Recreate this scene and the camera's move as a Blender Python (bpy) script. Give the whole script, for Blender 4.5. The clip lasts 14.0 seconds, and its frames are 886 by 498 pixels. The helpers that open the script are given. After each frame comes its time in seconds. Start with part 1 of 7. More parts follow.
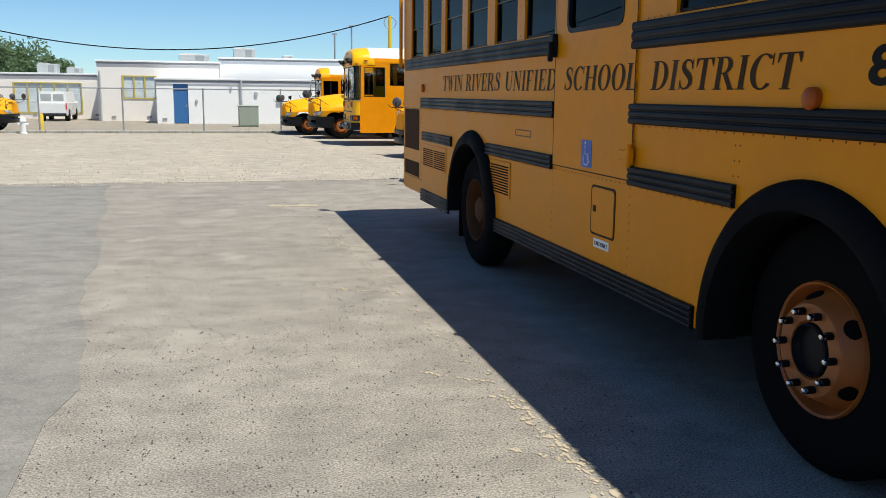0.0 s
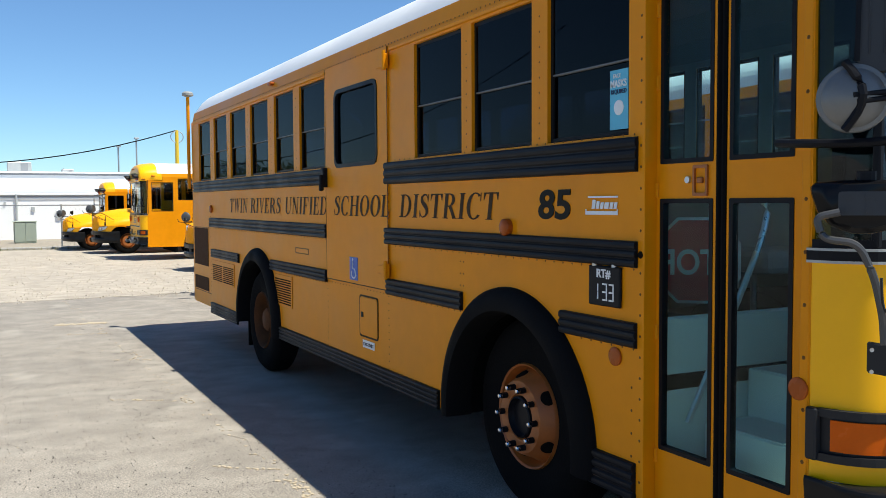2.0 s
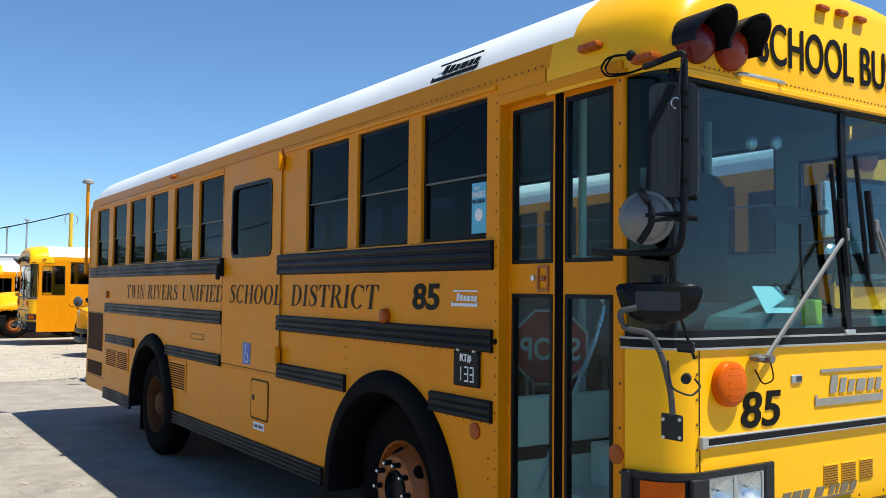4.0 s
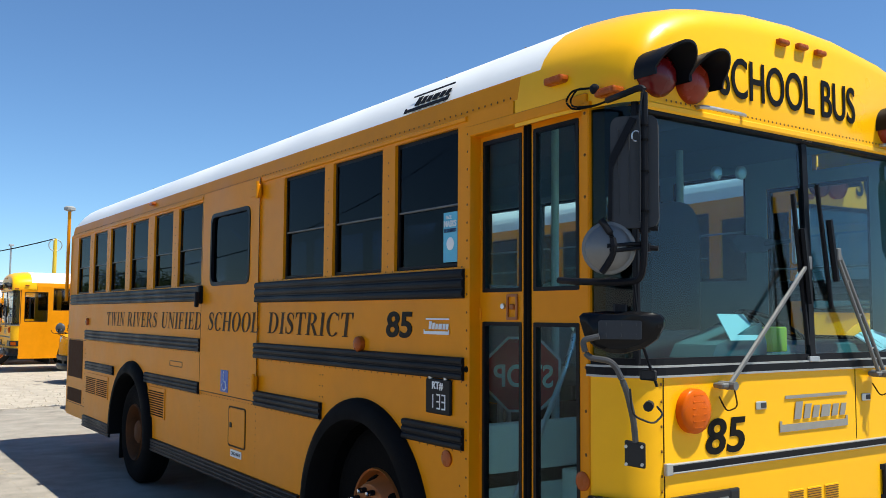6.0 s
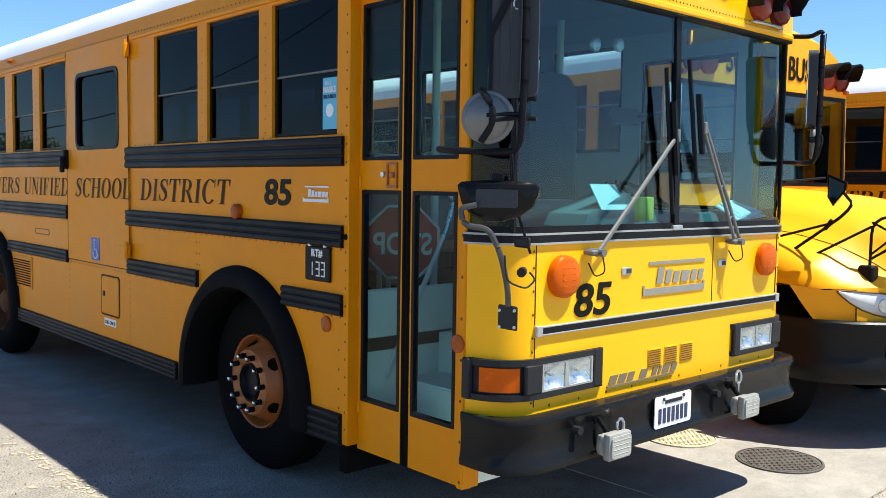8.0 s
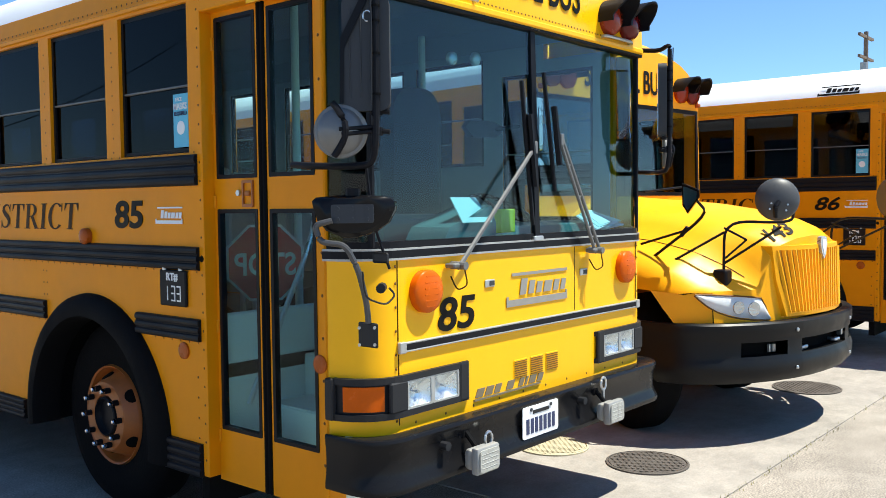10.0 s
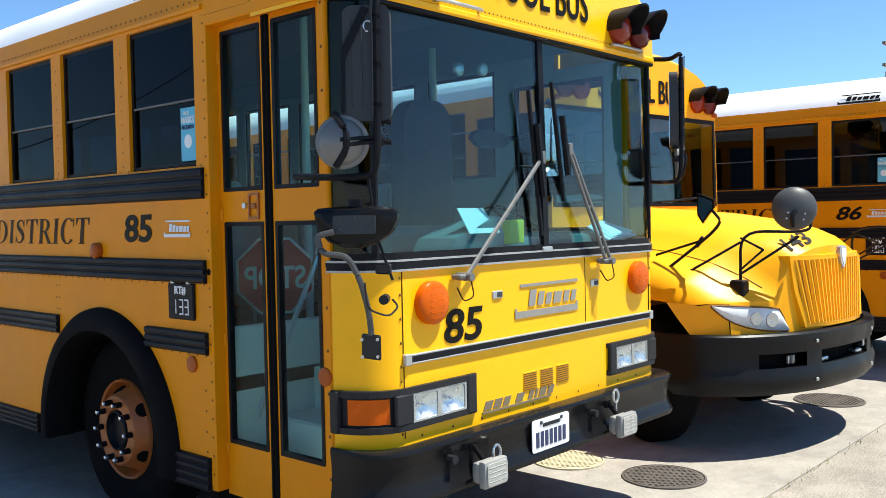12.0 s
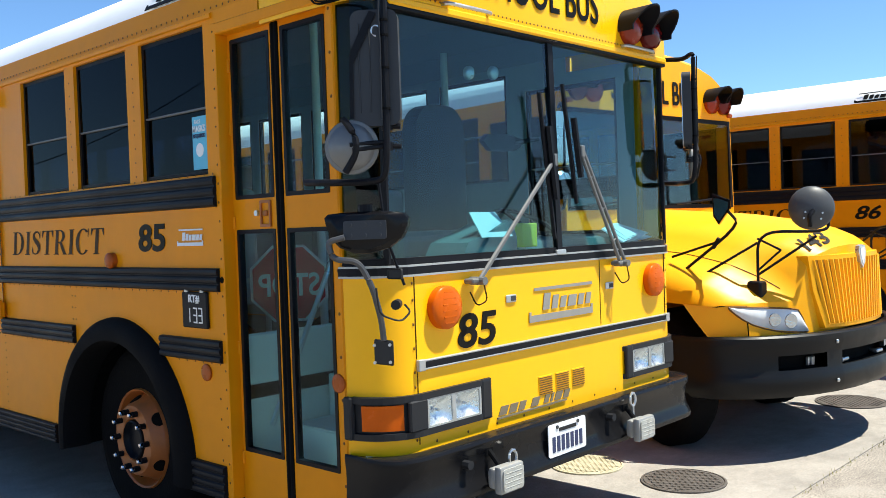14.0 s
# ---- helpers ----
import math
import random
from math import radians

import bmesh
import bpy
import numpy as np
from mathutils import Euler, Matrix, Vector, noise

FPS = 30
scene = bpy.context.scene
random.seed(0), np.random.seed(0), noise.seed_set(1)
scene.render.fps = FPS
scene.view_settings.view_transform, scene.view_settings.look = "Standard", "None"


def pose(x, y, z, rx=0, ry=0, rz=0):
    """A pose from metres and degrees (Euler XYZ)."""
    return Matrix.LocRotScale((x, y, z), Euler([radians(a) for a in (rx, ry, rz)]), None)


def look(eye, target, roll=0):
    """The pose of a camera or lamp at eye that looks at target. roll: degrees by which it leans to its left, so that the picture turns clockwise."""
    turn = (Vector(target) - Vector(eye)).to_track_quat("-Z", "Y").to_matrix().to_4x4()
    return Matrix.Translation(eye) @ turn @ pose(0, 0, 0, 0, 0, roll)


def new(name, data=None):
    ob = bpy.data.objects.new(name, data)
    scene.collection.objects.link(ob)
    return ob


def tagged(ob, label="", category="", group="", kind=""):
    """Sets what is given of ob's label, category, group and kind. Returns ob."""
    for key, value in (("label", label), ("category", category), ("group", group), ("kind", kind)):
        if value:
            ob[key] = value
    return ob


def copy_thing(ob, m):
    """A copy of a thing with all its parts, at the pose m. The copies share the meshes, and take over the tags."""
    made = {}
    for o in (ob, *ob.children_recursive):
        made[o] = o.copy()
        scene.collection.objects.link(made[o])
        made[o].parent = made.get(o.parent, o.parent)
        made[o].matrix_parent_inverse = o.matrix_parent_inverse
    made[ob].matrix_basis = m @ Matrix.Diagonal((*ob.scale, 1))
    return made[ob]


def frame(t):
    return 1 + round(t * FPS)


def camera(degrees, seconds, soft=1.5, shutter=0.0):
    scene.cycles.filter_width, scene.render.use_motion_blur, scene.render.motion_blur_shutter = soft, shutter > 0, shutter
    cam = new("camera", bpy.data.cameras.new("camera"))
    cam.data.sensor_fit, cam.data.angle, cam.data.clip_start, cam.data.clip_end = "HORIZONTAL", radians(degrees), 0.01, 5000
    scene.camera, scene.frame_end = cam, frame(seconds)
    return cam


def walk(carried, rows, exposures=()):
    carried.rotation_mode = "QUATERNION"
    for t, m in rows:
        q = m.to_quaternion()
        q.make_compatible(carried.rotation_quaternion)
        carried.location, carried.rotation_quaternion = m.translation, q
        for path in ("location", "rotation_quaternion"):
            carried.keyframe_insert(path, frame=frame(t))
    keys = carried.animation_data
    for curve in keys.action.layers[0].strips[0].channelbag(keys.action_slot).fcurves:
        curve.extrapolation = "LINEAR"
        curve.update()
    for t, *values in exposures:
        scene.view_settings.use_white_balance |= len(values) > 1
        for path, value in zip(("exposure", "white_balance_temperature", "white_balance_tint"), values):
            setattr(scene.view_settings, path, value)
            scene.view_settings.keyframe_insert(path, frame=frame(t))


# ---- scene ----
cam = camera(52.8, 14.0, soft=0.6)
PATH = [
    (0, (-2.281, -0.913, 1.573), (-1.795, 0.996, 1.232), 0.6),
    (0.5, (-2.298, -1.218, 1.601), (-1.66, 0.656, 1.318), 2.5),
    (1, (-2.338, -1.464, 1.612), (-1.556, 0.362, 1.376), 2.7),
    (1.5, (-2.501, -1.691, 1.665), (-1.694, 0.134, 1.525), -0.3),
    (2, (-2.478, -1.873, 1.704), (-1.561, -0.099, 1.6), -0.3),
    (2.5, (-2.427, -2.141, 1.693), (-1.421, -0.412, 1.665), 1.4),
    (3, (-2.477, -2.293, 1.697), (-1.429, -0.59, 1.742), 1.5),
    (3.2, (-2.546, -2.329, 1.716), (-1.461, -0.649, 1.771), 1.2),
    (5.3, (-2.693, -2.493, 1.731), (-1.586, -0.833, 1.87), 0.1),
    (5.5, (-2.667, -2.501, 1.737), (-1.569, -0.835, 1.876), -0.0),
    (6, (-2.624, -2.519, 1.743), (-1.497, -0.874, 1.892), 0.4),
    (6.5, (-2.613, -2.517, 1.745), (-1.408, -0.923, 1.821), 0.1),
    (7, (-2.638, -2.53, 1.751), (-1.325, -1.022, 1.709), 0.5),
    (7.5, (-2.64, -2.524, 1.745), (-1.3, -1.043, 1.63), 0.6),
    (8, (-2.621, -2.528, 1.74), (-1.284, -1.048, 1.599), 0.9),
    (8.5, (-2.572, -2.55, 1.74), (-1.16, -1.137, 1.637), 1.1),
    (9, (-2.554, -2.537, 1.732), (-1.088, -1.182, 1.618), 0.9),
    (9.2, (-2.553, -2.534, 1.732), (-1.064, -1.203, 1.621), 0.7),
    (11.5, (-2.427, -2.578, 1.707), (-0.891, -1.3, 1.626), -1.3),
    (12, (-2.44, -2.581, 1.708), (-0.948, -1.251, 1.642), -1.1),
    (12.5, (-2.444, -2.579, 1.712), (-0.982, -1.216, 1.655), -1.4),
    (13, (-2.435, -2.582, 1.701), (-0.983, -1.208, 1.647), -1.7),
    (13.5, (-2.427, -2.593, 1.703), (-0.974, -1.22, 1.653), -1.8),
    (14, (-2.412, -2.585, 1.697), (-0.945, -1.226, 1.647), -2.0),
]
EXPOSURES = [(0, 0.2), (1, 0.25), (1.5, 0.3), (2, 0.5), (3, 0.60), (5.5, 0.50), (6.2, 0.54), (7, 0.86), (9, 0.9), (14, 0.9)]
walk(cam, [(t, look(eye, target, roll)) for t, eye, target, roll in PATH], EXPOSURES)

# ---- world, sun ----
SUN_WAY = Vector((0.27, -0.35, 1.0)).normalized()
world = bpy.data.worlds.new("sky")
scene.world = world
world.use_nodes = True
wn = world.node_tree.nodes
sky = wn.new("ShaderNodeTexSky")
sky.sky_type = "NISHITA"
sky.sun_disc = False
sky.sun_elevation = math.asin(SUN_WAY.z)
sky.sun_rotation = math.atan2(SUN_WAY.x, SUN_WAY.y)
sky.air_density, sky.dust_density, sky.ozone_density = 0.8, 0.0, 1.1
wn["Background"].inputs["Strength"].default_value = 0.086
clear = wn.new("ShaderNodeMix")
clear.data_type, clear.blend_type = "RGBA", "MULTIPLY"
clear.inputs[0].default_value = 1.0
clear.inputs[7].default_value = (0.75, 1.02, 1.23, 1)
world.node_tree.links.new(sky.outputs["Color"], clear.inputs[6])
world.node_tree.links.new(clear.outputs[2], wn["Background"].inputs["Color"])
sun = new("sun", bpy.data.lights.new("sun", "SUN"))
sun.data.energy, sun.data.angle, sun.data.color = 5.0, radians(0.53), (1.0, 0.985, 0.87)
sun.matrix_world = look(SUN_WAY * 30, (0, 0, 0))


# ---- materials ----
def material(name, colour, rough=0.5, metal=0.0, vary=0.12, scale=6.0, fine=60.0, bump=0.0, coat=0.0, spec=0.5, stain=None, rvary=0.1):
    """A surface with colour variation at two scales, uneven gloss and a fine relief."""
    m = bpy.data.materials.new(name)
    m.use_nodes = True
    n, k = m.node_tree.nodes, m.node_tree.links.new
    b = n["Principled BSDF"]
    b.inputs["Metallic"].default_value = metal
    b.inputs["Coat Weight"].default_value = coat
    b.inputs["Coat Roughness"].default_value = 0.12
    b.inputs["Specular IOR Level"].default_value = spec
    tc = n.new("ShaderNodeTexCoord")
    big, small = n.new("ShaderNodeTexNoise"), n.new("ShaderNodeTexNoise")
    big.inputs["Scale"].default_value, big.inputs["Detail"].default_value = scale, 4
    small.inputs["Scale"].default_value, small.inputs["Detail"].default_value = fine, 3
    k(tc.outputs["Object"], big.inputs["Vector"])
    k(tc.outputs["Object"], small.inputs["Vector"])
    mix = n.new("ShaderNodeMix")
    mix.data_type = "RGBA"
    dark = tuple(c * (1 - vary) for c in (stain or colour)) + (1,)
    light = tuple(min(1, c * (1 + vary * 0.6)) for c in colour) + (1,)
    mix.inputs[6].default_value, mix.inputs[7].default_value = dark, light
    add = n.new("ShaderNodeMath")
    add.operation = "MULTIPLY_ADD"
    add.inputs[1].default_value, add.inputs[2].default_value = 0.35, 0.0
    add2 = n.new("ShaderNodeMath")
    add2.operation = "MULTIPLY_ADD"
    add2.inputs[1].default_value = 0.75
    k(small.outputs["Fac"], add.inputs[0])
    k(big.outputs["Fac"], add2.inputs[0])
    k(add.outputs[0], add2.inputs[2])
    k(add2.outputs[0], mix.inputs[0])
    k(mix.outputs[2], b.inputs["Base Color"])
    r = n.new("ShaderNodeMapRange")
    r.inputs["From Min"].default_value, r.inputs["From Max"].default_value = 0.3, 0.75
    r.inputs["To Min"].default_value, r.inputs["To Max"].default_value = max(0.02, rough - rvary), min(1, rough + rvary)
    k(big.outputs["Fac"], r.inputs["Value"])
    k(r.outputs["Result"], b.inputs["Roughness"])
    if bump:
        bp = n.new("ShaderNodeBump")
        bp.inputs["Strength"].default_value, bp.inputs["Distance"].default_value = bump, 0.01
        k(small.outputs["Fac"], bp.inputs["Height"])
        k(bp.outputs["Normal"], b.inputs["Normal"])
    return m


def glass(name, tint, gloss=1.0, haze=0.0, base=0.042):
    """A thin pane: tinted see-through with a sharp mirror reflection by Fresnel."""
    m = bpy.data.materials.new(name)
    m.use_nodes = True
    n, k = m.node_tree.nodes, m.node_tree.links.new
    n.remove(n["Principled BSDF"])
    t, g, mx, fr = n.new("ShaderNodeBsdfTransparent"), n.new("ShaderNodeBsdfGlossy"), n.new("ShaderNodeMixShader"), n.new("ShaderNodeLayerWeight")
    t.inputs["Color"].default_value = (*tint, 1)
    g.inputs["Roughness"].default_value = 0.015
    g.inputs["Color"].default_value = (gloss, gloss, gloss, 1)
    fr.inputs["Blend"].default_value = 0.5
    pw, ad = n.new("ShaderNodeMath"), n.new("ShaderNodeMath")
    pw.operation, ad.operation = "POWER", "MULTIPLY_ADD"
    pw.inputs[1].default_value = 5.0
    ad.inputs[1].default_value, ad.inputs[2].default_value = 0.9, base
    k(fr.outputs["Facing"], pw.inputs[0])
    k(pw.outputs[0], ad.inputs[0])
    k(ad.outputs[0], mx.inputs[0])
    k(t.outputs[0], mx.inputs[1])
    k(g.outputs[0], mx.inputs[2])
    last = mx
    if haze:
        d, m2 = n.new("ShaderNodeBsdfDiffuse"), n.new("ShaderNodeMixShader")
        d.inputs["Color"].default_value = (0.36, 0.46, 0.50, 1)
        dn = n.new("ShaderNodeTexNoise")
        dn.inputs["Scale"].default_value = 9
        mr = n.new("ShaderNodeMapRange")
        mr.inputs["To Max"].default_value = haze * 2
        k(dn.outputs["Fac"], mr.inputs["Value"])
        k(mr.outputs[0], m2.inputs[0])
        k(mx.outputs[0], m2.inputs[1])
        k(d.outputs[0], m2.inputs[2])
        last = m2
    k(last.outputs[0], n["Material Output"].inputs["Surface"])
    return m


# one paint: shade is put into the side yellow, sun into the front
YELLOW_SHADED = material("bus_yellow_shaded", (0.80, 0.283, 0.002), 0.4, vary=0.12, scale=1.6, fine=9, coat=0.02, spec=0.12, stain=(0.68, 0.235, 0.003))
YELLOW_SUNLIT = material("bus_yellow_sunlit", (0.97, 0.472, 0.002), 0.36, vary=0.08, scale=2.2, fine=14, coat=0.08, spec=0.25)
# hooded bus nose, brighter than its sides: sunlight put into the yellow
YELLOW_HOOD_SUNLIT = material("bus_yellow_hood_sunlit", (0.93, 0.405, 0.004), 0.42, vary=0.08, scale=2.2, fine=14, coat=0.0, spec=0.22)
WHITE_ROOF = material("roof_white", (0.80, 0.80, 0.80), 0.4, vary=0.08, scale=1.2, fine=14)
BLACK = material("black_rail", (0.008, 0.0085, 0.011), 0.42, vary=0.35, scale=3, fine=40, stain=(0.014, 0.014, 0.017), spec=0.10)
RUBBER = material("black_rubber", (0.0055, 0.0055, 0.006), 0.75, vary=0.3, scale=5, fine=60, bump=0.15, spec=0.06)
TYRE = material("tyre_rubber", (0.006, 0.006, 0.0065), 0.9, vary=0.35, scale=4, fine=70, bump=0.3, stain=(0.009, 0.0085, 0.008), spec=0.04)
RIM = material("orange_rim", (0.40, 0.11, 0.012), 0.5, vary=0.3, scale=9, fine=50, bump=0.05, stain=(0.25, 0.09, 0.03))
RIM_DARK = material("dirty_rim", (0.13, 0.05, 0.018), 0.7, vary=0.4, scale=9, fine=50, bump=0.05, stain=(0.05, 0.03, 0.02), spec=0.1)
CHROME = material("chrome", (0.75, 0.76, 0.78), 0.16, metal=1.0, vary=0.1)
STEEL = material("dull_steel", (0.55, 0.56, 0.57), 0.38, metal=0.9, vary=0.2, scale=14)
GREY = material("grey_plastic", (0.015, 0.0155, 0.018), 0.5, vary=0.2, spec=0.25)
BADGE = material("worn_badge", (0.30, 0.28, 0.25), 0.45, metal=0.25, vary=0.25, scale=14)
NAMEGREY = material("dull_badge_grey", (0.17, 0.135, 0.085), 0.5, vary=0.2)
DGREY = material("dark_grey_back", (0.045, 0.048, 0.053), 0.55, vary=0.2, scale=4, spec=0.2)
DARK = material("dark_inside", (0.006, 0.006, 0.006), 0.9, spec=0.05)
GRILLE = material("rust_brown_mesh", (0.075, 0.036, 0.018), 0.8, vary=0.3, scale=12, spec=0.06)
AMBER = material("amber_lens", (0.60, 0.10, 0.002), 0.24, vary=0.2, scale=20, coat=0.0, spec=0.15)
TRIM = material("dull_trim", (0.40, 0.40, 0.39), 0.45, metal=0.4, vary=0.3, scale=20)
WIPER = material("wiper_steel", (0.15, 0.15, 0.147), 0.55, metal=0.2, vary=0.25, scale=20)
ARM_GREY = material("worn_arm_grey", (0.06, 0.06, 0.063), 0.42, metal=0.2, vary=0.3, scale=9)
AMBER_DIM = material("amber_marker", (0.36, 0.075, 0.008), 0.3, vary=0.25, scale=20, spec=0.2)
RED = material("red_lens", (0.11, 0.003, 0.004), 0.25, vary=0.2, coat=0.15, spec=0.3)
ORANGE_L = material("orange_lens", (0.24, 0.022, 0.006), 0.25, vary=0.2, coat=0.15, spec=0.3)
INK = material("dark_brown_ink", (0.042, 0.018, 0.005), 0.5, vary=0.2, spec=0.08)
BLACKINK = material("black_ink", (0.009, 0.008, 0.007), 0.45, vary=0.2, spec=0.08)
WHITE = material("white_paint", (0.78, 0.78, 0.77), 0.5, vary=0.06)
BLUE_SIGN = material("blue_sign", (0.03, 0.10, 0.42), 0.45)
CYAN = material("cyan_sticker", (0.10, 0.45, 0.62), 0.5)
SEATMAT = material("seat_vinyl", (0.34, 0.38, 0.36), 0.55, vary=0.2, scale=8, bump=0.05)
SEAT2 = material("driver_seat_cloth", (0.02, 0.028, 0.04), 0.8, vary=0.2)
INNER = material("interior_panel", (0.72, 0.80, 0.76), 0.5, vary=0.1, scale=3)
# ceiling and lining darkened: the dim inside is put into their colours
CEILING = material("dimmed_ceiling", (0.20, 0.23, 0.24), 0.6, vary=0.12, scale=3)
LINING = material("wall_lining", (0.30, 0.36, 0.35), 0.55, vary=0.12, scale=3)
INNER_DK = material("interior_lower", (0.20, 0.23, 0.235), 0.6, vary=0.2, scale=3)
FLOORMAT = material("bus_floor", (0.06, 0.062, 0.065), 0.75, vary=0.2)
STEP = material("step_tread", (0.66, 0.68, 0.66), 0.6, vary=0.15)
TEAL = material("teal_dash", (0.10, 0.17, 0.17), 0.55, vary=0.15)
PAPER = material("pale_paper", (0.62, 0.72, 0.68), 0.7, vary=0.08)
YELLOWBOX = material("yellow_box", (0.75, 0.72, 0.05), 0.5)
PLATE = material("plate_white", (0.72, 0.73, 0.74), 0.45, vary=0.06)
NAVY = material("navy_ink", (0.02, 0.03, 0.09), 0.5)
LENS = material("clear_lens", (0.50, 0.52, 0.54), 0.08, metal=0.8, vary=0.3, scale=14, fine=60, bump=0.25)
FOGLENS = material("frosted_lamp", (0.36, 0.36, 0.33), 0.3, vary=0.2, scale=20, fine=90, bump=0.3)
SIGNRED = material("sign_red", (0.62, 0.02, 0.03), 0.5, vary=0.12)
MIRROR = material("mirror_face", (0.8, 0.8, 0.8), 0.03, metal=1.0, vary=0.02, rvary=0.01)
SILVER = material("silver_back", (0.62, 0.63, 0.64), 0.32, metal=0.7, vary=0.15, scale=7)
MIRROR_BACK = material("convex_back", (0.16, 0.16, 0.157), 0.4, metal=0.3, vary=0.25, scale=9)
WIND = glass("windscreen_glass", (0.44, 0.74, 0.82), 1.0, 0.0, 0.048)
CORNER = glass("corner_glass", (0.22, 0.30, 0.29), 0.45)
DOORGLASS = glass("door_glass", (0.84, 0.98, 0.96), 0.28)
TINT = glass("tinted_glass", (0.06, 0.085, 0.13), 0.30)
TINT2 = glass("dark_tinted_glass", (0.05, 0.052, 0.06), 0.3)


# ---- mesh helpers ----
def part(name, bm, mat, parent=None, label="", smooth=False):
    """Link a bmesh as one mesh object under a thing."""
    me = bpy.data.meshes.new(name)
    bmesh.ops.recalc_face_normals(bm, faces=bm.faces)
    bm.to_mesh(me)
    bm.free()
    me.materials.append(mat)
    if smooth:
        for p in me.polygons:
            p.use_smooth = True
        me.set_sharp_from_angle(angle=radians(38))
    ob = new(name, me)
    if parent is not None:
        ob.parent = parent
    if label:
        ob["label"] = label
    return ob


def box(bm, a, b, bev=0.0, seg=1):
    """An axis-aligned box from corner a to corner b with rounded edges."""
    lo, hi = [min(p, q) for p, q in zip(a, b)], [max(p, q) for p, q in zip(a, b)]
    v = bmesh.ops.create_cube(bm, size=1)["verts"]
    for w in v:
        w.co = Vector([(l + h) / 2 + c * (h - l) for l, h, c in zip(lo, hi, w.co)])
    if bev:
        es = list({e for w in v for e in w.link_edges})
        bmesh.ops.bevel(bm, geom=es, offset=bev, segments=seg, affect="EDGES", profile=0.5)


def rod(bm, a, b, r, seg=10, r2=None):
    """A round rod from a to b."""
    a, b = Vector(a), Vector(b)
    d = b - a
    m = Matrix.Translation((a + b) / 2) @ d.to_track_quat("Z", "Y").to_matrix().to_4x4()
    bmesh.ops.create_cone(bm, cap_ends=True, segments=seg, radius1=r, radius2=r if r2 is None else r2, depth=d.length, matrix=m)


def tube(bm, pts, r, seg=8):
    """A bent tube along points."""
    pts = [Vector(p) for p in pts]
    rings = []
    for i, p in enumerate(pts):
        d = (pts[min(i + 1, len(pts) - 1)] - pts[max(i - 1, 0)]).normalized()
        side = d.cross(Vector((0, 0, 1)) if abs(d.z) < 0.9 else Vector((0, 1, 0))).normalized()
        up = side.cross(d)
        rings.append([bm.verts.new(p + r * (math.cos(2 * math.pi * j / seg) * side + math.sin(2 * math.pi * j / seg) * up)) for j in range(seg)])
    for q, s in zip(rings, rings[1:]):
        for j in range(seg):
            bm.faces.new((q[j], q[(j + 1) % seg], s[(j + 1) % seg], s[j]))
    bm.faces.new(rings[0])
    bm.faces.new(rings[-1])


def bend(pts, n=4):
    """Points rounded at the inner corners."""
    out = [Vector(pts[0])]
    for a, b, c in zip(pts, pts[1:], pts[2:]):
        a, b, c = Vector(a), Vector(b), Vector(c)
        p, q = b + (a - b) * 0.35, b + (c - b) * 0.35
        for i in range(n + 1):
            t = i / n
            out.append((1 - t) ** 2 * p + 2 * t * (1 - t) * b + t * t * q)
    out.append(Vector(pts[-1]))
    return out


def lathe(bm, profile, m, seg=28, caps=True):
    """Turn (radius, height) pairs round z, placed by m."""
    rings = []
    for r, h in profile:
        rings.append([bm.verts.new(m @ Vector((r * math.cos(2 * math.pi * j / seg), r * math.sin(2 * math.pi * j / seg), h))) for j in range(seg)])
    for q, s in zip(rings, rings[1:]):
        for j in range(seg):
            bm.faces.new((q[j], q[(j + 1) % seg], s[(j + 1) % seg], s[j]))
    if caps and profile[0][0] > 1e-4:
        bm.faces.new(rings[0])
    if caps and profile[-1][0] > 1e-4:
        bm.faces.new(rings[-1])
    bmesh.ops.remove_doubles(bm, verts=bm.verts, dist=1e-5)


def slab(bm, outline, depth):
    """A prism: a 3D outline pushed along depth."""
    d = Vector(depth)
    a = [bm.verts.new(Vector(p)) for p in outline]
    b = [bm.verts.new(Vector(p) + d) for p in outline]
    bm.faces.new(a)
    bm.faces.new(b[::-1])
    for i in range(len(a)):
        j = (i + 1) % len(a)
        bm.faces.new((a[i], a[j], b[j], b[i]))


def rounded(u0, u1, v0, v1, r, n=5):
    """A rounded rectangle as (u, v) pairs."""
    out = []
    for cu, cv, a0 in ((u1 - r, v1 - r, 0), (u0 + r, v1 - r, 90), (u0 + r, v0 + r, 180), (u1 - r, v0 + r, 270)):
        for i in range(n + 1):
            a = radians(a0 + 90 * i / n)
            out.append((cu + r * math.cos(a), cv + r * math.sin(a)))
    return out


def ring(bm, outer, inner, depth):
    """A frame between two outlines of the same number of points, pushed along depth."""
    d = Vector(depth)
    o, i = [bm.verts.new(Vector(p)) for p in outer], [bm.verts.new(Vector(p)) for p in inner]
    o2, i2 = [bm.verts.new(Vector(p) + d) for p in outer], [bm.verts.new(Vector(p) + d) for p in inner]
    for a in range(len(o)):
        b = (a + 1) % len(o)
        for q in ((o[a], o[b], i[b], i[a]), (o2[b], o2[a], i2[a], i2[b]), (o[b], o[a], o2[a], o2[b]), (i[a], i[b], i2[b], i2[a])):
            bm.faces.new(q)


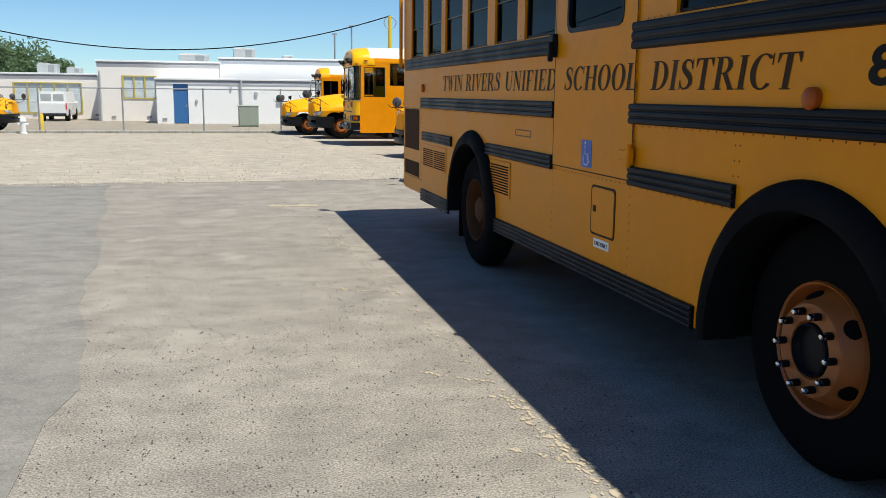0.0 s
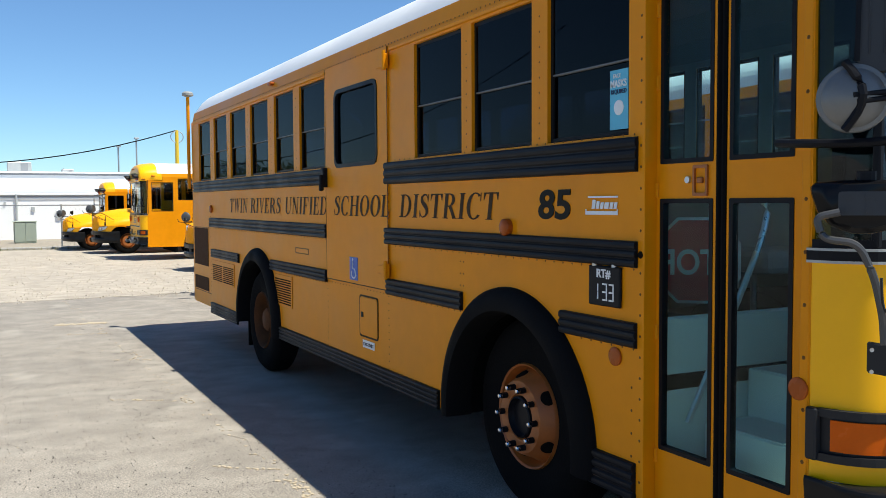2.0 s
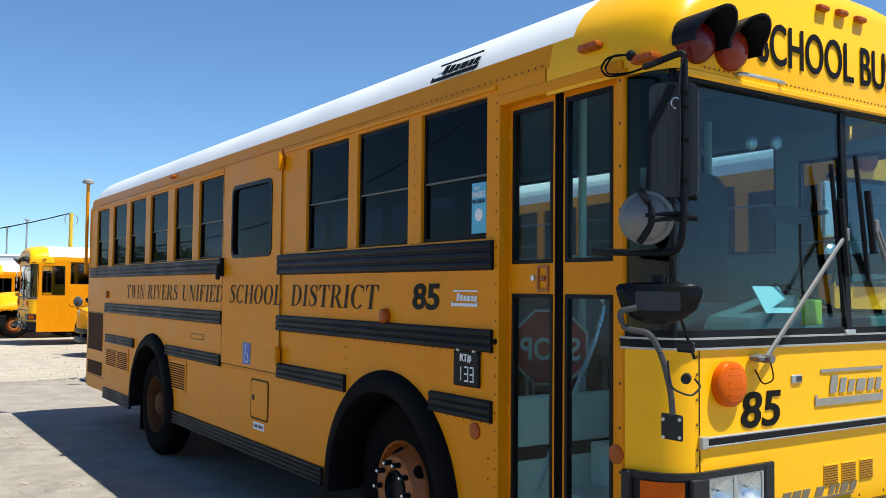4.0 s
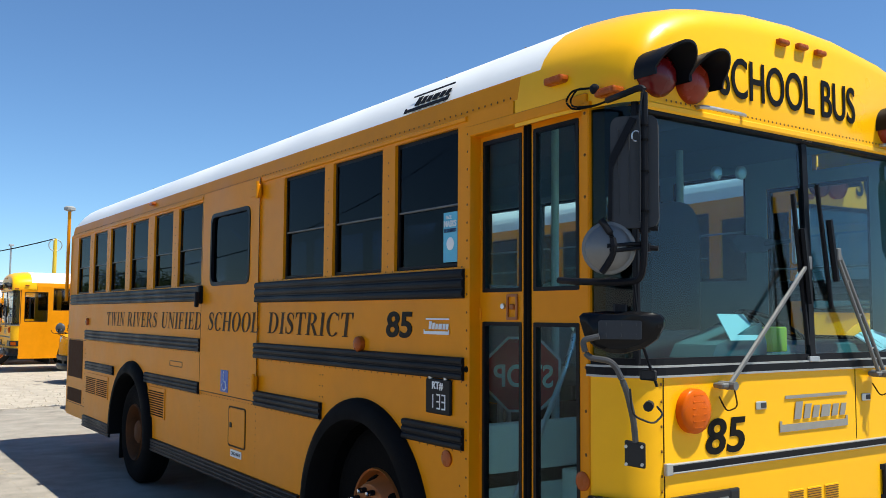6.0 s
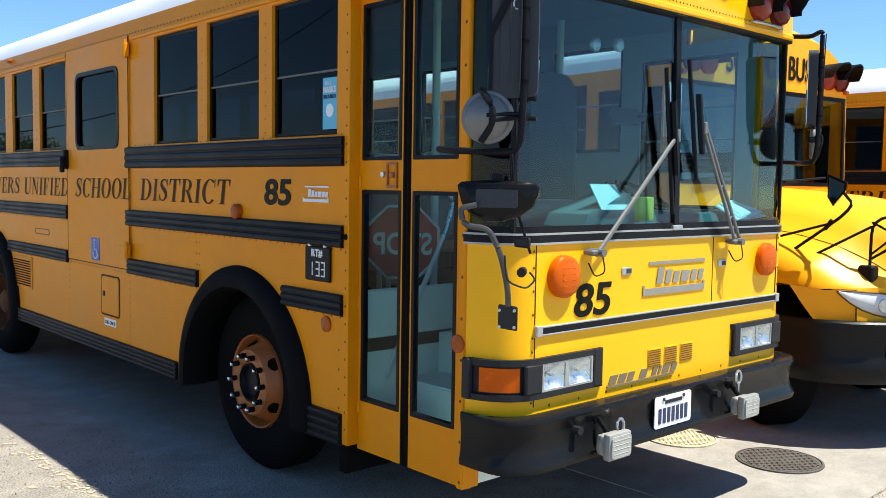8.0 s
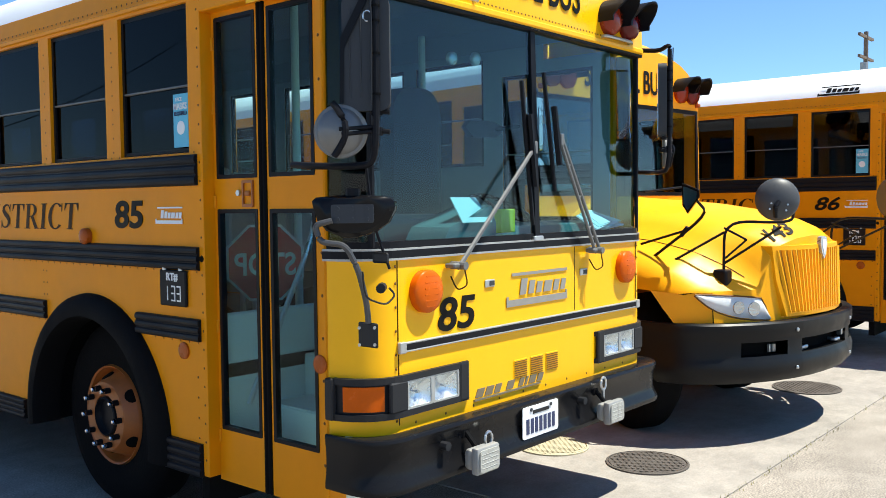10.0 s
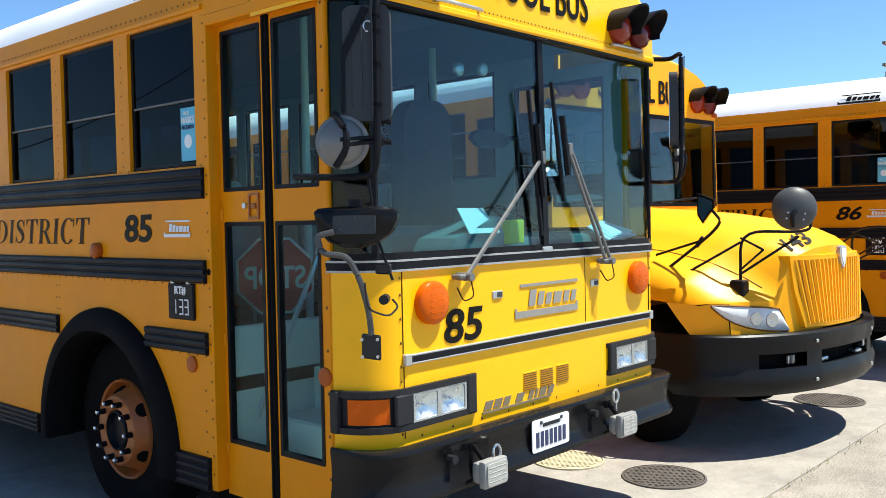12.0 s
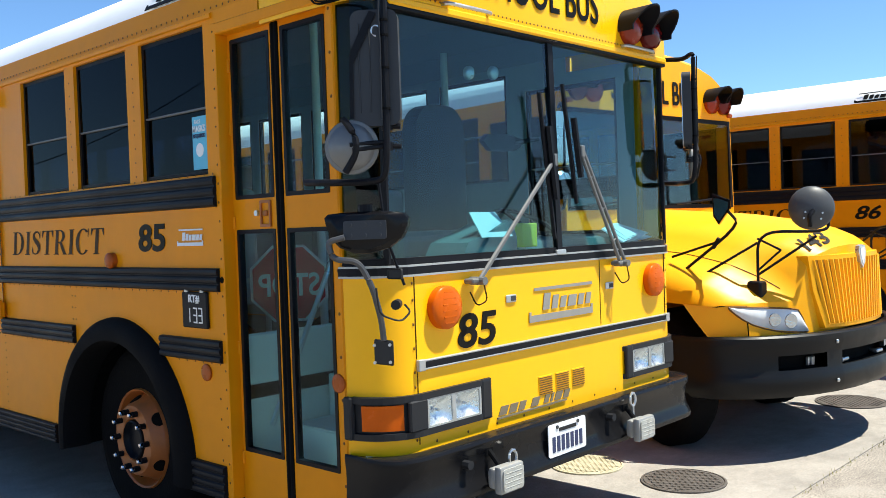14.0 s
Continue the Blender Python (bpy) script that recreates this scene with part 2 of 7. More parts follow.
def pierced(bm, us, vs, holes, place, depth):
    """A wall of cells between the cuts us and vs, without those whose middle lies in a hole; place(u, v, d) gives the point."""
    n, m = len(us) - 1, len(vs) - 1
    solid = [[not any(a < (us[i] + us[i + 1]) / 2 < b and c < (vs[j] + vs[j + 1]) / 2 < d for a, b, c, d in holes) for j in range(m)] for i in range(n)]
    cache = {}

    def vert(i, j, d):
        if (i, j, d) not in cache:
            cache[i, j, d] = bm.verts.new(place(us[i], vs[j], d))
        return cache[i, j, d]
    for i in range(n):
        for j in range(m):
            if not solid[i][j]:
                continue
            for d in (0, depth):
                bm.faces.new([vert(i, j, d), vert(i + 1, j, d), vert(i + 1, j + 1, d), vert(i, j + 1, d)])
            for di, dj, p, q in ((-1, 0, (0, 0), (0, 1)), (1, 0, (1, 0), (1, 1)), (0, -1, (0, 0), (1, 0)), (0, 1, (0, 1), (1, 1))):
                a, b = i + di, j + dj
                if not (0 <= a < n and 0 <= b < m and solid[a][b]):
                    p, q = (i + p[0], j + p[1]), (i + q[0], j + q[1])
                    bm.faces.new([vert(*p, 0), vert(*q, 0), vert(*q, depth), vert(*p, depth)])


def words(name, text, size, m, mat, parent, stretch=1.0, shear=0.0, bold=0.0, mirrored=False, align="LEFT", label="", width=0.0):
    """Flat raised lettering made into a mesh: size is the capital's height."""
    if not text:
        return None
    cu = bpy.data.curves.new(name, "FONT")
    cu.body, cu.size, cu.shear, cu.offset, cu.extrude = text, size / 0.69, shear, bold, 0.0015
    cu.align_x = align
    cu.resolution_u = 4
    tmp = new(name + "_curve", cu)
    dg = bpy.context.evaluated_depsgraph_get()
    me = bpy.data.meshes.new_from_object(tmp.evaluated_get(dg))
    bpy.data.objects.remove(tmp)
    if width:
        xs = [v.co.x for v in me.vertices]
        stretch = width / (max(xs) - min(xs))
        me.transform(Matrix.Translation((-min(xs) - (max(xs) - min(xs)) * (0.5 if align == "CENTER" else 0), 0, 0)))
    me.transform(Matrix.Diagonal((-stretch if mirrored else stretch, 1, 1, 1)))
    me.transform(m)
    me.materials.clear()
    me.materials.append(mat)
    ob = new(name, me)
    ob.parent = parent
    if label:
        ob["label"] = label
    return ob


def arc_band(cx, cy, outer, inner, a0, a1, n=10):
    """Quads of a band between two ellipses from angle a0 to a1."""
    ring_pts = []
    for i in range(n + 1):
        a = radians(a0 + (a1 - a0) * i / n)
        ring_pts.append(((cx + outer[0] * math.cos(a), cy + outer[1] * math.sin(a)), (cx + inner[0] * math.cos(a), cy + inner[1] * math.sin(a))))
    return [(p[0], q[0], q[1], p[1]) for p, q in zip(ring_pts, ring_pts[1:])]


def bar(u0, u1, v0, v1):
    return [((u0, v0), (u1, v0), (u1, v1), (u0, v1))]


def serifs(u, w, low=True, high=True):
    """Thin feet under and over a stem from u to u + w."""
    return (bar(u - 0.075, u + w + 0.075, 0, 0.035) if low else []) + (bar(u - 0.075, u + w + 0.075, 0.965, 1) if high else [])


def stroke(path):
    """Quads along (x, y, half width) points."""
    out, rows = [], []
    for i, (x, y, w) in enumerate(path):
        a, b = path[max(i - 1, 0)], path[min(i + 1, len(path) - 1)]
        d = math.hypot(b[0] - a[0], b[1] - a[1])
        nx, ny = -(b[1] - a[1]) / d * w, (b[0] - a[0]) / d * w
        rows.append(((x + nx, y + ny), (x - nx, y - ny)))
    return [(p[0], q[0], q[1], p[1]) for p, q in zip(rows, rows[1:])]


def serif_glyph(c):
    """Advance width and quads of a roman capital of height 1 with thick stems and thin serifs."""
    S = 0.165
    if c == "I":
        return 0.37, bar(0.10, 0.10 + S, 0, 1) + serifs(0.10, S)
    if c == "T":
        return 0.70, bar(0.27, 0.27 + S, 0, 1) + serifs(0.27, S, high=False) + bar(0.02, 0.27, 0.95, 1) + bar(0.27 + S, 0.685, 0.95, 1) + [((0.02, 0.95), (0.02, 0.72), (0.05, 0.72), (0.13, 0.95)), ((0.685, 0.95), (0.685, 0.72), (0.655, 0.72), (0.575, 0.95))]
    if c in "LEF":
        q = bar(0.10, 0.10 + S, 0, 1) + serifs(0.10, S, low=c == "F", high=c == "L")
        if c != "F":
            q += bar(0.025, 0.60, 0, 0.05) + [((0.60, 0), (0.63, 0.28), (0.60, 0.28), (0.50, 0.05))]
        if c != "L":
            q += bar(0.025, 0.58, 0.95, 1) + [((0.58, 1), (0.60, 0.74), (0.57, 0.74), (0.48, 0.95))]
            q += bar(0.10 + S, 0.44, 0.485, 0.53) + bar(0.44, 0.47, 0.37, 0.65)
        return 0.66, q
    if c == "H":
        return 0.84, bar(0.10, 0.10 + S, 0, 1) + bar(0.58, 0.58 + S, 0, 1) + serifs(0.10, S) + serifs(0.58, S) + bar(0.10 + S, 0.58, 0.485, 0.535)
    if c == "N":
        return 0.80, bar(0.13, 0.18, 0, 0.97) + bar(0.63, 0.68, 0.03, 1) + [((0.04, 1), (0.24, 1), (0.68, 0), (0.60, 0))] + bar(0.03, 0.27, 0, 0.035) + bar(0.53, 0.78, 0.965, 1)
    if c == "U":
        return 0.80, bar(0.10, 0.10 + S, 0.30, 1) + bar(0.63, 0.68, 0.30, 1) + serifs(0.10, S, low=False) + bar(0.54, 0.77, 0.965, 1) + arc_band(0.39, 0.30, (0.29, 0.32), (0.135, 0.25), 180, 270) + arc_band(0.39, 0.30, (0.29, 0.32), (0.24, 0.25), 270, 360)
    if c == "V":
        return 0.74, [((0.09, 1), (0.27, 1), (0.43, -0.01), (0.37, -0.01)), ((0.60, 1), (0.65, 1), (0.43, -0.01), (0.40, 0.05))] + bar(0.02, 0.35, 0.965, 1) + bar(0.52, 0.73, 0.965, 1)
    if c == "W":
        out = []
        for k in (0.0, 0.36):
            out += [((0.08 + k, 1), (0.25 + k, 1), (0.38 + k, -0.01), (0.33 + k, -0.01)), ((0.48 + k, 1), (0.53 + k, 1), (0.38 + k, -0.01), (0.355 + k, 0.05))]
        return 1.03, out + bar(0.01, 0.33, 0.965, 1) + bar(0.40, 0.66, 0.965, 1) + bar(0.80, 1.0, 0.965, 1)
    if c == "D":
        return 0.80, bar(0.10, 0.10 + S, 0, 1) + bar(0.025, 0.36, 0, 0.045) + bar(0.025, 0.36, 0.955, 1) + arc_band(0.34, 0.5, (0.41, 0.5), (0.24, 0.455), -90, 90, 14)
    if c == "R":
        return 0.78, bar(0.10, 0.10 + S, 0, 1) + serifs(0.10, S) + bar(0.10 + S, 0.36, 0.955, 1) + bar(0.10 + S, 0.36, 0.475, 0.52) + arc_band(0.34, 0.737, (0.29, 0.263), (0.13, 0.218), -90, 90, 10) + [((0.32, 0.48), (0.47, 0.50), (0.74, 0.03), (0.57, 0.03))] + bar(0.55, 0.80, 0, 0.035)
    if c == "O":
        return 0.82, arc_band(0.41, 0.5, (0.38, 0.515), (0.205, 0.47), 0, 360, 24)
    if c == "C":
        return 0.76, arc_band(0.42, 0.5, (0.39, 0.515), (0.215, 0.465), 48, 318, 20) + bar(0.665, 0.70, 0.68, 1.0)
    if c == "S":
        return 0.60, stroke([(0.515, 0.68, 0.015), (0.48, 0.86, 0.025), (0.38, 0.965, 0.03), (0.25, 0.965, 0.04), (0.145, 0.87, 0.065), (0.14, 0.74, 0.08), (0.24, 0.61, 0.09), (0.38, 0.49, 0.095), (0.48, 0.36, 0.085), (0.49, 0.20, 0.075), (0.40, 0.07, 0.045), (0.26, 0.03, 0.03), (0.13, 0.09, 0.025), (0.065, 0.32, 0.015)]) + bar(0.50, 0.53, 0.68, 0.99) + bar(0.05, 0.08, 0.01, 0.32)
    return 0.4, []


def serif_words(name, text, size, m, mat, parent, width, slant=0.2):
    """Thin slanted roman capitals painted on a wall, fitted to a width."""
    glyphs, u = [], 0.0
    for c in text:
        w, quads = serif_glyph(c)
        glyphs.append((u, quads))
        u += w + 0.035
    k = (width - slant * size) / u
    bm = bmesh.new()
    n = 0
    for u0, quads in glyphs:
        for quad in quads:
            n += 1
            d = 0.0004 + 0.00003 * (n % 17)
            bm.faces.new([bm.verts.new(m @ Vector(((u0 + x) * k + slant * size * y, y * size, d))) for x, y in quad])
    return part(name, bm, mat, parent)


SEGMENTS = {"0": "abcdef", "1": "bc", "3": "abcdg"}


def segment_digit(parent, digit, y, z, w, h):
    """A digit of slim white bars on the kerb-side wall."""
    t = 0.0075
    place = {"a": (0, w, h - t, h), "g": (0, w, h / 2 - t / 2, h / 2 + t / 2), "d": (0, w, 0, t), "f": (0, t, h / 2 + t, h - t), "e": (0, t, t, h / 2 - t), "b": (w - t, w, h / 2 + t * 0.2, h - t * 0.6), "c": (w - t, w, t * 0.6, h / 2 - t * 0.2)}
    bm = bmesh.new()
    for k in SEGMENTS[digit]:
        u0, u1, v0, v1 = place[k]
        box(bm, (-0.0195, y - u0, z + v0), (-0.0175, y - u1, z + v1))
    part("route_digit", bm, WHITE, parent)


def thing(name, label, category, group="", at=None):
    e = new(name)
    e.empty_display_size = 0.3
    if at is not None:
        e.matrix_world = at
    return tagged(e, label, category, group)


# text lying on the kerb-side wall reads towards the front, on the front towards +x
SIDE = Matrix(((0, 0, -1, 0), (-1, 0, 0, 0), (0, 1, 0, 0), (0, 0, 0, 1)))
FRONT = Matrix(((1, 0, 0, 0), (0, 0, -1, 0), (0, 1, 0, 0), (0, 0, 0, 1)))


def on_side(y, z, x=-0.003):
    return Matrix.Translation((x, y, z)) @ SIDE


def on_front(x, z, y=-0.003):
    return Matrix.Translation((x, y, z)) @ FRONT


# ---- transit-type school bus, kerb side at x 0, front at y 0 ----
W, L = 2.44, 10.1
WIN_FRONT = [(1.18, 1.80), (1.94, 2.56), (2.68, 3.31)]
WIN_REAR = [(4.99, 5.63), (5.80, 6.38), (6.59, 7.22), (7.40, 8.05), (8.21, 8.83), (9.03, 9.66)]
ARCHES = (2.145, 7.0)
ROOF = [(0.0, 2.76), (0.022, 2.875), (0.045, 2.925), (0.095, 2.995), (0.175, 3.065), (0.30, 3.135), (0.50, 3.195), (0.85, 3.245), (1.22, 3.26)]
ROOF_FULL = ROOF + [(W - x, z) for x, z in ROOF[-2::-1]]


def strip(bm, prof, y0, y1, cap=True):
    """A profile of (x, z) pairs pushed along y, left open at its back."""
    a = [bm.verts.new((x, y0, z)) for x, z in prof]
    b = [bm.verts.new((x, y1, z)) for x, z in prof]
    for i in range(len(a) - 1):
        bm.faces.new((a[i], a[i + 1], b[i + 1], b[i]))
    if cap:
        bm.faces.new(a)
        bm.faces.new(b)


def rub_rail(parent, y0, y1, z0, z1, ribs, x=0.0, out=-1):
    prof = [(x, z0)]
    for i in range(ribs):
        a, h = z0 + (z1 - z0) * i / ribs, (z1 - z0) / ribs
        prof += [(x + out * 0.017, a + 0.05 * h), (x + out * 0.024, a + 0.22 * h), (x + out * 0.026, a + 0.5 * h), (x + out * 0.024, a + 0.78 * h), (x + out * 0.017, a + 0.95 * h)]
    prof.append((x, z1))
    bm = bmesh.new()
    strip(bm, prof, y0, y1)
    return part("rub_rail", bm, BLACK, parent, "ribbed black rub rail")


def rivets(parent, spots, r=0.007, mat=None):
    """Small dome-headed rivets; spots are (place, outward axis)."""
    bm = bmesh.new()
    for p, ax in spots:
        p, ax = Vector(p), Vector(ax)
        q = ax.to_track_quat("Z", "Y").to_matrix()
        base = [bm.verts.new(p + q @ Vector((r * math.cos(a * math.pi / 3), r * math.sin(a * math.pi / 3), 0))) for a in range(6)]
        top = bm.verts.new(p + ax * r * 0.6)
        for i in range(6):
            bm.faces.new((base[i], base[(i + 1) % 6], top))
    ob = part("rivets", bm, mat or RIVET, parent)
    ob["kind"] = "stuff"
    return ob


RIVET = material("rivet_head", (0.17, 0.07, 0.014), 0.5, vary=0.3, spec=0.2)


def wheel(parent, x, y, r=0.52, dual=False, out=-1, detail=True):
    """A truck wheel whose outer face looks along out on x; x is the tyre's outer wall."""
    m = Matrix.Translation((x, y, r)) @ Matrix.Rotation(radians(90 * out), 4, "Y")
    bm = bmesh.new()
    lathe(bm, [(0.27, -0.26), (0.33, -0.272), (0.45, -0.265), (r - 0.03, -0.24), (r, -0.21), (r, -0.06), (r - 0.012, -0.04), (r - 0.05, -0.005), (0.42, 0.006), (0.34, 0.002), (0.292, -0.012), (0.28, -0.03), (0.27, -0.26)], m, 40, False)
    w = part("wheel", bm, TYRE, parent, "worn black truck tyre", True)
    bm = bmesh.new()
    if dual:
        prof = [(0.29, -0.012), (0.282, 0.002), (0.272, -0.01), (0.264, -0.08), (0.258, -0.15), (0.245, -0.175), (0.19, -0.185), (0.12, -0.18), (0.115, -0.05), (0.09, -0.03), (0.0, -0.028)]
    else:
        prof = [(0.29, -0.012), (0.284, 0.004), (0.274, -0.004), (0.266, -0.05), (0.258, -0.075), (0.245, -0.06), (0.205, 0.035), (0.195, 0.045), (0.125, 0.045), (0.115, 0.03)]
    lathe(bm, prof, m, 36, False)
    part("rim", bm, RIM_DARK if dual else RIM, w, "dirty brown steel rim" if dual else "orange painted steel rim", True)
    if not detail:
        return w
    if not dual:
        bm = bmesh.new()
        lathe(bm, [(0.116, 0.02), (0.112, 0.05), (0.104, 0.055), (0.096, 0.02), (0.06, -0.01), (0.0, -0.012)], m, 24)
        part("hub", bm, BLACK, w, "black hub cap", True)
        for i in range(10):
            a = 2 * math.pi * (i + 0.5) / 10
            c = m @ Vector((0.163 * math.cos(a), 0.163 * math.sin(a), 0.045))
            ax = Vector((out, 0, 0))
            bm = bmesh.new()
            rod(bm, c, c + ax * 0.035, 0.017, 8)
            nut = part("wheel_nut", bm, BLACK, w)
            bm = bmesh.new()
            lathe(bm, [(0.015, 0.0), (0.015, 0.012), (0.010, 0.02), (0.0, 0.022)], Matrix.Translation(c + ax * 0.035) @ Matrix.Rotation(radians(90 * out), 4, "Y"), 8)
            part("cap", bm, CHROME, nut, "chrome nut cap", True)
    for i in range(5):
        a = 2 * math.pi * (i + 0.25) / 5
        rr, hh = (0.227, -0.012) if not dual else (0.225, -0.172)
        bm = bmesh.new()
        lathe(bm, [(0.0, 0.006), (0.036, 0.004), (0.042, -0.006)], m @ Matrix.Translation((rr * math.cos(a), rr * math.sin(a), hh)) @ Matrix.Rotation(a, 4, "Z") @ Matrix.Rotation(radians(62 if not dual else 8), 4, "Y"), 14)
        part("vent_hole", bm, DARK, w, "dark hole in the rim")
    return w


def arch(parent, yc, out=-1, x=0.0, rim=True):
    """The wall above a wheel, the rubber flare and the dark well behind it."""
    zc, r = 0.50, 0.70
    bm = bmesh.new()
    n = 28
    ys = [yc - r + 2 * r * i / n for i in range(n + 1)]
    for d in (0, -0.05 * out):
        row = [(bm.verts.new((x + d, y, zc + math.sqrt(max(0, r * r - (y - yc) ** 2)))), bm.verts.new((x + d, y, 1.26))) for y in ys]
        for a, b in zip(row, row[1:]):
            bm.faces.new((a[0], b[0], b[1], a[1]))
    part("arch_panel", bm, YELLOW_SHADED, parent)
    bm = bmesh.new()
    prof = [(0.755, 0.0), (0.75, 0.022), (0.72, 0.05), (0.67, 0.066), (0.63, 0.062), (0.615, 0.03), (0.612, -0.10)]
    rows = []
    for i in range(41):
        a = radians(-6 + 192 * i / 40)
        rows.append([bm.verts.new((x + out * h, yc + q * math.cos(a), zc + q * math.sin(a))) for q, h in prof])
    for a, b in zip(rows, rows[1:]):
        for i in range(len(prof) - 1):
            bm.faces.new((a[i], a[i + 1], b[i + 1], b[i]))
    part("wheel_flare", bm, RUBBER, parent, "black rubber wheel-arch flare", True)
    bm = bmesh.new()
    rows = []
    for i in range(25):
        a = radians(-6 + 192 * i / 24)
        rows.append([bm.verts.new((x - out * h, yc + 0.66 * math.cos(a), zc + 0.66 * math.sin(a))) for h in (0.0, 0.75)])
    for a, b in zip(rows, rows[1:]):
        bm.faces.new((a[0], a[1], b[1], b[0]))
    bm.faces.new([q[1] for q in rows])
    part("wheel_well", bm, DARK, parent)


def side_window(parent, y0, y1, z0, z1, x=0.02, mat=None, sash=True, out=-1, mid=0.455):
    bm = bmesh.new()
    f = 0.022
    ring(bm, [(x, y0, z0), (x, y1, z0), (x, y1, z1), (x, y0, z1)], [(x, y0 + f, z0 + f), (x, y1 - f, z0 + f), (x, y1 - f, z1 - f), (x, y0 + f, z1 - f)], (-out * 0.03, 0, 0))
    w = part("window", bm, BLACK, parent, "dark tinted split-sash bus window")
    bm = bmesh.new()
    zm = z0 + (z1 - z0) * mid
    box(bm, (x + out * -0.012, y0 + f, z0 + f), (x + out * -0.016, y1 - f, zm))
    part("pane", bm, mat or TINT, w)
    bm = bmesh.new()
    box(bm, (x + out * -0.002, y0 + f, zm), (x + out * -0.006, y1 - f, z1 - f))
    part("pane", bm, mat or TINT, w)
    if sash:
        bm = bmesh.new()
        box(bm, (x + out * 0.004, y0 + f, zm - 0.006), (x + out * -0.02, y1 - f, zm + 0.004), 0.003)
        part("sash_bar", bm, WIPER, w, "worn aluminium sash bar")
        bm = bmesh.new()
        box(bm, (x + out * 0.003, y0 + f, z0 + 0.004), (x + out * -0.01, y1 - f, z0 + 0.016), 0.003)
        part("sill", bm, BLACK, w)
    return w


def round_lamp(parent, name, place, axis, r, depth, mat, label, ribs=0):
    m = Matrix.Translation(place) @ Vector(axis).to_track_quat("Z", "Y").to_matrix().to_4x4()
    bm = bmesh.new()
    prof = [(r, 0.0), (r, depth * 0.6)]
    prof += [(r * math.cos(radians(a)), depth * (0.6 + 0.4 * math.sin(radians(a)))) for a in (15, 35, 55, 75)] + [(0.0, depth)]
    lathe(bm, prof, m, 26)
    ob = part(name, bm, mat, parent, label, True)
    for i in range(ribs):
        v = r * (-0.7 + 1.4 * i / (ribs - 1))
        w = 0.82 * math.sqrt(max(0.001, r * r * 0.85 - v * v))
        bm = bmesh.new()
        deep = depth * (0.6 + 0.4 * math.sqrt(max(0.0, 1 - (v / r) ** 2))) - 0.004
        rod(bm, m @ Vector((-w * 0.6, v, deep)), m @ Vector((w * 0.6, v, deep)), 0.0045, 6)
        part("lens_rib", bm, mat, ob)
    return ob


def badge(parent, m, w, h, mat):
    """A maker's plate as plain shapes: an upper bar, a row of blocks and a lower bar."""
    bm = bmesh.new()

    def plate(pts, d=0.003):
        slab(bm, [m @ Vector((u * w, v * h, 0)) for u, v in pts], (m.to_3x3() @ Vector((0, 0, 1))) * d)

    def block_at(u0, u1, v0, v1):
        plate(((u0, v0), (u1, v0), (u1, v1), (u0, v1)))
    block_at(0.08, 1.0, 0.90, 0.99)
    block_at(0.0, 1.0, 0.0, 0.20)
    block_at(0.0, 0.03, 0.20, 0.30)
    block_at(0.97, 1.0, 0.20, 0.30)
    # a row of plain leaning bars, the first one tallest
    u = 0.20
    for bw, top in ((0.10, 0.80), (0.09, 0.72), (0.09, 0.66), (0.13, 0.66), (0.09, 0.66), (0.08, 0.66)):
        plate(((u, 0.32), (u + bw, 0.32), (u + bw + 0.03, top), (u + 0.03, top)))
        u += bw + 0.035
    return part("badge", bm, mat, parent, "maker's badge of plain bars")


def seat_row(bus, x0, x1, y):
    s = new("passenger_seat")
    s.parent = bus
    bm = bmesh.new()
    box(bm, (x0, y, 1.28), (x1, y + 0.42, 1.42), 0.04, 2)
    part("cushion", bm, SEATMAT, s)
    bm = bmesh.new()
    box(bm, (x0, y + 0.40, 1.30), (x1, y + 0.50, 1.98), 0.045, 3)
    part("backrest", bm, SEATMAT, s)
    for x in (x0 + 0.1, x1 - 0.1):
        bm = bmesh.new()
        rod(bm, (x, y + 0.2, 0.96), (x, y + 0.2, 1.3), 0.018, 8)
        part("leg", bm, STEEL, s)


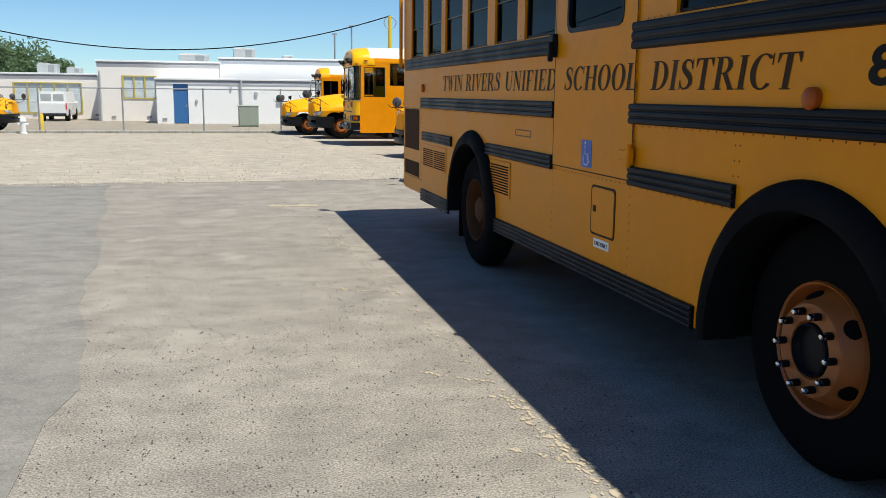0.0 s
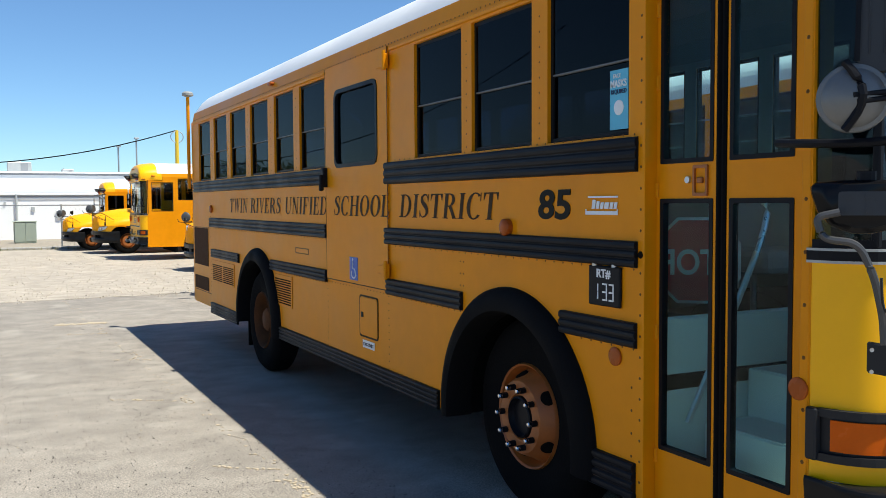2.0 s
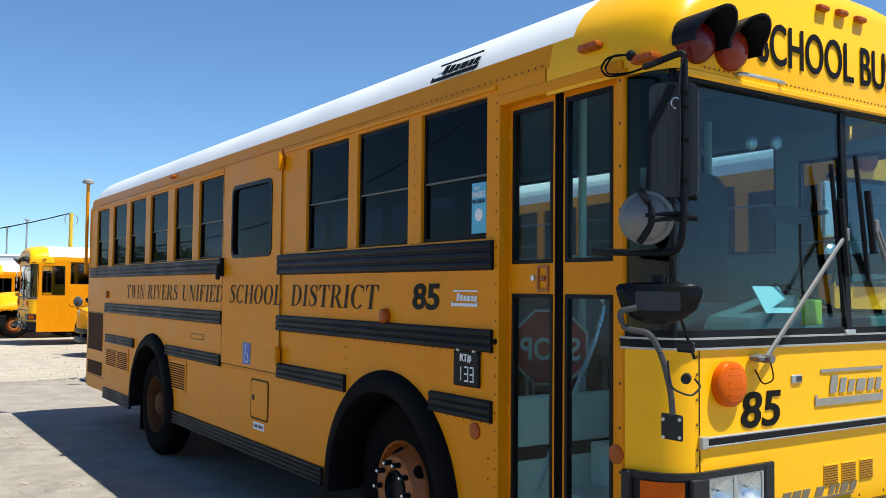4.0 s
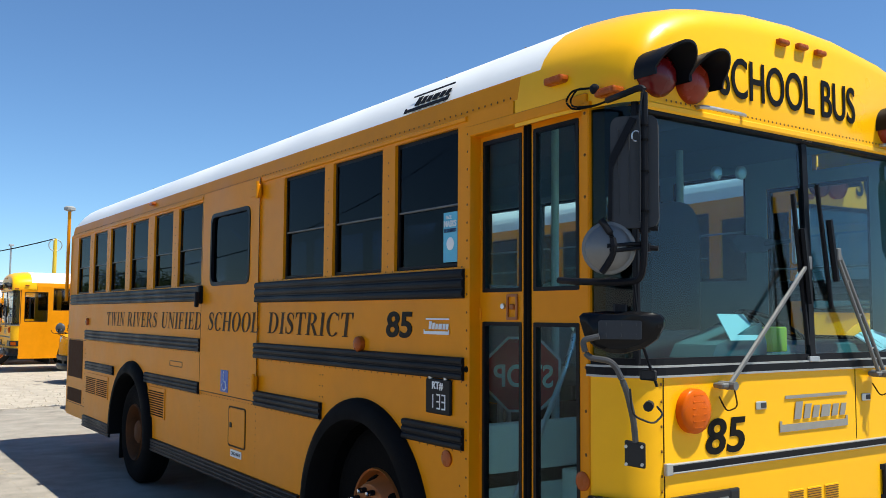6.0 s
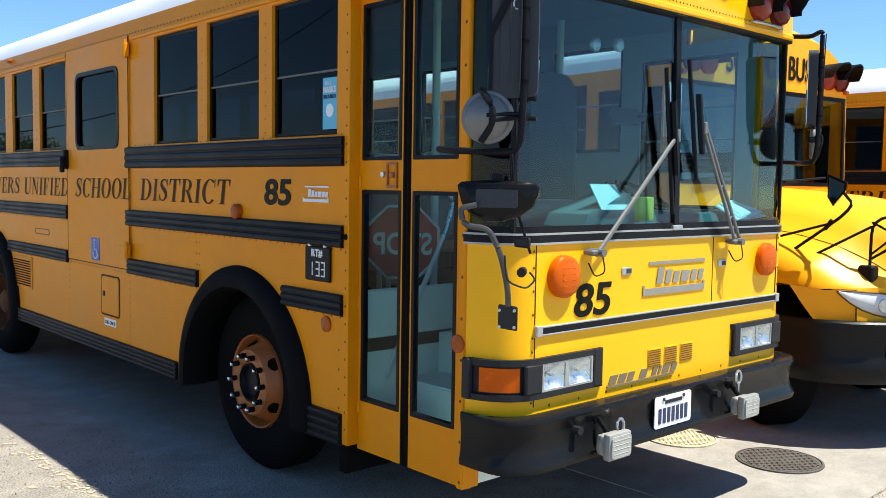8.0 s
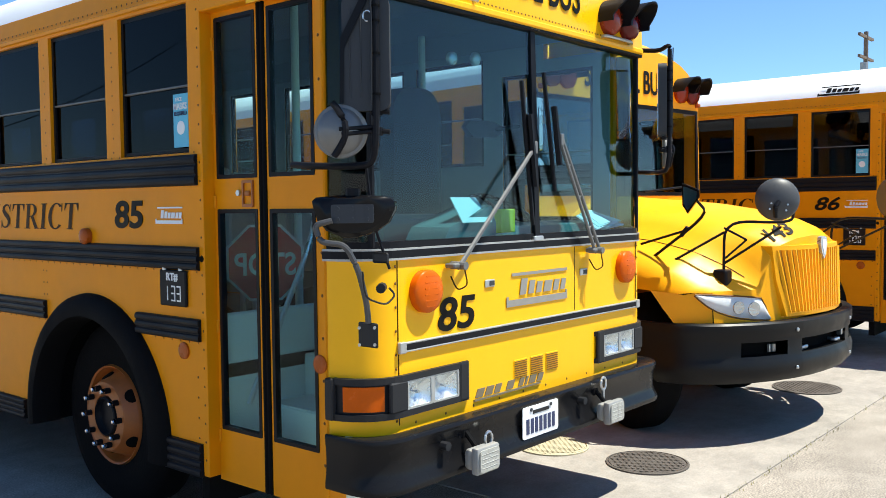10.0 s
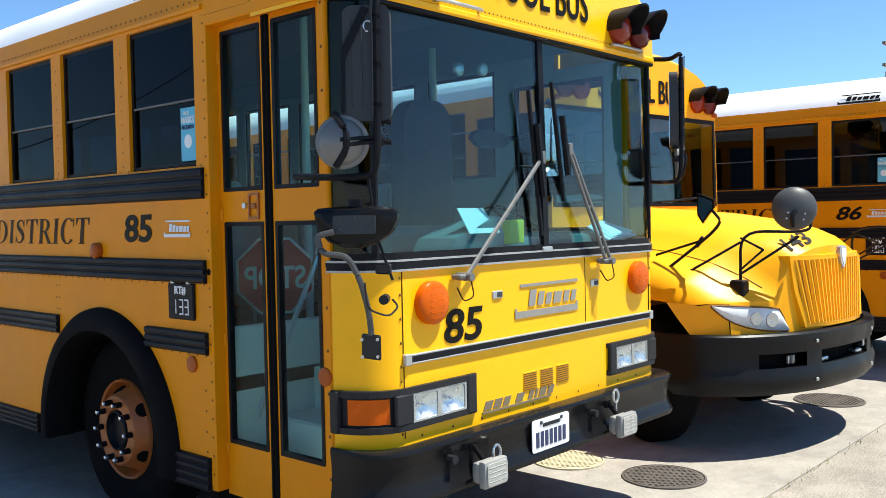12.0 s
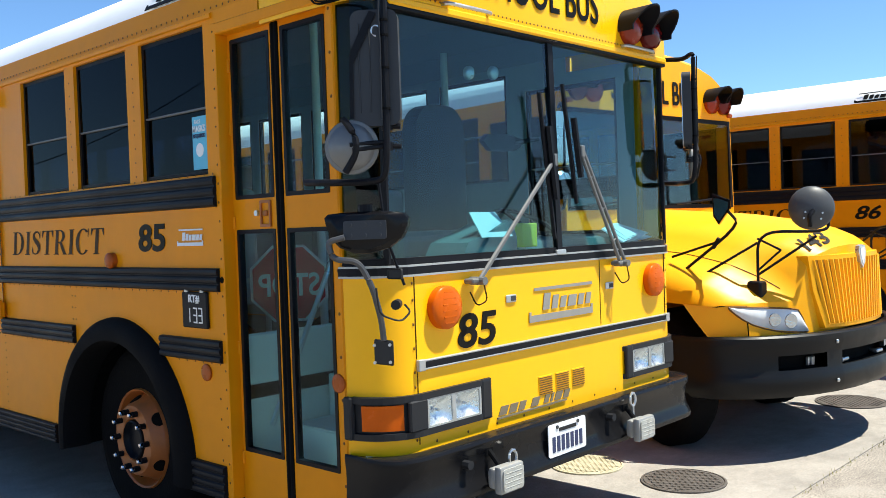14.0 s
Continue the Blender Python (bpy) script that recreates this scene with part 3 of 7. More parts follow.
def transit_bus(number, at, label, detail=2, stickers=True):
    """detail 2: all that is seen from close by; 1: a neighbour; 0: one far off."""
    bus = thing("school_bus", label, "school bus", "yellow school buses in the yard")
    # kerb-side wall with its openings
    holes = [(a, b, 1.99, 2.71) for a, b in WIN_FRONT + WIN_REAR] + [(3.90, 4.72, 1.99, 2.56), (0.24, 1.08, 0.0, 2.66), (0.0, 0.73, 2.66, 3.0)]
    holes += [(c - 0.70, c + 0.70, 0.0, 1.26) for c in ARCHES]
    ys = sorted({0.22, L - 0.06} | {v for h in holes for v in h[:2] if v > 0.1})
    zs = [0.44, 1.26, 1.99, 2.56, 2.66, 2.71, 2.76]
    bm = bmesh.new()
    pierced(bm, ys, zs, holes, lambda u, v, d: (d, u, v), 0.05)
    part("side_wall", bm, YELLOW_SHADED, bus, "yellow riveted side wall")
    # far side
    lwin = [(0.36, 1.06)] + [(1.22 + 0.74 * i, 1.84 + 0.74 * i) for i in range(11)]
    lh = [(a, b, 1.99 if i else 1.62, 2.71 if i else 2.58) for i, (a, b) in enumerate(lwin)] + [(0.0, 0.73, 2.66, 3.0)] + [(c - 0.70, c + 0.70, 0.0, 1.26) for c in ARCHES]
    ys = sorted({0.22, L - 0.06} | {v for h in lh for v in h[:2] if v > 0.1})
    bm = bmesh.new()
    pierced(bm, ys, [0.44, 1.26, 1.62, 1.99, 2.58, 2.66, 2.71, 2.76], lh, lambda u, v, d: (W - d, u, v), 0.05)
    part("side_wall", bm, YELLOW_SHADED, bus)
    bm = bmesh.new()
    pierced(bm, sorted({0.24, L - 0.08} | {v for h in lh for v in h[:2] if v > 0.1}), [0.96, 1.26, 1.62, 1.99, 2.58, 2.66, 2.71, 2.76], [h for h in lh if h[3] > 1.3], lambda u, v, d: (W - 0.053 - d, u, v), 0.006)
    part("wall_lining", bm, LINING, bus, "pale inside wall lining, darkened as in shade")
    for c in ARCHES:
        arch(bus, c)
        arch(bus, c, 1, W)
    for a, b in WIN_FRONT + WIN_REAR:
        side_window(bus, a, b, 1.99, 2.71, mat=TINT2 if detail == 1 else None)
    for i, (a, b) in enumerate(lwin):
        side_window(bus, a, b, 1.99 if i else 1.62, 2.71 if i else 2.58, W - 0.02, CLEAR, detail == 2, 1)
    # roof, cove and ceiling
    bm = bmesh.new()
    strip(bm, ROOF[:2], 0.70, L - 0.1, False)
    part("roof_cove", bm, YELLOW_SHADED, bus, "yellow cove panel", True)
    bm = bmesh.new()
    strip(bm, [(W - x, z) for x, z in ROOF[:2]], 0.70, L - 0.1, False)
    part("roof_cove", bm, YELLOW_SHADED, bus, "", True)
    bm = bmesh.new()
    strip(bm, ROOF_FULL[1:-1], 0.56, L - 0.25, False)
    top = [bm.verts.new((x, L - 0.05, 2.76 + (z - 2.76) * 0.75)) for x, z in ROOF_FULL[1:-1]]
    old = [v for v in bm.verts if abs(v.co.y - (L - 0.25)) < 1e-4]
    for i in range(len(top) - 1):
        bm.faces.new((old[i], old[i + 1], top[i + 1], top[i]))
    part("roof", bm, WHITE_ROOF, bus, "white painted roof", True)
    bm = bmesh.new()
    strip(bm, [(0.05, 2.76), (0.12, 2.90), (0.35, 3.03), (1.22, 3.12), (2.09, 3.03), (2.32, 2.90), (2.39, 2.76)], 0.25, L - 0.12, False)
    part("ceiling", bm, CEILING, bus)
    if detail:
        spots = [((-0.002, 0.75 + 0.05 * i, 2.775), (-1, 0, 0)) for i in range(185)]
        for x, z in ROOF[5:8:2]:
            spots += [((x, 1.0 + 0.72 * i, z + 0.003), (-0.3, 0, 1)) for i in range(13)]
        rivets(bus, spots, 0.0065)
    # drip edge over the side windows
    bm = bmesh.new()
    strip(bm, [(0, 2.725), (-0.012, 2.73), (-0.014, 2.748), (0, 2.755)], 1.1, 3.68)
    strip(bm, [(0, 2.725), (-0.012, 2.73), (-0.014, 2.748), (0, 2.755)], 4.96, L - 0.1)
    part("drip_rail", bm, YELLOW_SHADED, bus)
    # front cap
    rows = []
    bm = bmesh.new()
    for y, grow, top_z in ((0.72, 1.0, 1.0), (0.45, 1.0, 0.985), (0.32, 0.995, 0.965), (0.20, 0.985, 0.935), (0.08, 0.965, 0.875), (0.02, 0.94, 0.80), (-0.005, 0.91, 0.69)):
        pts = [(0.0, 2.63), (0.0, 2.70)] + ROOF_FULL + [(W, 2.70), (W, 2.63)]
        rows.append([bm.verts.new((W / 2 + (x - W / 2) * grow, 0.72 - 0.16 * min(1.0, max(0.0, (z - 2.876) / 0.05)) if y > 0.7 else y, 2.63 + (z - 2.63) * top_z)) for x, z in pts])
    for a, b in zip(rows, rows[1:]):
        for i in range(len(a) - 1):
            bm.faces.new((a[i], a[i + 1], b[i + 1], b[i]))
    n = len(rows[-1])
    for i in range(n // 2 - 1):
        bm.faces.new((rows[-1][i], rows[-1][i + 1], rows[-1][n - 2 - i], rows[-1][n - 1 - i]) if i < n // 2 - 1 and rows[-1][i + 1] is not rows[-1][n - 2 - i] else (rows[-1][i], rows[-1][i + 1], rows[-1][n - 1 - i]))
    mid = n // 2
    bm.faces.new((rows[-1][mid - 1], rows[-1][mid], rows[-1][mid + 1]))
    part("front_cap", bm, YELLOW_SUNLIT, bus, "sun-brightened yellow domed front cap", True)
    # under-edge of the cap
    bm = bmesh.new()
    box(bm, (0.10, -0.012, 2.60), (W - 0.10, 0.10, 2.635), 0.008)
    part("cap_lip", bm, YELLOW_SUNLIT, bus)
    # rear wall and floor
    bm = bmesh.new()
    pierced(bm, [0.0, 0.3, 1.0, 1.44, 2.14, W], [0.46, 2.0, 2.6, 2.76, 3.14], [(0.3, 1.0, 2.0, 2.6), (1.44, 2.14, 2.0, 2.6)], lambda u, v, d: (u if v < 3 else 0.45 + u * 0.63, L - d - 0.02, v), 0.05)
    part("rear_wall", bm, YELLOW_SHADED, bus)
    for a in (0.3, 1.44):
        bm = bmesh.new()
        box(bm, (a, L - 0.04, 2.0), (a + 0.7, L - 0.046, 2.6))
        part("rear_pane", bm, CLEAR, bus).visible_shadow = False
    bm = bmesh.new()
    for y0, y1, inset in ((1.1, 1.5, 0.05), (1.5, 2.95, 0.78), (2.95, 6.3, 0.05), (6.3, 7.75, 0.78), (7.75, L - 0.06, 0.05)):
        box(bm, (inset, y0, 0.88), (W - inset, y1, 0.95))
    box(bm, (0.85, 0.1, 0.88), (W - 0.05, 1.1, 0.95))
    part("bus_floor", bm, FLOORMAT, bus)
    bm = bmesh.new()
    box(bm, (0.80, 0.5, 0.50), (W - 0.80, L - 0.3, 0.86))
    # added dark bar in place of the shade under the nose
    box(bm, (0.03, 1.12, 0.26), (W - 0.03, 1.18, 0.56))
    part("chassis_and_fill", bm, DARK, bus)
    # rails
    for a, b, c, d, k in ((1.11, 3.76, 1.83, 1.98, 3), (4.97, 9.92, 1.85, 1.98, 3), (1.11, 3.76, 1.42, 1.535, 3), (4.95, 9.07, 1.42, 1.535, 3), (2.67, 3.74, 1.075, 1.185, 3), (1.11, 1.67, 1.075, 1.185, 3), (4.96, 6.52, 1.065, 1.165, 3), (7.73, 9.0, 1.06, 1.16, 3), (2.97, 6.24, 0.43, 0.55, 4), (7.80, 9.05, 0.375, 0.51, 4), (1.12, 1.43, 0.41, 0.575, 4)):
        rub_rail(bus, a, b, c, d, k)
    if detail:
        for a, b, c, d in ((0.4, 9.9, 1.85, 1.98), (0.4, 9.9, 1.42, 1.535), (2.97, 6.24, 0.415, 0.545)):
            rub_rail(bus, a, b, c, d, 3, W, 1)
    # wheels
    wheel(bus, 0.13, 2.19, 0.54, detail=detail > 0)
    wheel(bus, 0.03, ARCHES[1], dual=True)
    wheel(bus, W - 0.075, ARCHES[0], out=1, detail=False)
    wheel(bus, W - 0.10, ARCHES[1], dual=True, out=1, detail=False)
    for c in ARCHES:
        bm = bmesh.new()
        rod(bm, (0.3, c, 0.52), (W - 0.3, c, 0.52), 0.09, 12)
        part("axle", bm, DARK, bus)
    return bus


CLEAR = glass("clear_side_glass", (0.84, 0.92, 0.93), 0.5)


def corner_arc(x0, x1, flip=False, n=8):
    """Plan points of the rounded front corner, from the side wall to the front face."""
    r = x1 - x0
    pts = [(x1 - r * math.cos(radians(90 * i / n)), 0.24 - 0.24 * math.sin(radians(90 * i / n))) for i in range(n + 1)]
    return [(W - x, y) for x, y in pts] if flip else pts


def curved_panel(bm, plan, z0, z1, thick=0.02, inset=0.0):
    lo = [bm.verts.new((x, y, z0)) for x, y in plan]
    hi = [bm.verts.new((x, y, z1)) for x, y in plan]
    cx, cy = W / 2, 0.9
    inn = []
    for x, y in plan:
        d = Vector((cx - x, cy - y, 0)).normalized() * thick
        inn.append((x + d.x, y + d.y))
    lo2 = [bm.verts.new((x, y, z0)) for x, y in inn]
    hi2 = [bm.verts.new((x, y, z1)) for x, y in inn]
    for i in range(len(plan) - 1):
        for q in ((lo[i], lo[i + 1], hi[i + 1], hi[i]), (lo2[i], lo2[i + 1], hi2[i + 1], hi2[i]), (hi[i], hi[i + 1], hi2[i + 1], hi2[i]), (lo[i], lo[i + 1], lo2[i + 1], lo2[i])):
            bm.faces.new(q)
    bm.faces.new((lo[0], hi[0], hi2[0], lo2[0]))
    bm.faces.new((lo[-1], hi[-1], hi2[-1], lo2[-1]))


def front_face(bus, number, detail=2):
    left, right = corner_arc(0.0, 0.20), corner_arc(0.0, 0.20, True)
    for plan in (left, right):
        bm = bmesh.new()
        curved_panel(bm, plan, 0.768, 1.50)
        part("corner_panel", bm, YELLOW_SUNLIT, bus, "rounded yellow corner panel", True)
        bm = bmesh.new()
        inner = [(x + (0.012 if x < 1 else -0.012), y + 0.006) for x, y in plan[:6]]
        curved_panel(bm, inner, 1.56, 2.62, 0.006)
        part("corner_glass", bm, CORNER, bus, "dark curved corner glass", True)
        for i, wide in ((0, 0.022), (5, 0.011)):
            x, y = plan[i]
            s = 1 if x < 1 else -1
            bm = bmesh.new()
            box(bm, (x - wide + s * (0.02 if i == 0 else 0.004), y - 0.010, 1.55), (x + wide + s * (0.02 if i == 0 else 0.004), y + 0.02, 2.64), 0.005)
            part("corner_post", bm, BLACK, bus)
    # lower front with the screen above it
    bm = bmesh.new()
    pierced(bm, [0.20, 0.236, 0.572, W - 0.572, W - 0.236, W - 0.20], [0.768, 0.866, 0.982, 1.50], [(0.236, 0.572, 0.866, 0.982), (W - 0.572, W - 0.236, 0.866, 0.982)], lambda u, v, d: (u, d, v), 0.03)
    part("front_panel", bm, YELLOW_SUNLIT, bus, "sun-brightened yellow front panel")
    bm = bmesh.new()
    box(bm, (0.05, 0.10, 0.80), (W - 0.05, 0.13, 1.55))
    part("bulkhead", bm, INNER_DK, bus)
    # belt moulding that wraps the corners
    for z0, z1, mat, d in ((1.497, 1.506, TRIM, 0.016), (1.506, 1.538, BLACK, 0.013), (1.538, 1.546, TRIM, 0.015)):
        plan = [(x - (0.2 - x) * 0.08, y - 0.012) for x, y in left] + [(W - x + (0.2 - x) * 0.08, y - 0.012) for x, y in left[::-1]]
        bm = bmesh.new()
        curved_panel(bm, plan, z0, z1, 0.03)
        part("belt_moulding", bm, mat, bus)
    bm = bmesh.new()
    curved_panel(bm, left + right[::-1], 1.545, 1.575, 0.05)
    part("screen_sill", bm, BLACK, bus)
    for z0, z1, mat in ((1.106, 1.114, TRIM), (1.114, 1.140, BLACK), (1.140, 1.148, TRIM)):
        bm = bmesh.new()
        box(bm, (0.20, -0.016, z0), (W - 0.17, 0.0, z1), 0.002)
        part("front_moulding", bm, mat, bus)
    for x in (0.21, W - 0.18):
        bm = bmesh.new()
        box(bm, (x - 0.02, -0.02, 1.103), (x + 0.02, 0.0, 1.151), 0.003)
        part("moulding_end", bm, TRIM, bus)
    # two screen panes
    for x0, x1 in ((0.098, 1.205), (W - 0.098, 1.245)):
        way = 1 if x1 > x0 else -1
        bm = bmesh.new()
        cols = [(x0, 0.040), (x0 + way * 0.05, 0.022), (x0 + way * 0.12, 0.012), (x1, 0.004)]
        lo = [bm.verts.new((x, y, 1.57)) for x, y in cols]
        hi = [bm.verts.new((x, y + 0.022, 2.61)) for x, y in cols]
        for i in range(3):
            bm.faces.new((lo[i], lo[i + 1], hi[i + 1], hi[i]))
        part("windscreen", bm, WIND, bus, "greenish windscreen pane", True)
    bm = bmesh.new()
    slab(bm, [(1.205, -0.008, 1.55), (1.245, -0.008, 1.55), (1.245, 0.018, 2.63), (1.205, 0.018, 2.63)], (0, 0.03, 0))
    part("centre_post", bm, BLACK, bus)
    for z in (1.55, 2.605):
        bm = bmesh.new()
        box(bm, (1.185, -0.018 + (0.02 if z > 2 else 0), z - 0.012), (1.265, 0.0, z + 0.014), 0.004)
        part("post_clip", bm, STEEL, bus)
    bm = bmesh.new()
    box(bm, (0.09, 0.0, 2.585), (W - 0.09, 0.06, 2.62), 0.004)
    part("screen_gasket", bm, BLACK, bus)
    # hood panel seams, hinges and screws
    for x, z0, z1 in ((0.195, 1.155, 1.495), (1.58, 1.155, 1.495), (2.26, 1.155, 1.495), (0.197, 0.80, 1.10)):
        bm = bmesh.new()
        box(bm, (x - 0.002, -0.002, z0), (x + 0.002, 0.004, z1))
        part("panel_seam", bm, INK, bus)
    rivets(bus, [((0.182, -0.001, z / 100), (0, -1, 0)) for z in (82, 92, 104, 110, 120, 130, 140, 147)] + [((x / 10, -0.001, 0.795), (0, -1, 0)) for x in range(3, 23, 2)] + [((2.275, -0.001, z / 100), (0, -1, 0)) for z in (120, 130, 140, 147)], 0.007)
    # turn signals, number, badge, louvres
    for x in (0.36, W - 0.325):
        round_lamp(bus, "turn_signal", (x, 0.0, 1.355), (0, -1, 0), 0.093, 0.05, AMBER, "round ribbed amber turn signal", 6)
    words("number", number, 0.142, on_front(0.45, 1.168), BLACKINK, bus, shear=0.12, bold=0.004, width=0.265)
    badge(bus, on_front(0.96, 1.225), 0.54, 0.165, BADGE)
    for x in (0.79, 1.63):
        bm = bmesh.new()
        box(bm, (x, -0.008, 1.335), (x + 0.075, 0.0, 1.372), 0.004)
        f = part("latch", bm, STEEL, bus, "small recessed steel latch")
        bm = bmesh.new()
        box(bm, (x + 0.03, -0.0095, 1.342), (x + 0.068, -0.008, 1.365))
        part("latch_pull", bm, DGREY, f)
    for i in range(3):
        bm = bmesh.new()
        box(bm, (1.02 + 0.14 * i, -0.004, 0.865), (1.13 + 0.14 * i, 0.0, 0.96), 0.002)
        lv = part("louvre", bm, YELLOW_SUNLIT, bus)
        for j in range(8):
            bm = bmesh.new()
            box(bm, (1.024 + 0.14 * i, -0.007, 0.871 + 0.011 * j), (1.126 + 0.14 * i, -0.0035, 0.875 + 0.011 * j))
            part("slot", bm, RIVET, lv)
    bm = bmesh.new()
    box(bm, (0.70, -0.009, 0.812), (1.24, 0.0, 0.820))
    np_bar = part("nameplate", bm, NAMEGREY, bus, "model nameplate of slanted grey bars")
    for u, w in ((0.0, 0.06), (0.078, 0.06), (0.156, 0.05), (0.262, 0.06), (0.372, 0.04), (0.43, 0.02), (0.468, 0.06), (0.546, 0.05)):
        bm = bmesh.new()
        a, b = 0.71 + 0.92 * u, 0.71 + 0.92 * (u + w)
        slab(bm, [(a, 0, 0.826), (b, 0, 0.826), (b + 0.021, 0, 0.866), (a + 0.021, 0, 0.866)], (0, -0.005, 0))
        part("name_block", bm, NAMEGREY, np_bar)
    # headlamp bezels that wrap the corner
    for flip in (False, True):
        s = (lambda x: W - x) if flip else (lambda x: x)
        plan = [(s(x - (0.2 - x) * 0.10), y - 0.02) for x, y in left[1:]] + [(s(0.645), -0.02)]
        for z0, z1 in ((0.835, 0.862), (0.985, 1.012)):
            bm = bmesh.new()
            curved_panel(bm, plan, z0, z1, 0.045)
            part("bezel_rail", bm, GREY, bus)
        bm = bmesh.new()
        box(bm, (s(0.576), -0.0235, 0.832), (s(0.648), 0.0, 1.015), 0.012, 2)
        part("bezel", bm, GREY, bus, "dark grey headlamp bezel")
        bm = bmesh.new()
        box(bm, (s(0.13), -0.022, 0.86), (s(0.235), 0.0, 0.988), 0.006)
        part("bezel_divider", bm, GREY, bus)
        bm = bmesh.new()
        box(bm, (s(-0.03), 0.17, 0.835), (s(0.0), 0.215, 1.012), 0.006)
        part("bezel_end", bm, GREY, bus)
        bm = bmesh.new()
        box(bm, (s(0.385), -0.010, 0.86), (s(0.41), 0.0, 0.99))
        part("bezel_back", bm, GREY, bus)
        for x0, lw in ((0.238, 0.150), (0.404, 0.164)):
            bm = bmesh.new()
            grid = [[bm.verts.new((s(x0 + lw * i / 10), -0.014 + 0.034 * (1 - ((i - 5) / 5) ** 2) * (1 - ((j - 4) / 4) ** 2) ** 0.8, 0.866 + 0.116 * j / 8)) for j in range(9)] for i in range(11)]
            for i in range(10):
                for j in range(8):
                    bm.faces.new((grid[i][j], grid[i + 1][j], grid[i + 1][j + 1], grid[i][j + 1]))
            lamp = part("headlamp", bm, REFLECTOR, bus, "square headlamp with a bright reflector", True)
            bm = bmesh.new()
            slab(bm, [(s(u), -0.016, v) for u, v in rounded(x0, x0 + lw, 0.866, 0.982, 0.012, 3)], (0, -0.004, 0))
            part("lamp_glass", bm, LAMPGLASS, lamp).visible_shadow = False
            bm = bmesh.new()
            rod(bm, (s(x0 + lw / 2), 0.014, 0.924), (s(x0 + lw / 2), -0.008, 0.924), 0.006, 8)
            part("bulb", bm, STEEL, lamp)
            bm = bmesh.new()
            o = [(s(u), -0.018, v) for u, v in rounded(x0 - 0.008, x0 + lw + 0.008, 0.858, 0.99, 0.012, 3)]
            i = [(s(u), -0.018, v) for u, v in rounded(x0 + 0.004, x0 + lw - 0.004, 0.87, 0.978, 0.010, 3)]
            ring(bm, o, i, (0, 0.012, 0))
            part("lamp_ring", bm, TRIM, lamp)
        bm = bmesh.new()
        plan = [(s(x - (0.2 - x) * 0.06), y - 0.010) for x, y in left[2:7]]
        curved_panel(bm, plan, 0.872, 0.976, 0.03)
        part("corner_lamp", bm, AMBER, bus, "amber wrap-round corner lamp", True)
        bm = bmesh.new()
        plan = [(s(x - (0.2 - x) * 0.02), y - 0.004) for x, y in left[1:]]
        curved_panel(bm, plan, 0.845, 1.0, 0.02)
        part("corner_lamp_back", bm, GREY, bus)
    round_lamp(bus, "side_reflector", (-0.002, 0.262, 1.06), (-1, 0, 0), 0.04, 0.012, AMBER_DIM, "dull amber side reflector")
    # bumper
    prof = [(-0.060, 0.765), (0.078, 0.776), (0.090, 0.772), (0.096, 0.760), (0.092, 0.742), (0.080, 0.715), (0.075, 0.670), (0.077, 0.635), (0.084, 0.605), (0.099, 0.578), (0.105, 0.560), (0.102, 0.546), (0.074, 0.540), (-0.060, 0.548)]
    path = [((0.0, 0.215), (-1, 0))]
    path += [((0.16 - 0.16 * math.cos(radians(a)), 0.16 - 0.16 * math.sin(radians(a))), (-math.cos(radians(a)), -math.sin(radians(a)))) for a in range(0, 91, 10)]
    path += [((W - x, y), (-nx, ny)) for (x, y), (nx, ny) in path[::-1]]
    bm = bmesh.new()
    rows = []
    for (x, y), (nx, ny) in path:
        rows.append([bm.verts.new((x + nx * d * (0.30 if abs(nx) > 0.99 else 1 - 0.7 * abs(nx) ** 3), y + ny * d, z)) for d, z in prof])
    for a, b in zip(rows, rows[1:]):
        for i in range(len(prof) - 1):
            bm.faces.new((a[i], a[i + 1], b[i + 1], b[i]))
    bm.faces.new(rows[0])
    bm.faces.new(rows[-1])
    part("bumper", bm, BUMPER, bus, "scuffed black steel bumper", True)
    # licence plate with bars
    bm = bmesh.new()
    slab(bm, [(u, -0.094, v) for u, v in rounded(0.955, 1.265, 0.59, 0.745, 0.015, 3)], (0, -0.004, 0))
    pl = part("licence_plate", bm, PLATE, bus, "white licence plate with dark bars")
    for i in range(7):
        bm = bmesh.new()
        box(bm, (0.985 + 0.037 * i, -0.1005, 0.612), (1.009 + 0.037 * i, -0.097, 0.685))
        part("plate_bar", bm, NAVY, pl)
    bm = bmesh.new()
    box(bm, (1.04, -0.1005, 0.705), (1.18, -0.097, 0.722))
    part("plate_bar", bm, GREY, pl)
    for x in (1.025, 1.195):
        bm = bmesh.new()
        rod(bm, (x, -0.097, 0.728), (x, -0.103, 0.728), 0.009, 8)
        part("plate_bolt", bm, DGREY, pl)
    # fog lamps on brackets, towing eye
    for x in (0.44, 1.56):
        bm = bmesh.new()
        box(bm, (x + 0.02, -0.171, 0.556), (x + 0.18, -0.211, 0.676), 0.012, 2)
        box(bm, (x + 0.03, -0.121, 0.568), (x + 0.17, -0.172, 0.664), 0.022, 2)
        fl = part("fog_lamp", bm, GREY_LAMP, bus, "square driving lamp on a bracket", True)
        bm = bmesh.new()
        slab(bm, [(u, -0.2115, v) for u, v in rounded(x + 0.032, x + 0.168, 0.568, 0.664, 0.014, 3)], (0, -0.006, 0))
        gl = part("lamp_lens", bm, FOGLENS, fl, "frosted lamp lens")
        for j in range(4):
            bm = bmesh.new()
            rod(bm, (x + 0.04, -0.2175, 0.585 + 0.02 * j), (x + 0.16, -0.2175, 0.585 + 0.02 * j), 0.0018, 5)
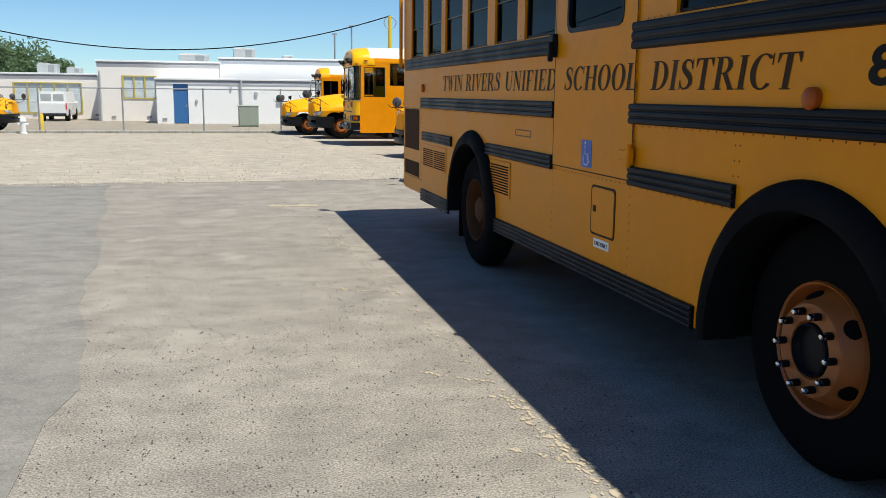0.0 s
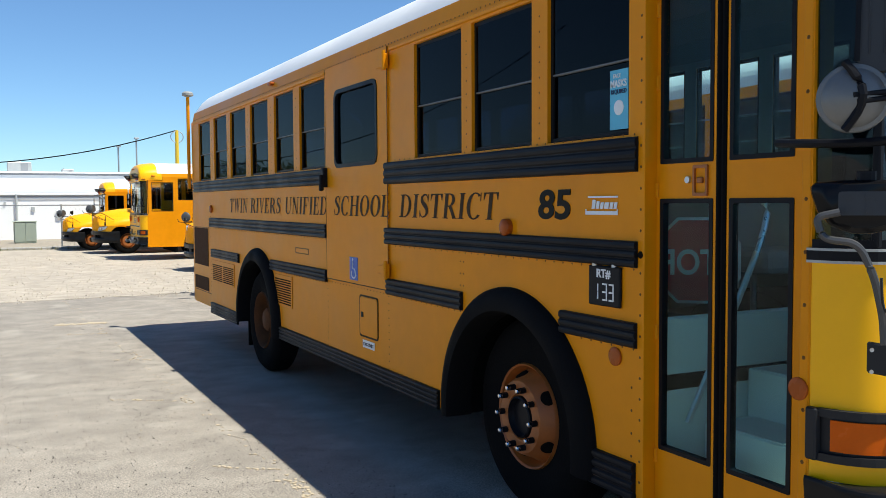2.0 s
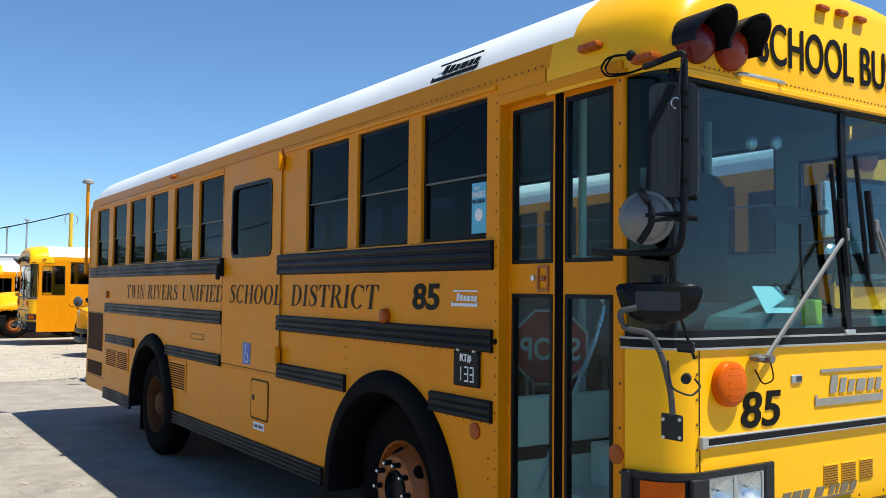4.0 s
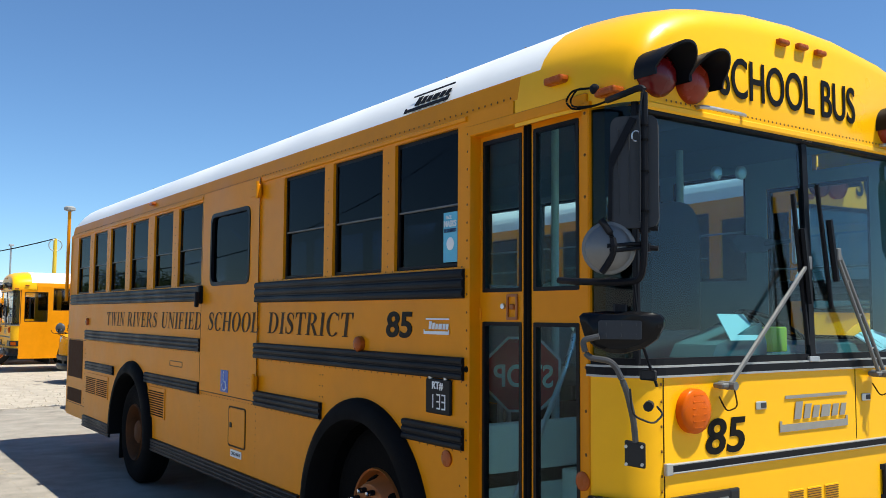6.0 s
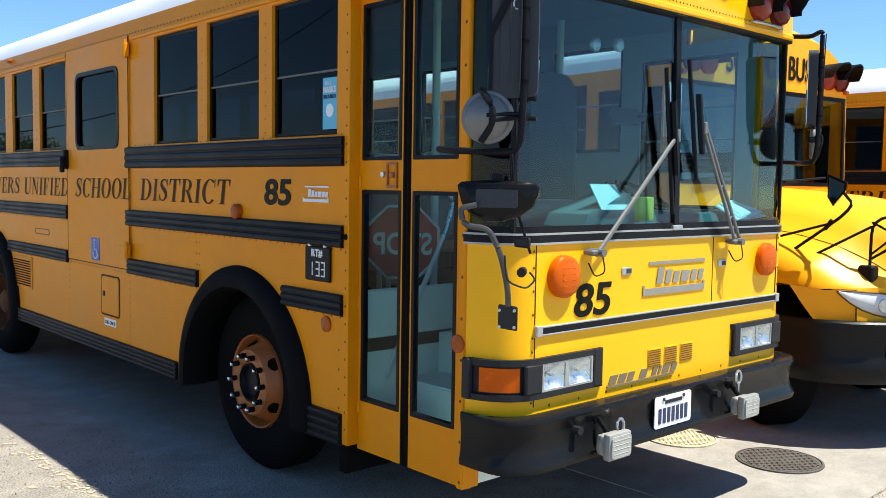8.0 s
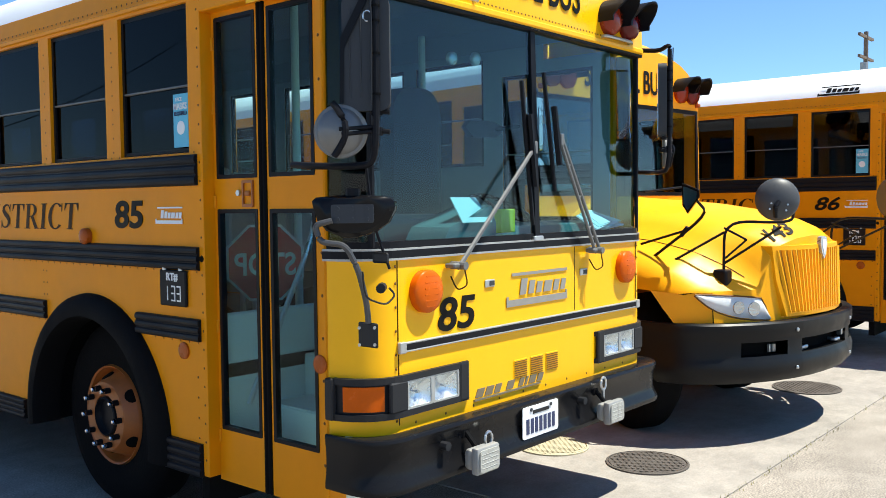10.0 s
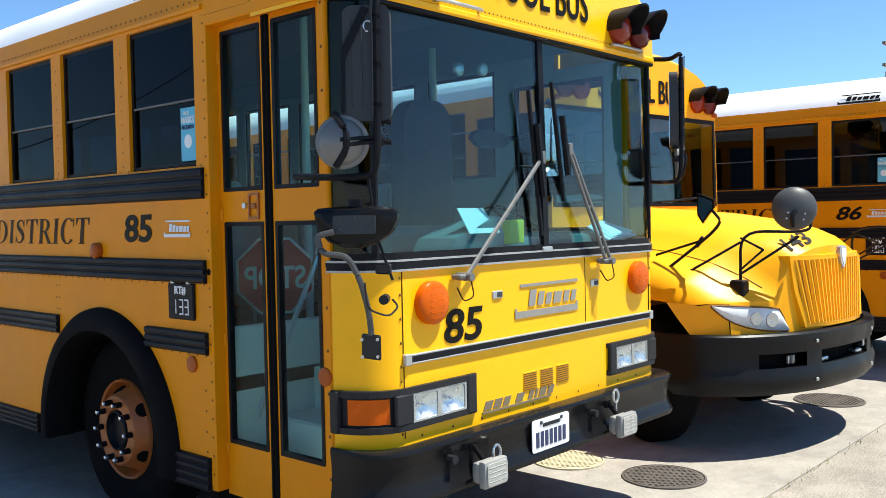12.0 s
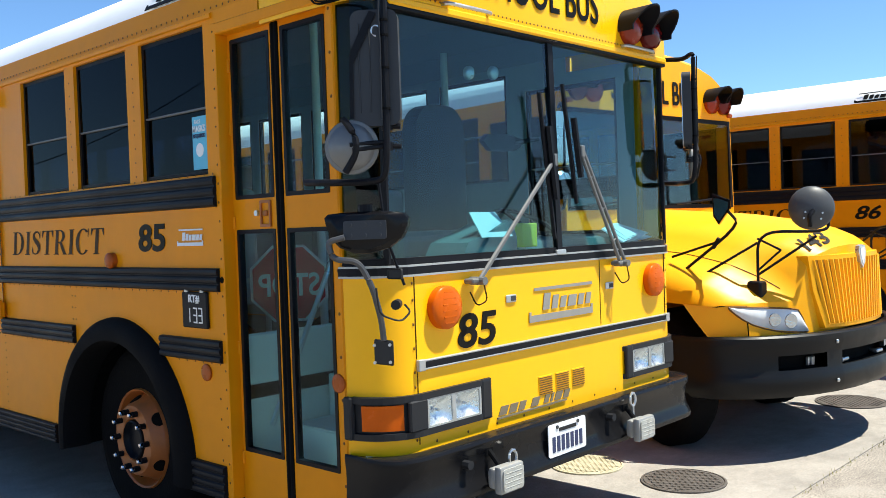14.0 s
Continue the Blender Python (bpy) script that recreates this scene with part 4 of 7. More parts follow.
            part("lens_rib", bm, FOGLENS, fl)
        bm = bmesh.new()
        rod(bm, (x + 0.10, -0.136, 0.66), (x + 0.10, -0.081, 0.715), 0.012, 8)
        box(bm, (x + 0.075, -0.086, 0.69), (x + 0.125, -0.066, 0.74), 0.004)
        part("lamp_bracket", bm, RUBBER, fl)
        bm = bmesh.new()
        rod(bm, (x - 0.06, -0.05, 0.69), (x - 0.06, -0.116, 0.69), 0.02, 8)
        part("bolt", bm, GREY, fl)
        bm = bmesh.new()
        c = Vector((x + 0.115, -0.121, 0.755)) if x > 1 else Vector((x + 0.22, -0.116, 0.665))
        tube(bm, [c + Vector((0.026 * math.cos(a * math.pi / 6), 0, 0.034 * math.sin(a * math.pi / 6))) for a in range(13)], 0.007, 6)
        rod(bm, c + Vector((0, 0, -0.03)), c + Vector((0, 0, -0.08)), 0.008, 6)
        part("eye_bolt", bm, STEEL, fl)
    rivets(bus, [((x, -0.07, 0.66), (0, -1, 0)) for x in (0.16, 0.22, 0.28)], 0.010, GREY)
    # header: words, red and amber flashers with hoods, marker lamps, washer bars
    words("header_lettering", "SCHOOL BUS", 0.18, on_front(0.57, 2.73, -0.010), BLACKINK, bus, bold=0.002, width=1.06)
    for x, mat in ((0.165, RED), (0.375, ORANGE_L), (1.93, ORANGE_L), (2.14, RED)):
        m0 = Vector((x, 0.0, 2.745))
        bm = bmesh.new()
        lathe(bm, [(0.092, 0.05), (0.092, -0.005), (0.08, -0.03), (0.05, -0.05), (0.0, -0.056)], Matrix.Translation(m0 + Vector((0, -0.02, 0))) @ Matrix.Rotation(radians(90), 4, "X") @ Matrix.Diagonal((1, 1, -1, 1)), 24)
        f = part("flasher", bm, mat, bus, "round warning flasher lens", True)
        bm = bmesh.new()
        rows = []
        for i in range(15):
            a = radians(-15 + 210 * i / 14)
            rows.append([bm.verts.new(m0 + Vector((q * math.cos(a), yy, q * math.sin(a)))) for q, yy in ((0.104, 0.02), (0.108, -0.10 - 0.09 * math.sin(a) if math.sin(a) > 0 else -0.10), (0.098, -0.10 - 0.09 * math.sin(a) if math.sin(a) > 0 else -0.10), (0.096, 0.02))])
        for a, b in zip(rows, rows[1:]):
            for i in range(3):
                bm.faces.new((a[i], a[i + 1], b[i + 1], b[i]))
        part("hood", bm, BLACK, f, "black lamp hood", True)
    for x, z in ((1.03, 3.04), (1.18, 3.045), (1.33, 3.04)):
        bm = bmesh.new()
        box(bm, (x - 0.04, -0.03, z - 0.012), (x + 0.04, 0.10, z + 0.016), 0.010, 2)
        part("marker_lamp", bm, AMBER_DIM, bus, "small amber marker lamp")
    for x, y, z in ((0.02, 0.12, 2.68), (W - 0.02, 0.12, 2.68), (0.0, 0.42, 2.79), (W, 0.42, 2.79)):
        bm = bmesh.new()
        box(bm, (x - 0.035, y - 0.06, z - 0.018), (x + 0.035, y + 0.06, z + 0.018), 0.012, 2)
        part("marker_lamp", bm, AMBER_DIM, bus)
    for x in (0.42, 1.86):
        bm = bmesh.new()
        tube(bm, bend([(x, 0.0, 2.645), (x, -0.04, 2.645), (x + 0.30, -0.04, 2.645), (x + 0.30, 0.0, 2.645)]), 0.009, 6)
        part("grab_bar", bm, STEEL, bus, "small steel grab bar")
    rivets(bus, [((0.22 + 0.03 * i, -0.013, 2.648), (0, -1, 0)) for i in range(67)], 0.006)
    # wipers
    for b, e, t0, t1 in (((0.55, -0.05, 1.455), (1.13, -0.055, 2.00), (1.05, -0.035, 2.32), (1.15, -0.03, 1.62)), ((1.72, -0.06, 1.47), (1.37, -0.055, 2.05), (1.25, -0.03, 2.38), (1.34, -0.035, 1.79))):
        b, e, t0, t1 = map(Vector, (b, e, t0, t1))
        side = Vector((0.017, 0, 0.013))
        bm = bmesh.new()
        rod(bm, b + side, e + side * 0.55, 0.0095, 6)
        rod(bm, b - side, e - side * 0.55, 0.0095, 6)
        for t in (0.22, 0.5, 0.78):
            c = b + (e - b) * t
            rod(bm, c + side, c - side, 0.006, 6)
        box(bm, b - Vector((0.055, 0.012, 0.010)), b + Vector((0.03, 0.045, 0.012)), 0.006)
        rod(bm, b + Vector((0, 0.05, 0)), b + Vector((0, -0.035, 0)), 0.018, 10)
        box(bm, e - Vector((0.016, 0.012, 0.03)), e + Vector((0.016, 0.012, 0.03)), 0.004)
        wp = part("wiper", bm, WIPER, bus, "twin-rod silver wiper arm")
        bm = bmesh.new()
        rod(bm, t0, t1, 0.011, 6)
        rod(bm, (t0 + e) / 2 + Vector((0, -0.01, 0)), (t1 + e) / 2 + Vector((0, -0.01, 0)), 0.016, 6)
        part("blade", bm, BLACK, wp, "black wiper blade")
        bm = bmesh.new()
        tube(bm, bend([b + Vector((0.02, -0.01, -0.015)), b + Vector((0.03, -0.02, -0.09)), b + Vector((-0.02, 0.0, -0.11)), b + Vector((-0.01, 0.045, -0.05))]), 0.0035, 5)
        part("hose", bm, INK, wp)


def entry_door(bus, glazing=None):
    bm = bmesh.new()
    box(bm, (-0.004, 1.07, 0.42), (0.10, 1.115, 2.70), 0.003)
    box(bm, (-0.004, 0.225, 0.42), (0.10, 0.262, 2.66), 0.003)
    box(bm, (-0.004, 0.24, 2.645), (0.10, 1.08, 2.70), 0.006)
    box(bm, (0.065, 0.263, 2.63), (0.10, 1.069, 2.644))
    part("door_frame", bm, YELLOW_SHADED, bus)
    rivets(bus, [((-0.004, 1.093, 0.5 + 0.09 * i), (-1, 0, 0)) for i in range(25)] + [((-0.001, 1.15, 0.6 + 0.10 * i), (-1, 0, 0)) for i in range(4)], 0.007)
    # black disc in place of a round hole in the post
    bm = bmesh.new()
    lathe(bm, [(0.016, 0.0), (0.014, 0.004), (0.0, 0.005)], Matrix.Translation((-0.004, 1.093, 1.478)) @ Matrix.Rotation(radians(-90), 4, "Y"), 14)
    part("post_hole", bm, DARK, bus, "black disc for a round hole in the door post")
    door = new("entry_door")
    door.parent = bus
    for y0, y1, g0, g1 in ((0.722, 1.068, 0.742, 1.040), (0.264, 0.668, 0.350, 0.650)):
        bm = bmesh.new()
        pierced(bm, [y0, g0, g1, y1], [0.40, 0.655, 1.712, 1.862, 2.615, 2.645], [(g0, g1, 0.655, 1.712), (g0, g1, 1.862, 2.615)], lambda u, v, d: (0.06 + d, u, v), 0.03)
        leaf = part("door_leaf", bm, YELLOW_SHADED, door, "yellow folding door leaf")
        for z0, z1 in ((0.655, 1.712), (1.862, 2.615)):
            bm = bmesh.new()
            ring(bm, [(0.0565, u, v) for u, v in rounded(g0 - 0.003, g1 + 0.003, z0 - 0.003, z1 + 0.003, 0.006, 2)], [(0.0565, u, v) for u, v in rounded(g0 + 0.016, g1 - 0.016, z0 + 0.016, z1 - 0.016, 0.006, 2)], (0.03, 0, 0))
            part("gasket", bm, BLACK, leaf)
            bm = bmesh.new()
            box(bm, (0.066, g0 + 0.01, z0 + 0.01), (0.071, g1 - 0.01, z1 - 0.01))
            part("pane", bm, glazing or DOORGLASS, leaf, "clear door glass").visible_shadow = False
        for z in (0.62, 1.15, 1.75, 2.2, 2.5):
            bm = bmesh.new()
            yy = y1 - 0.008 if y1 > 0.9 else y0 + 0.006
            rod(bm, (0.056, yy, z - 0.03), (0.056, yy, z + 0.03), 0.008, 6)
            part("hinge", bm, YELLOW_SHADED, leaf)
    bm = bmesh.new()
    box(bm, (0.048, 0.670, 0.40), (0.085, 0.694, 2.645), 0.007)
    box(bm, (0.048, 0.696, 0.40), (0.085, 0.720, 2.645), 0.007)
    part("door_seal", bm, RUBBER, door, "black rubber door seal")
    bm = bmesh.new()
    ring(bm, [(0.05, u, v) for u, v in rounded(0.765, 0.845, 1.725, 1.848, 0.006, 2)], [(0.05, u, v) for u, v in rounded(0.775, 0.835, 1.738, 1.836, 0.005, 2)], (0.012, 0, 0))
    box(bm, (0.045, 0.79, 1.775), (0.062, 0.82, 1.80), 0.004)
    part("door_latch", bm, RIM, door, "worn orange door latch")
    bm = bmesh.new()
    rod(bm, (0.062, 0.875, 1.79), (0.048, 0.875, 1.79), 0.014, 10)
    part("lock", bm, STEEL, door)
    rivets(bus, [((-0.004, 0.243, 0.45 + 0.18 * i), (-1, 0, 0)) for i in range(13)], 0.008)


def interior(bus, detail=2):
    """Steps, dash, driver's seat and seats as seen through the glass."""
    if detail == 2:
        for i, z in enumerate((0.50, 0.72, 0.94)):
            bm = bmesh.new()
            box(bm, (0.10 + 0.26 * i, 0.24, z - 0.235 if i else 0.42), (1.0, 1.09, z), 0.008)
            part("step", bm, INNER, bus, "pale entrance step")
            bm = bmesh.new()
            box(bm, (0.105 + 0.26 * i, 0.30, z), (0.36 + 0.26 * i, 1.04, z + 0.006), 0.002)
            part("tread", bm, STEP, bus)
        bm = bmesh.new()
        box(bm, (0.12, 1.10, 0.45), (0.95, 1.13, 1.20), 0.01)
        part("modesty_panel", bm, INNER, bus)
        bm = bmesh.new()
        box(bm, (0.98, 0.20, 0.45), (1.02, 1.0, 1.25), 0.01)
        part("well_panel", bm, INNER, bus)
        for pts in (((0.20, 1.02, 0.75), (0.62, 0.95, 1.65), (0.62, 1.08, 1.75)), ((0.15, 0.34, 0.70), (0.30, 0.28, 1.75), (0.30, 0.26, 1.78))):
            bm = bmesh.new()
            tube(bm, bend(pts), 0.014, 8)
            part("grab_rail", bm, SILVER, bus, "steel grab rail")
    bm = bmesh.new()
    box(bm, (0.12, 0.06, 1.50), (W - 0.1, 0.20, 1.555), 0.02, 2)
    box(bm, (1.1, 0.06, 1.42), (W - 0.1, 0.40, 1.56), 0.03, 2)
    box(bm, (1.35, 0.30, 1.0), (W - 0.12, 0.55, 1.62), 0.06, 2)
    part("dashboard", bm, TEAL, bus, "grey-green dashboard")
    bm = bmesh.new()
    box(bm, (0.62, 0.50, 1.05), (1.12, 0.62, 1.68), 0.05, 3)
    part("engine_cover", bm, TEAL, bus)
    m = Matrix.Translation((1.80, 0.62, 1.66)) @ Matrix.Rotation(radians(32), 4, "X")
    bm = bmesh.new()
    tube(bm, [m @ Vector((0.23 * math.cos(a * math.pi / 12), 0.23 * math.sin(a * math.pi / 12), 0)) for a in range(25)], 0.014, 6)
    for a in (90, 210, 330):
        rod(bm, m @ Vector((0, 0, 0)), m @ Vector((0.23 * math.cos(radians(a)), 0.23 * math.sin(radians(a)), 0)), 0.012, 6)
    rod(bm, m @ Vector((0, 0, 0)), (1.80, 0.42, 1.35), 0.03, 8)
    part("steering_wheel", bm, BLACK, bus, "large black steering wheel", True)
    ds = new("driver_seat")
    ds.parent = bus
    bm = bmesh.new()
    box(bm, (1.78, 1.06, 1.25), (2.28, 1.52, 1.40), 0.05, 3)
    part("cushion", bm, SEAT2, ds)
    bm = bmesh.new()
    slab(bm, [(u, 1.52, v) for u, v in rounded(1.80, 2.28, 1.30, 2.52, 0.18, 5)], (0, 0.13, 0))
    part("backrest", bm, SEAT2, ds)
    bm = bmesh.new()
    rod(bm, (1.8, 1.2, 0.95), (1.8, 1.2, 1.26), 0.09, 12)
    part("pedestal", bm, BLACK, ds)
    for p, q in (((1.05, 1.62, 0.95), (1.05, 1.62, 2.98)), ((2.2, 1.62, 0.95), (2.2, 1.62, 2.9))):
        bm = bmesh.new()
        rod(bm, p, q, 0.025, 10)
        part("stanchion", bm, PAPER, bus, "pale padded stanchion", True)
    if detail == 2:
        bm = bmesh.new()
        slab(bm, [(0.62, 0.10, 1.56), (1.02, 0.10, 1.56), (1.02, 0.10, 1.63), (0.98, 0.10, 1.72), (0.66, 0.10, 1.62)], (0, 0.24, 0))
        part("storage_bin", bm, TEAL, bus)
        bm = bmesh.new()
        slab(bm, [(0.74, 0.085, 1.64), (0.97, 0.085, 1.64), (0.93, 0.16, 1.76), (0.74, 0.16, 1.76)], (0, 0.006, 0.0))
        part("clipboard_paper", bm, PAPER, bus, "pale paper on the dash")
        bm = bmesh.new()
        box(bm, (1.12, 0.14, 1.58), (1.24, 0.22, 1.70), 0.005)
        part("tissue_box", bm, YELLOWBOX, bus, "bright yellow box on the dash")
        rnd = random.Random(8)
        for i in range(7):
            bm = bmesh.new()
            x, z = 1.95 + 0.035 * i, 1.57 + 0.012 * (i % 3)
            slab(bm, [(x, 0.08 + 0.01 * i, z), (x + 0.14, 0.10, z + 0.02), (x + 0.10, 0.22, z + 0.10 - 0.008 * i), (x - 0.03, 0.2, z + 0.08)], (0.004, -0.004, 0.006))
            part("loose_paper", bm, PAPER if i % 2 else WHITE, bus)
        # inside mirror and fan
        bm = bmesh.new()
        slab(bm, [(0.86, 0.16, 2.10), (0.92, 0.16, 2.055), (1.10, 0.16, 2.06), (1.16, 0.16, 2.085), (1.16, 0.16, 2.12), (1.06, 0.16, 2.14), (0.90, 0.16, 2.135)], (0, 0.03, 0))
        rod(bm, (1.10, 0.17, 2.10), (1.22, 0.10, 2.12), 0.012, 6)
        part("inside_mirror", bm, BLACK, bus, "black inside mirror")
        # two small round convex mirrors, not lamps
        for x in (0.98, 1.17):
            round_lamp(bus, "round_inside_mirror", (x, 0.35, 2.46 + 0.02 * (x > 1)), (0, -1, -0.1), 0.034, 0.03, SILVER, "small round silver inside mirror")
        # stop paddle hung inside behind the entrance
        c, r = Vector((0.78, 1.60, 1.40)), 0.24
        u = Vector((0.77, -0.64, 0))
        nrm = Vector((-0.64, -0.77, 0))
        for q, mat, d in ((r, WHITE, 0.0), (r * 0.93, SIGNRED, 0.006)):
            bm = bmesh.new()
            slab(bm, [c + nrm * d + q * (math.cos(radians(22.5 + 45 * i)) * u + math.sin(radians(22.5 + 45 * i)) * Vector((0, 0, 1))) for i in range(8)], nrm * 0.005)
            part("stop_sign" if d else "sign_rim", bm, mat, bus, "red octagonal stop sign" if d else "white sign rim")
        mt = Matrix(((u.x, 0, nrm.x, c.x + nrm.x * 0.013), (u.y, 0, nrm.y, c.y + nrm.y * 0.013), (0, 1, 0, c.z - 0.07), (0, 0, 0, 1)))
        words("stop_lettering", "STOP", 0.125, mt, WHITE, bus, bold=0.004, mirrored=True, align="CENTER", width=0.35)
    for i in range(10):
        y = 1.75 + 0.76 * i
        if 3.5 < y < 4.6:
            continue
        seat_row(bus, 0.14, 0.98, y)
        seat_row(bus, 1.46, 2.30, y)


def corner_mirrors(bus, flip=False):
    """Mirror set on its tube frame at the front corner: flat mirror, round convex one, black cross-over one."""
    R = Vector((0.62, -0.785, 0))
    o = Vector((-0.086, -0.176, 2.08))
    fwd = Vector((-0.785, -0.62, 0))
    if flip:
        R, fwd = Vector((0.88, -0.475, 0)), Vector((-0.475, -0.88, 0))

    def P(u, v, d=0.0):
        p = o + R * u + Vector((0, 0, v)) + fwd * d
        return Vector((W - 0.16 - p.x, p.y + 0.05, p.z + 0.03)) if flip else p
    ms = new("mirror_set")
    ms.parent = bus
    bm = bmesh.new()
    tube(bm, bend([P(-0.16, 0.54, -0.16), P(-0.10, 0.52, -0.02), P(0.0, 0.54, 0.036), P(0.0, 0.46, 0.036), P(-0.003, -0.10, 0.036), P(-0.02, -0.20, 0.02), P(-0.10, -0.205, -0.03), P(-0.27, -0.20, -0.06), P(-0.36, -0.19, -0.16)]), 0.0135, 8)
    part("mirror_tube", bm, BLACK, ms, "black mirror tube", True)
    bm = bmesh.new()
    slab(bm, [P(-0.03, 0.415, 0.022), P(-0.055, 0.425, 0.022), P(-0.135, 0.27, 0.022), P(-0.14, 0.03, 0.022), P(-0.125, 0.03, 0.022), P(-0.122, 0.23, 0.022)], P(0, 0, 0.006) - P(0, 0, 0))
    part("mirror_stay", bm, BLACK, ms)
    for v in (0.385, 0.33, 0.21, 0.06):
        bm = bmesh.new()
        lathe(bm, [(0.0145, -0.004), (0.0165, -0.004), (0.0165, 0.004), (0.0145, 0.004)], Matrix.Translation(P(-0.001, v, 0.036)), 12)
        part("cable_tie", bm, DARK, ms)
    bm = bmesh.new()
    tube(bm, bend([P(0.0, 0.52, 0.055), P(-0.018, 0.44, 0.054), P(-0.014, 0.30, 0.052), P(-0.018, 0.02, 0.052)]), 0.0035, 5)
    part("mirror_cable", bm, GREY, ms, "thin dark cable", True)
    bm = bmesh.new()
    tube(bm, [P(-0.03 + 0.016 * math.cos(a * 0.6), 0.345 + 0.02 * math.sin(a * 0.6), 0.05) for a in range(9)], 0.003, 5)
    part("mirror_cable", bm, SILVER, ms, "", True)
    if not flip:
        bm = bmesh.new()
        tube(bm, bend([P(-0.05, -0.2, -0.02), P(-0.03, -0.42, -0.04), P(0.03, -0.60, -0.06)]), 0.006, 6)
        part("mirror_stay", bm, BLACK, ms)
    for v in (0.0, -0.075):
        bm = bmesh.new()
        rod(bm, P(-0.005, v - 0.016), P(-0.005, v + 0.016), 0.022, 10)
        rod(bm, P(0.01, v), P(0.045, v - 0.004), 0.010, 8)
        part("clamp", bm, BLACK, ms)
    bm = bmesh.new()
    rod(bm, P(0.012, 0.01), P(0.012, 0.035), 0.018, 10)
    part("joint_sleeve", bm, STEEL, ms)
    # flat mirror
    bm = bmesh.new()
    slab(bm, [P(u, v, 0.018) for u, v in rounded(-0.130, 0.048, 0.0, 0.43, 0.035, 4)], P(0, 0, -0.03) - P(0, 0, 0.018))
    part("flat_mirror", bm, DGREY, ms, "tall grey-backed flat mirror", True)
    bm = bmesh.new()
    slab(bm, [P(u, v, -0.031) for u, v in rounded(-0.120, 0.038, 0.01, 0.42, 0.03, 4)], P(0, 0, -0.033) - P(0, 0, -0.031))
    part("mirror_face", bm, MIRROR, ms)
    for u in (-0.10, -0.06, -0.02):
        bm = bmesh.new()
        rod(bm, P(u, 0.05, 0.019), P(u, 0.38, 0.019), 0.003, 6)
        part("back_rib", bm, DGREY, ms)
    # round convex mirror, silver back
    c = P(-0.14, -0.075, 0.02)
    ax = (P(0, 0, 1) - P(0, 0, 0)).normalized()
    m = Matrix.Translation(c) @ ax.to_track_quat("Z", "Y").to_matrix().to_4x4()
    bm = bmesh.new()
    lathe(bm, [(0.0, 0.040), (0.03, 0.036), (0.066, 0.022), (0.084, 0.008), (0.088, 0.001), (0.100, -0.001), (0.103, -0.008), (0.100, -0.018), (0.0, -0.022)], m, 28)
    part("convex_mirror", bm, MIRROR_BACK, ms, "round silver-backed convex mirror", True)
    bm = bmesh.new()
    tube(bm, [P(-0.165 + 0.05 * math.sin(i / 8 * 3.1), 0.03 - 0.20 * i / 8, 0.06 - 0.02 * abs(i - 4) / 4) for i in range(9)], 0.013, 6)
    rod(bm, P(-0.14, -0.07, 0.06), P(0.0, -0.06, 0.02), 0.008, 6)
    rod(bm, P(-0.13, -0.09, 0.06), P(0.0, -0.075, 0.02), 0.008, 6)
    part("mirror_bracket", bm, BLACK, ms)
    if flip:
        return ms
    # cable gland and its looped cables on the front cap
    bm = bmesh.new()
    lathe(bm, [(0.022, 0.0), (0.022, 0.012), (0.012, 0.024), (0.0, 0.026)], Matrix.Translation((-0.004, 0.175, 2.70)) @ Matrix.Rotation(radians(-90), 4, "Y"), 14)
    gland = part("cable_gland", bm, BLACK, ms, "black cable gland", True)
    for k in (0, 1):
        bm = bmesh.new()
        tube(bm, bend([(-0.02, 0.19, 2.705), (-0.03, 0.29 - 0.03 * k, 2.715), (-0.03, 0.335 - 0.03 * k, 2.675), (-0.03, 0.29, 2.628 + 0.012 * k), (-0.025, 0.16, 2.622), (-0.05, 0.02, 2.625)], 5), 0.0045, 6)
        part("cable", bm, DARK, gland, "", True)
    # cross-over mirror
    bm = bmesh.new()
    prof = [(-0.255, -0.335), (-0.25, -0.36), (-0.235, -0.41), (-0.20, -0.45), (-0.14, -0.475), (-0.08, -0.475), (-0.01, -0.455), (0.04, -0.42), (0.066, -0.37), (0.068, -0.345), (0.05, -0.325), (-0.02, -0.315), (-0.16, -0.315), (-0.24, -0.322)]
    d = P(0, 0, -0.10) - P(0, 0, 0.03)
    n = len(prof)
    rows = []
    for k, (s, dd) in enumerate(((0.80, 0.05), (0.97, 0.035), (1.0, 0.0), (0.97, -0.07), (0.7, -0.11))):
        rows.append([bm.verts.new(P(-0.095 + (u + 0.095) * s, -0.385 + (v + 0.385) * s, dd)) for u, v in prof])
    for a, b in zip(rows, rows[1:]):
        for i in range(n):
            bm.faces.new((a[i], a[(i + 1) % n], b[(i + 1) % n], b[i]))
    bm.faces.new(rows[0])
    bm.faces.new(rows[-1])
    part("crossover_mirror", bm, BLACK_GLOSS, ms, "glossy black cross-over mirror housing", True)
    bm = bmesh.new()
    slab(bm, [P(u, v, 0.052) for u, v in rounded(-0.175, -0.015, -0.42, -0.35, 0.008, 2)], P(0, 0, 0.06) - P(0, 0, 0.052))
    for u in (-0.15, -0.095, -0.04):
        for v in (-0.365, -0.405):
            rod(bm, P(u, v, 0.058), P(u, v, 0.066), 0.008, 8)
    part("mounting_plate", bm, DGREY, ms)
    bm = bmesh.new()
    rod(bm, P(-0.10, -0.32, 0.0), P(-0.10, -0.29, 0.0), 0.028, 12)
    part("swivel", bm, BLACK, ms)
    bm = bmesh.new()
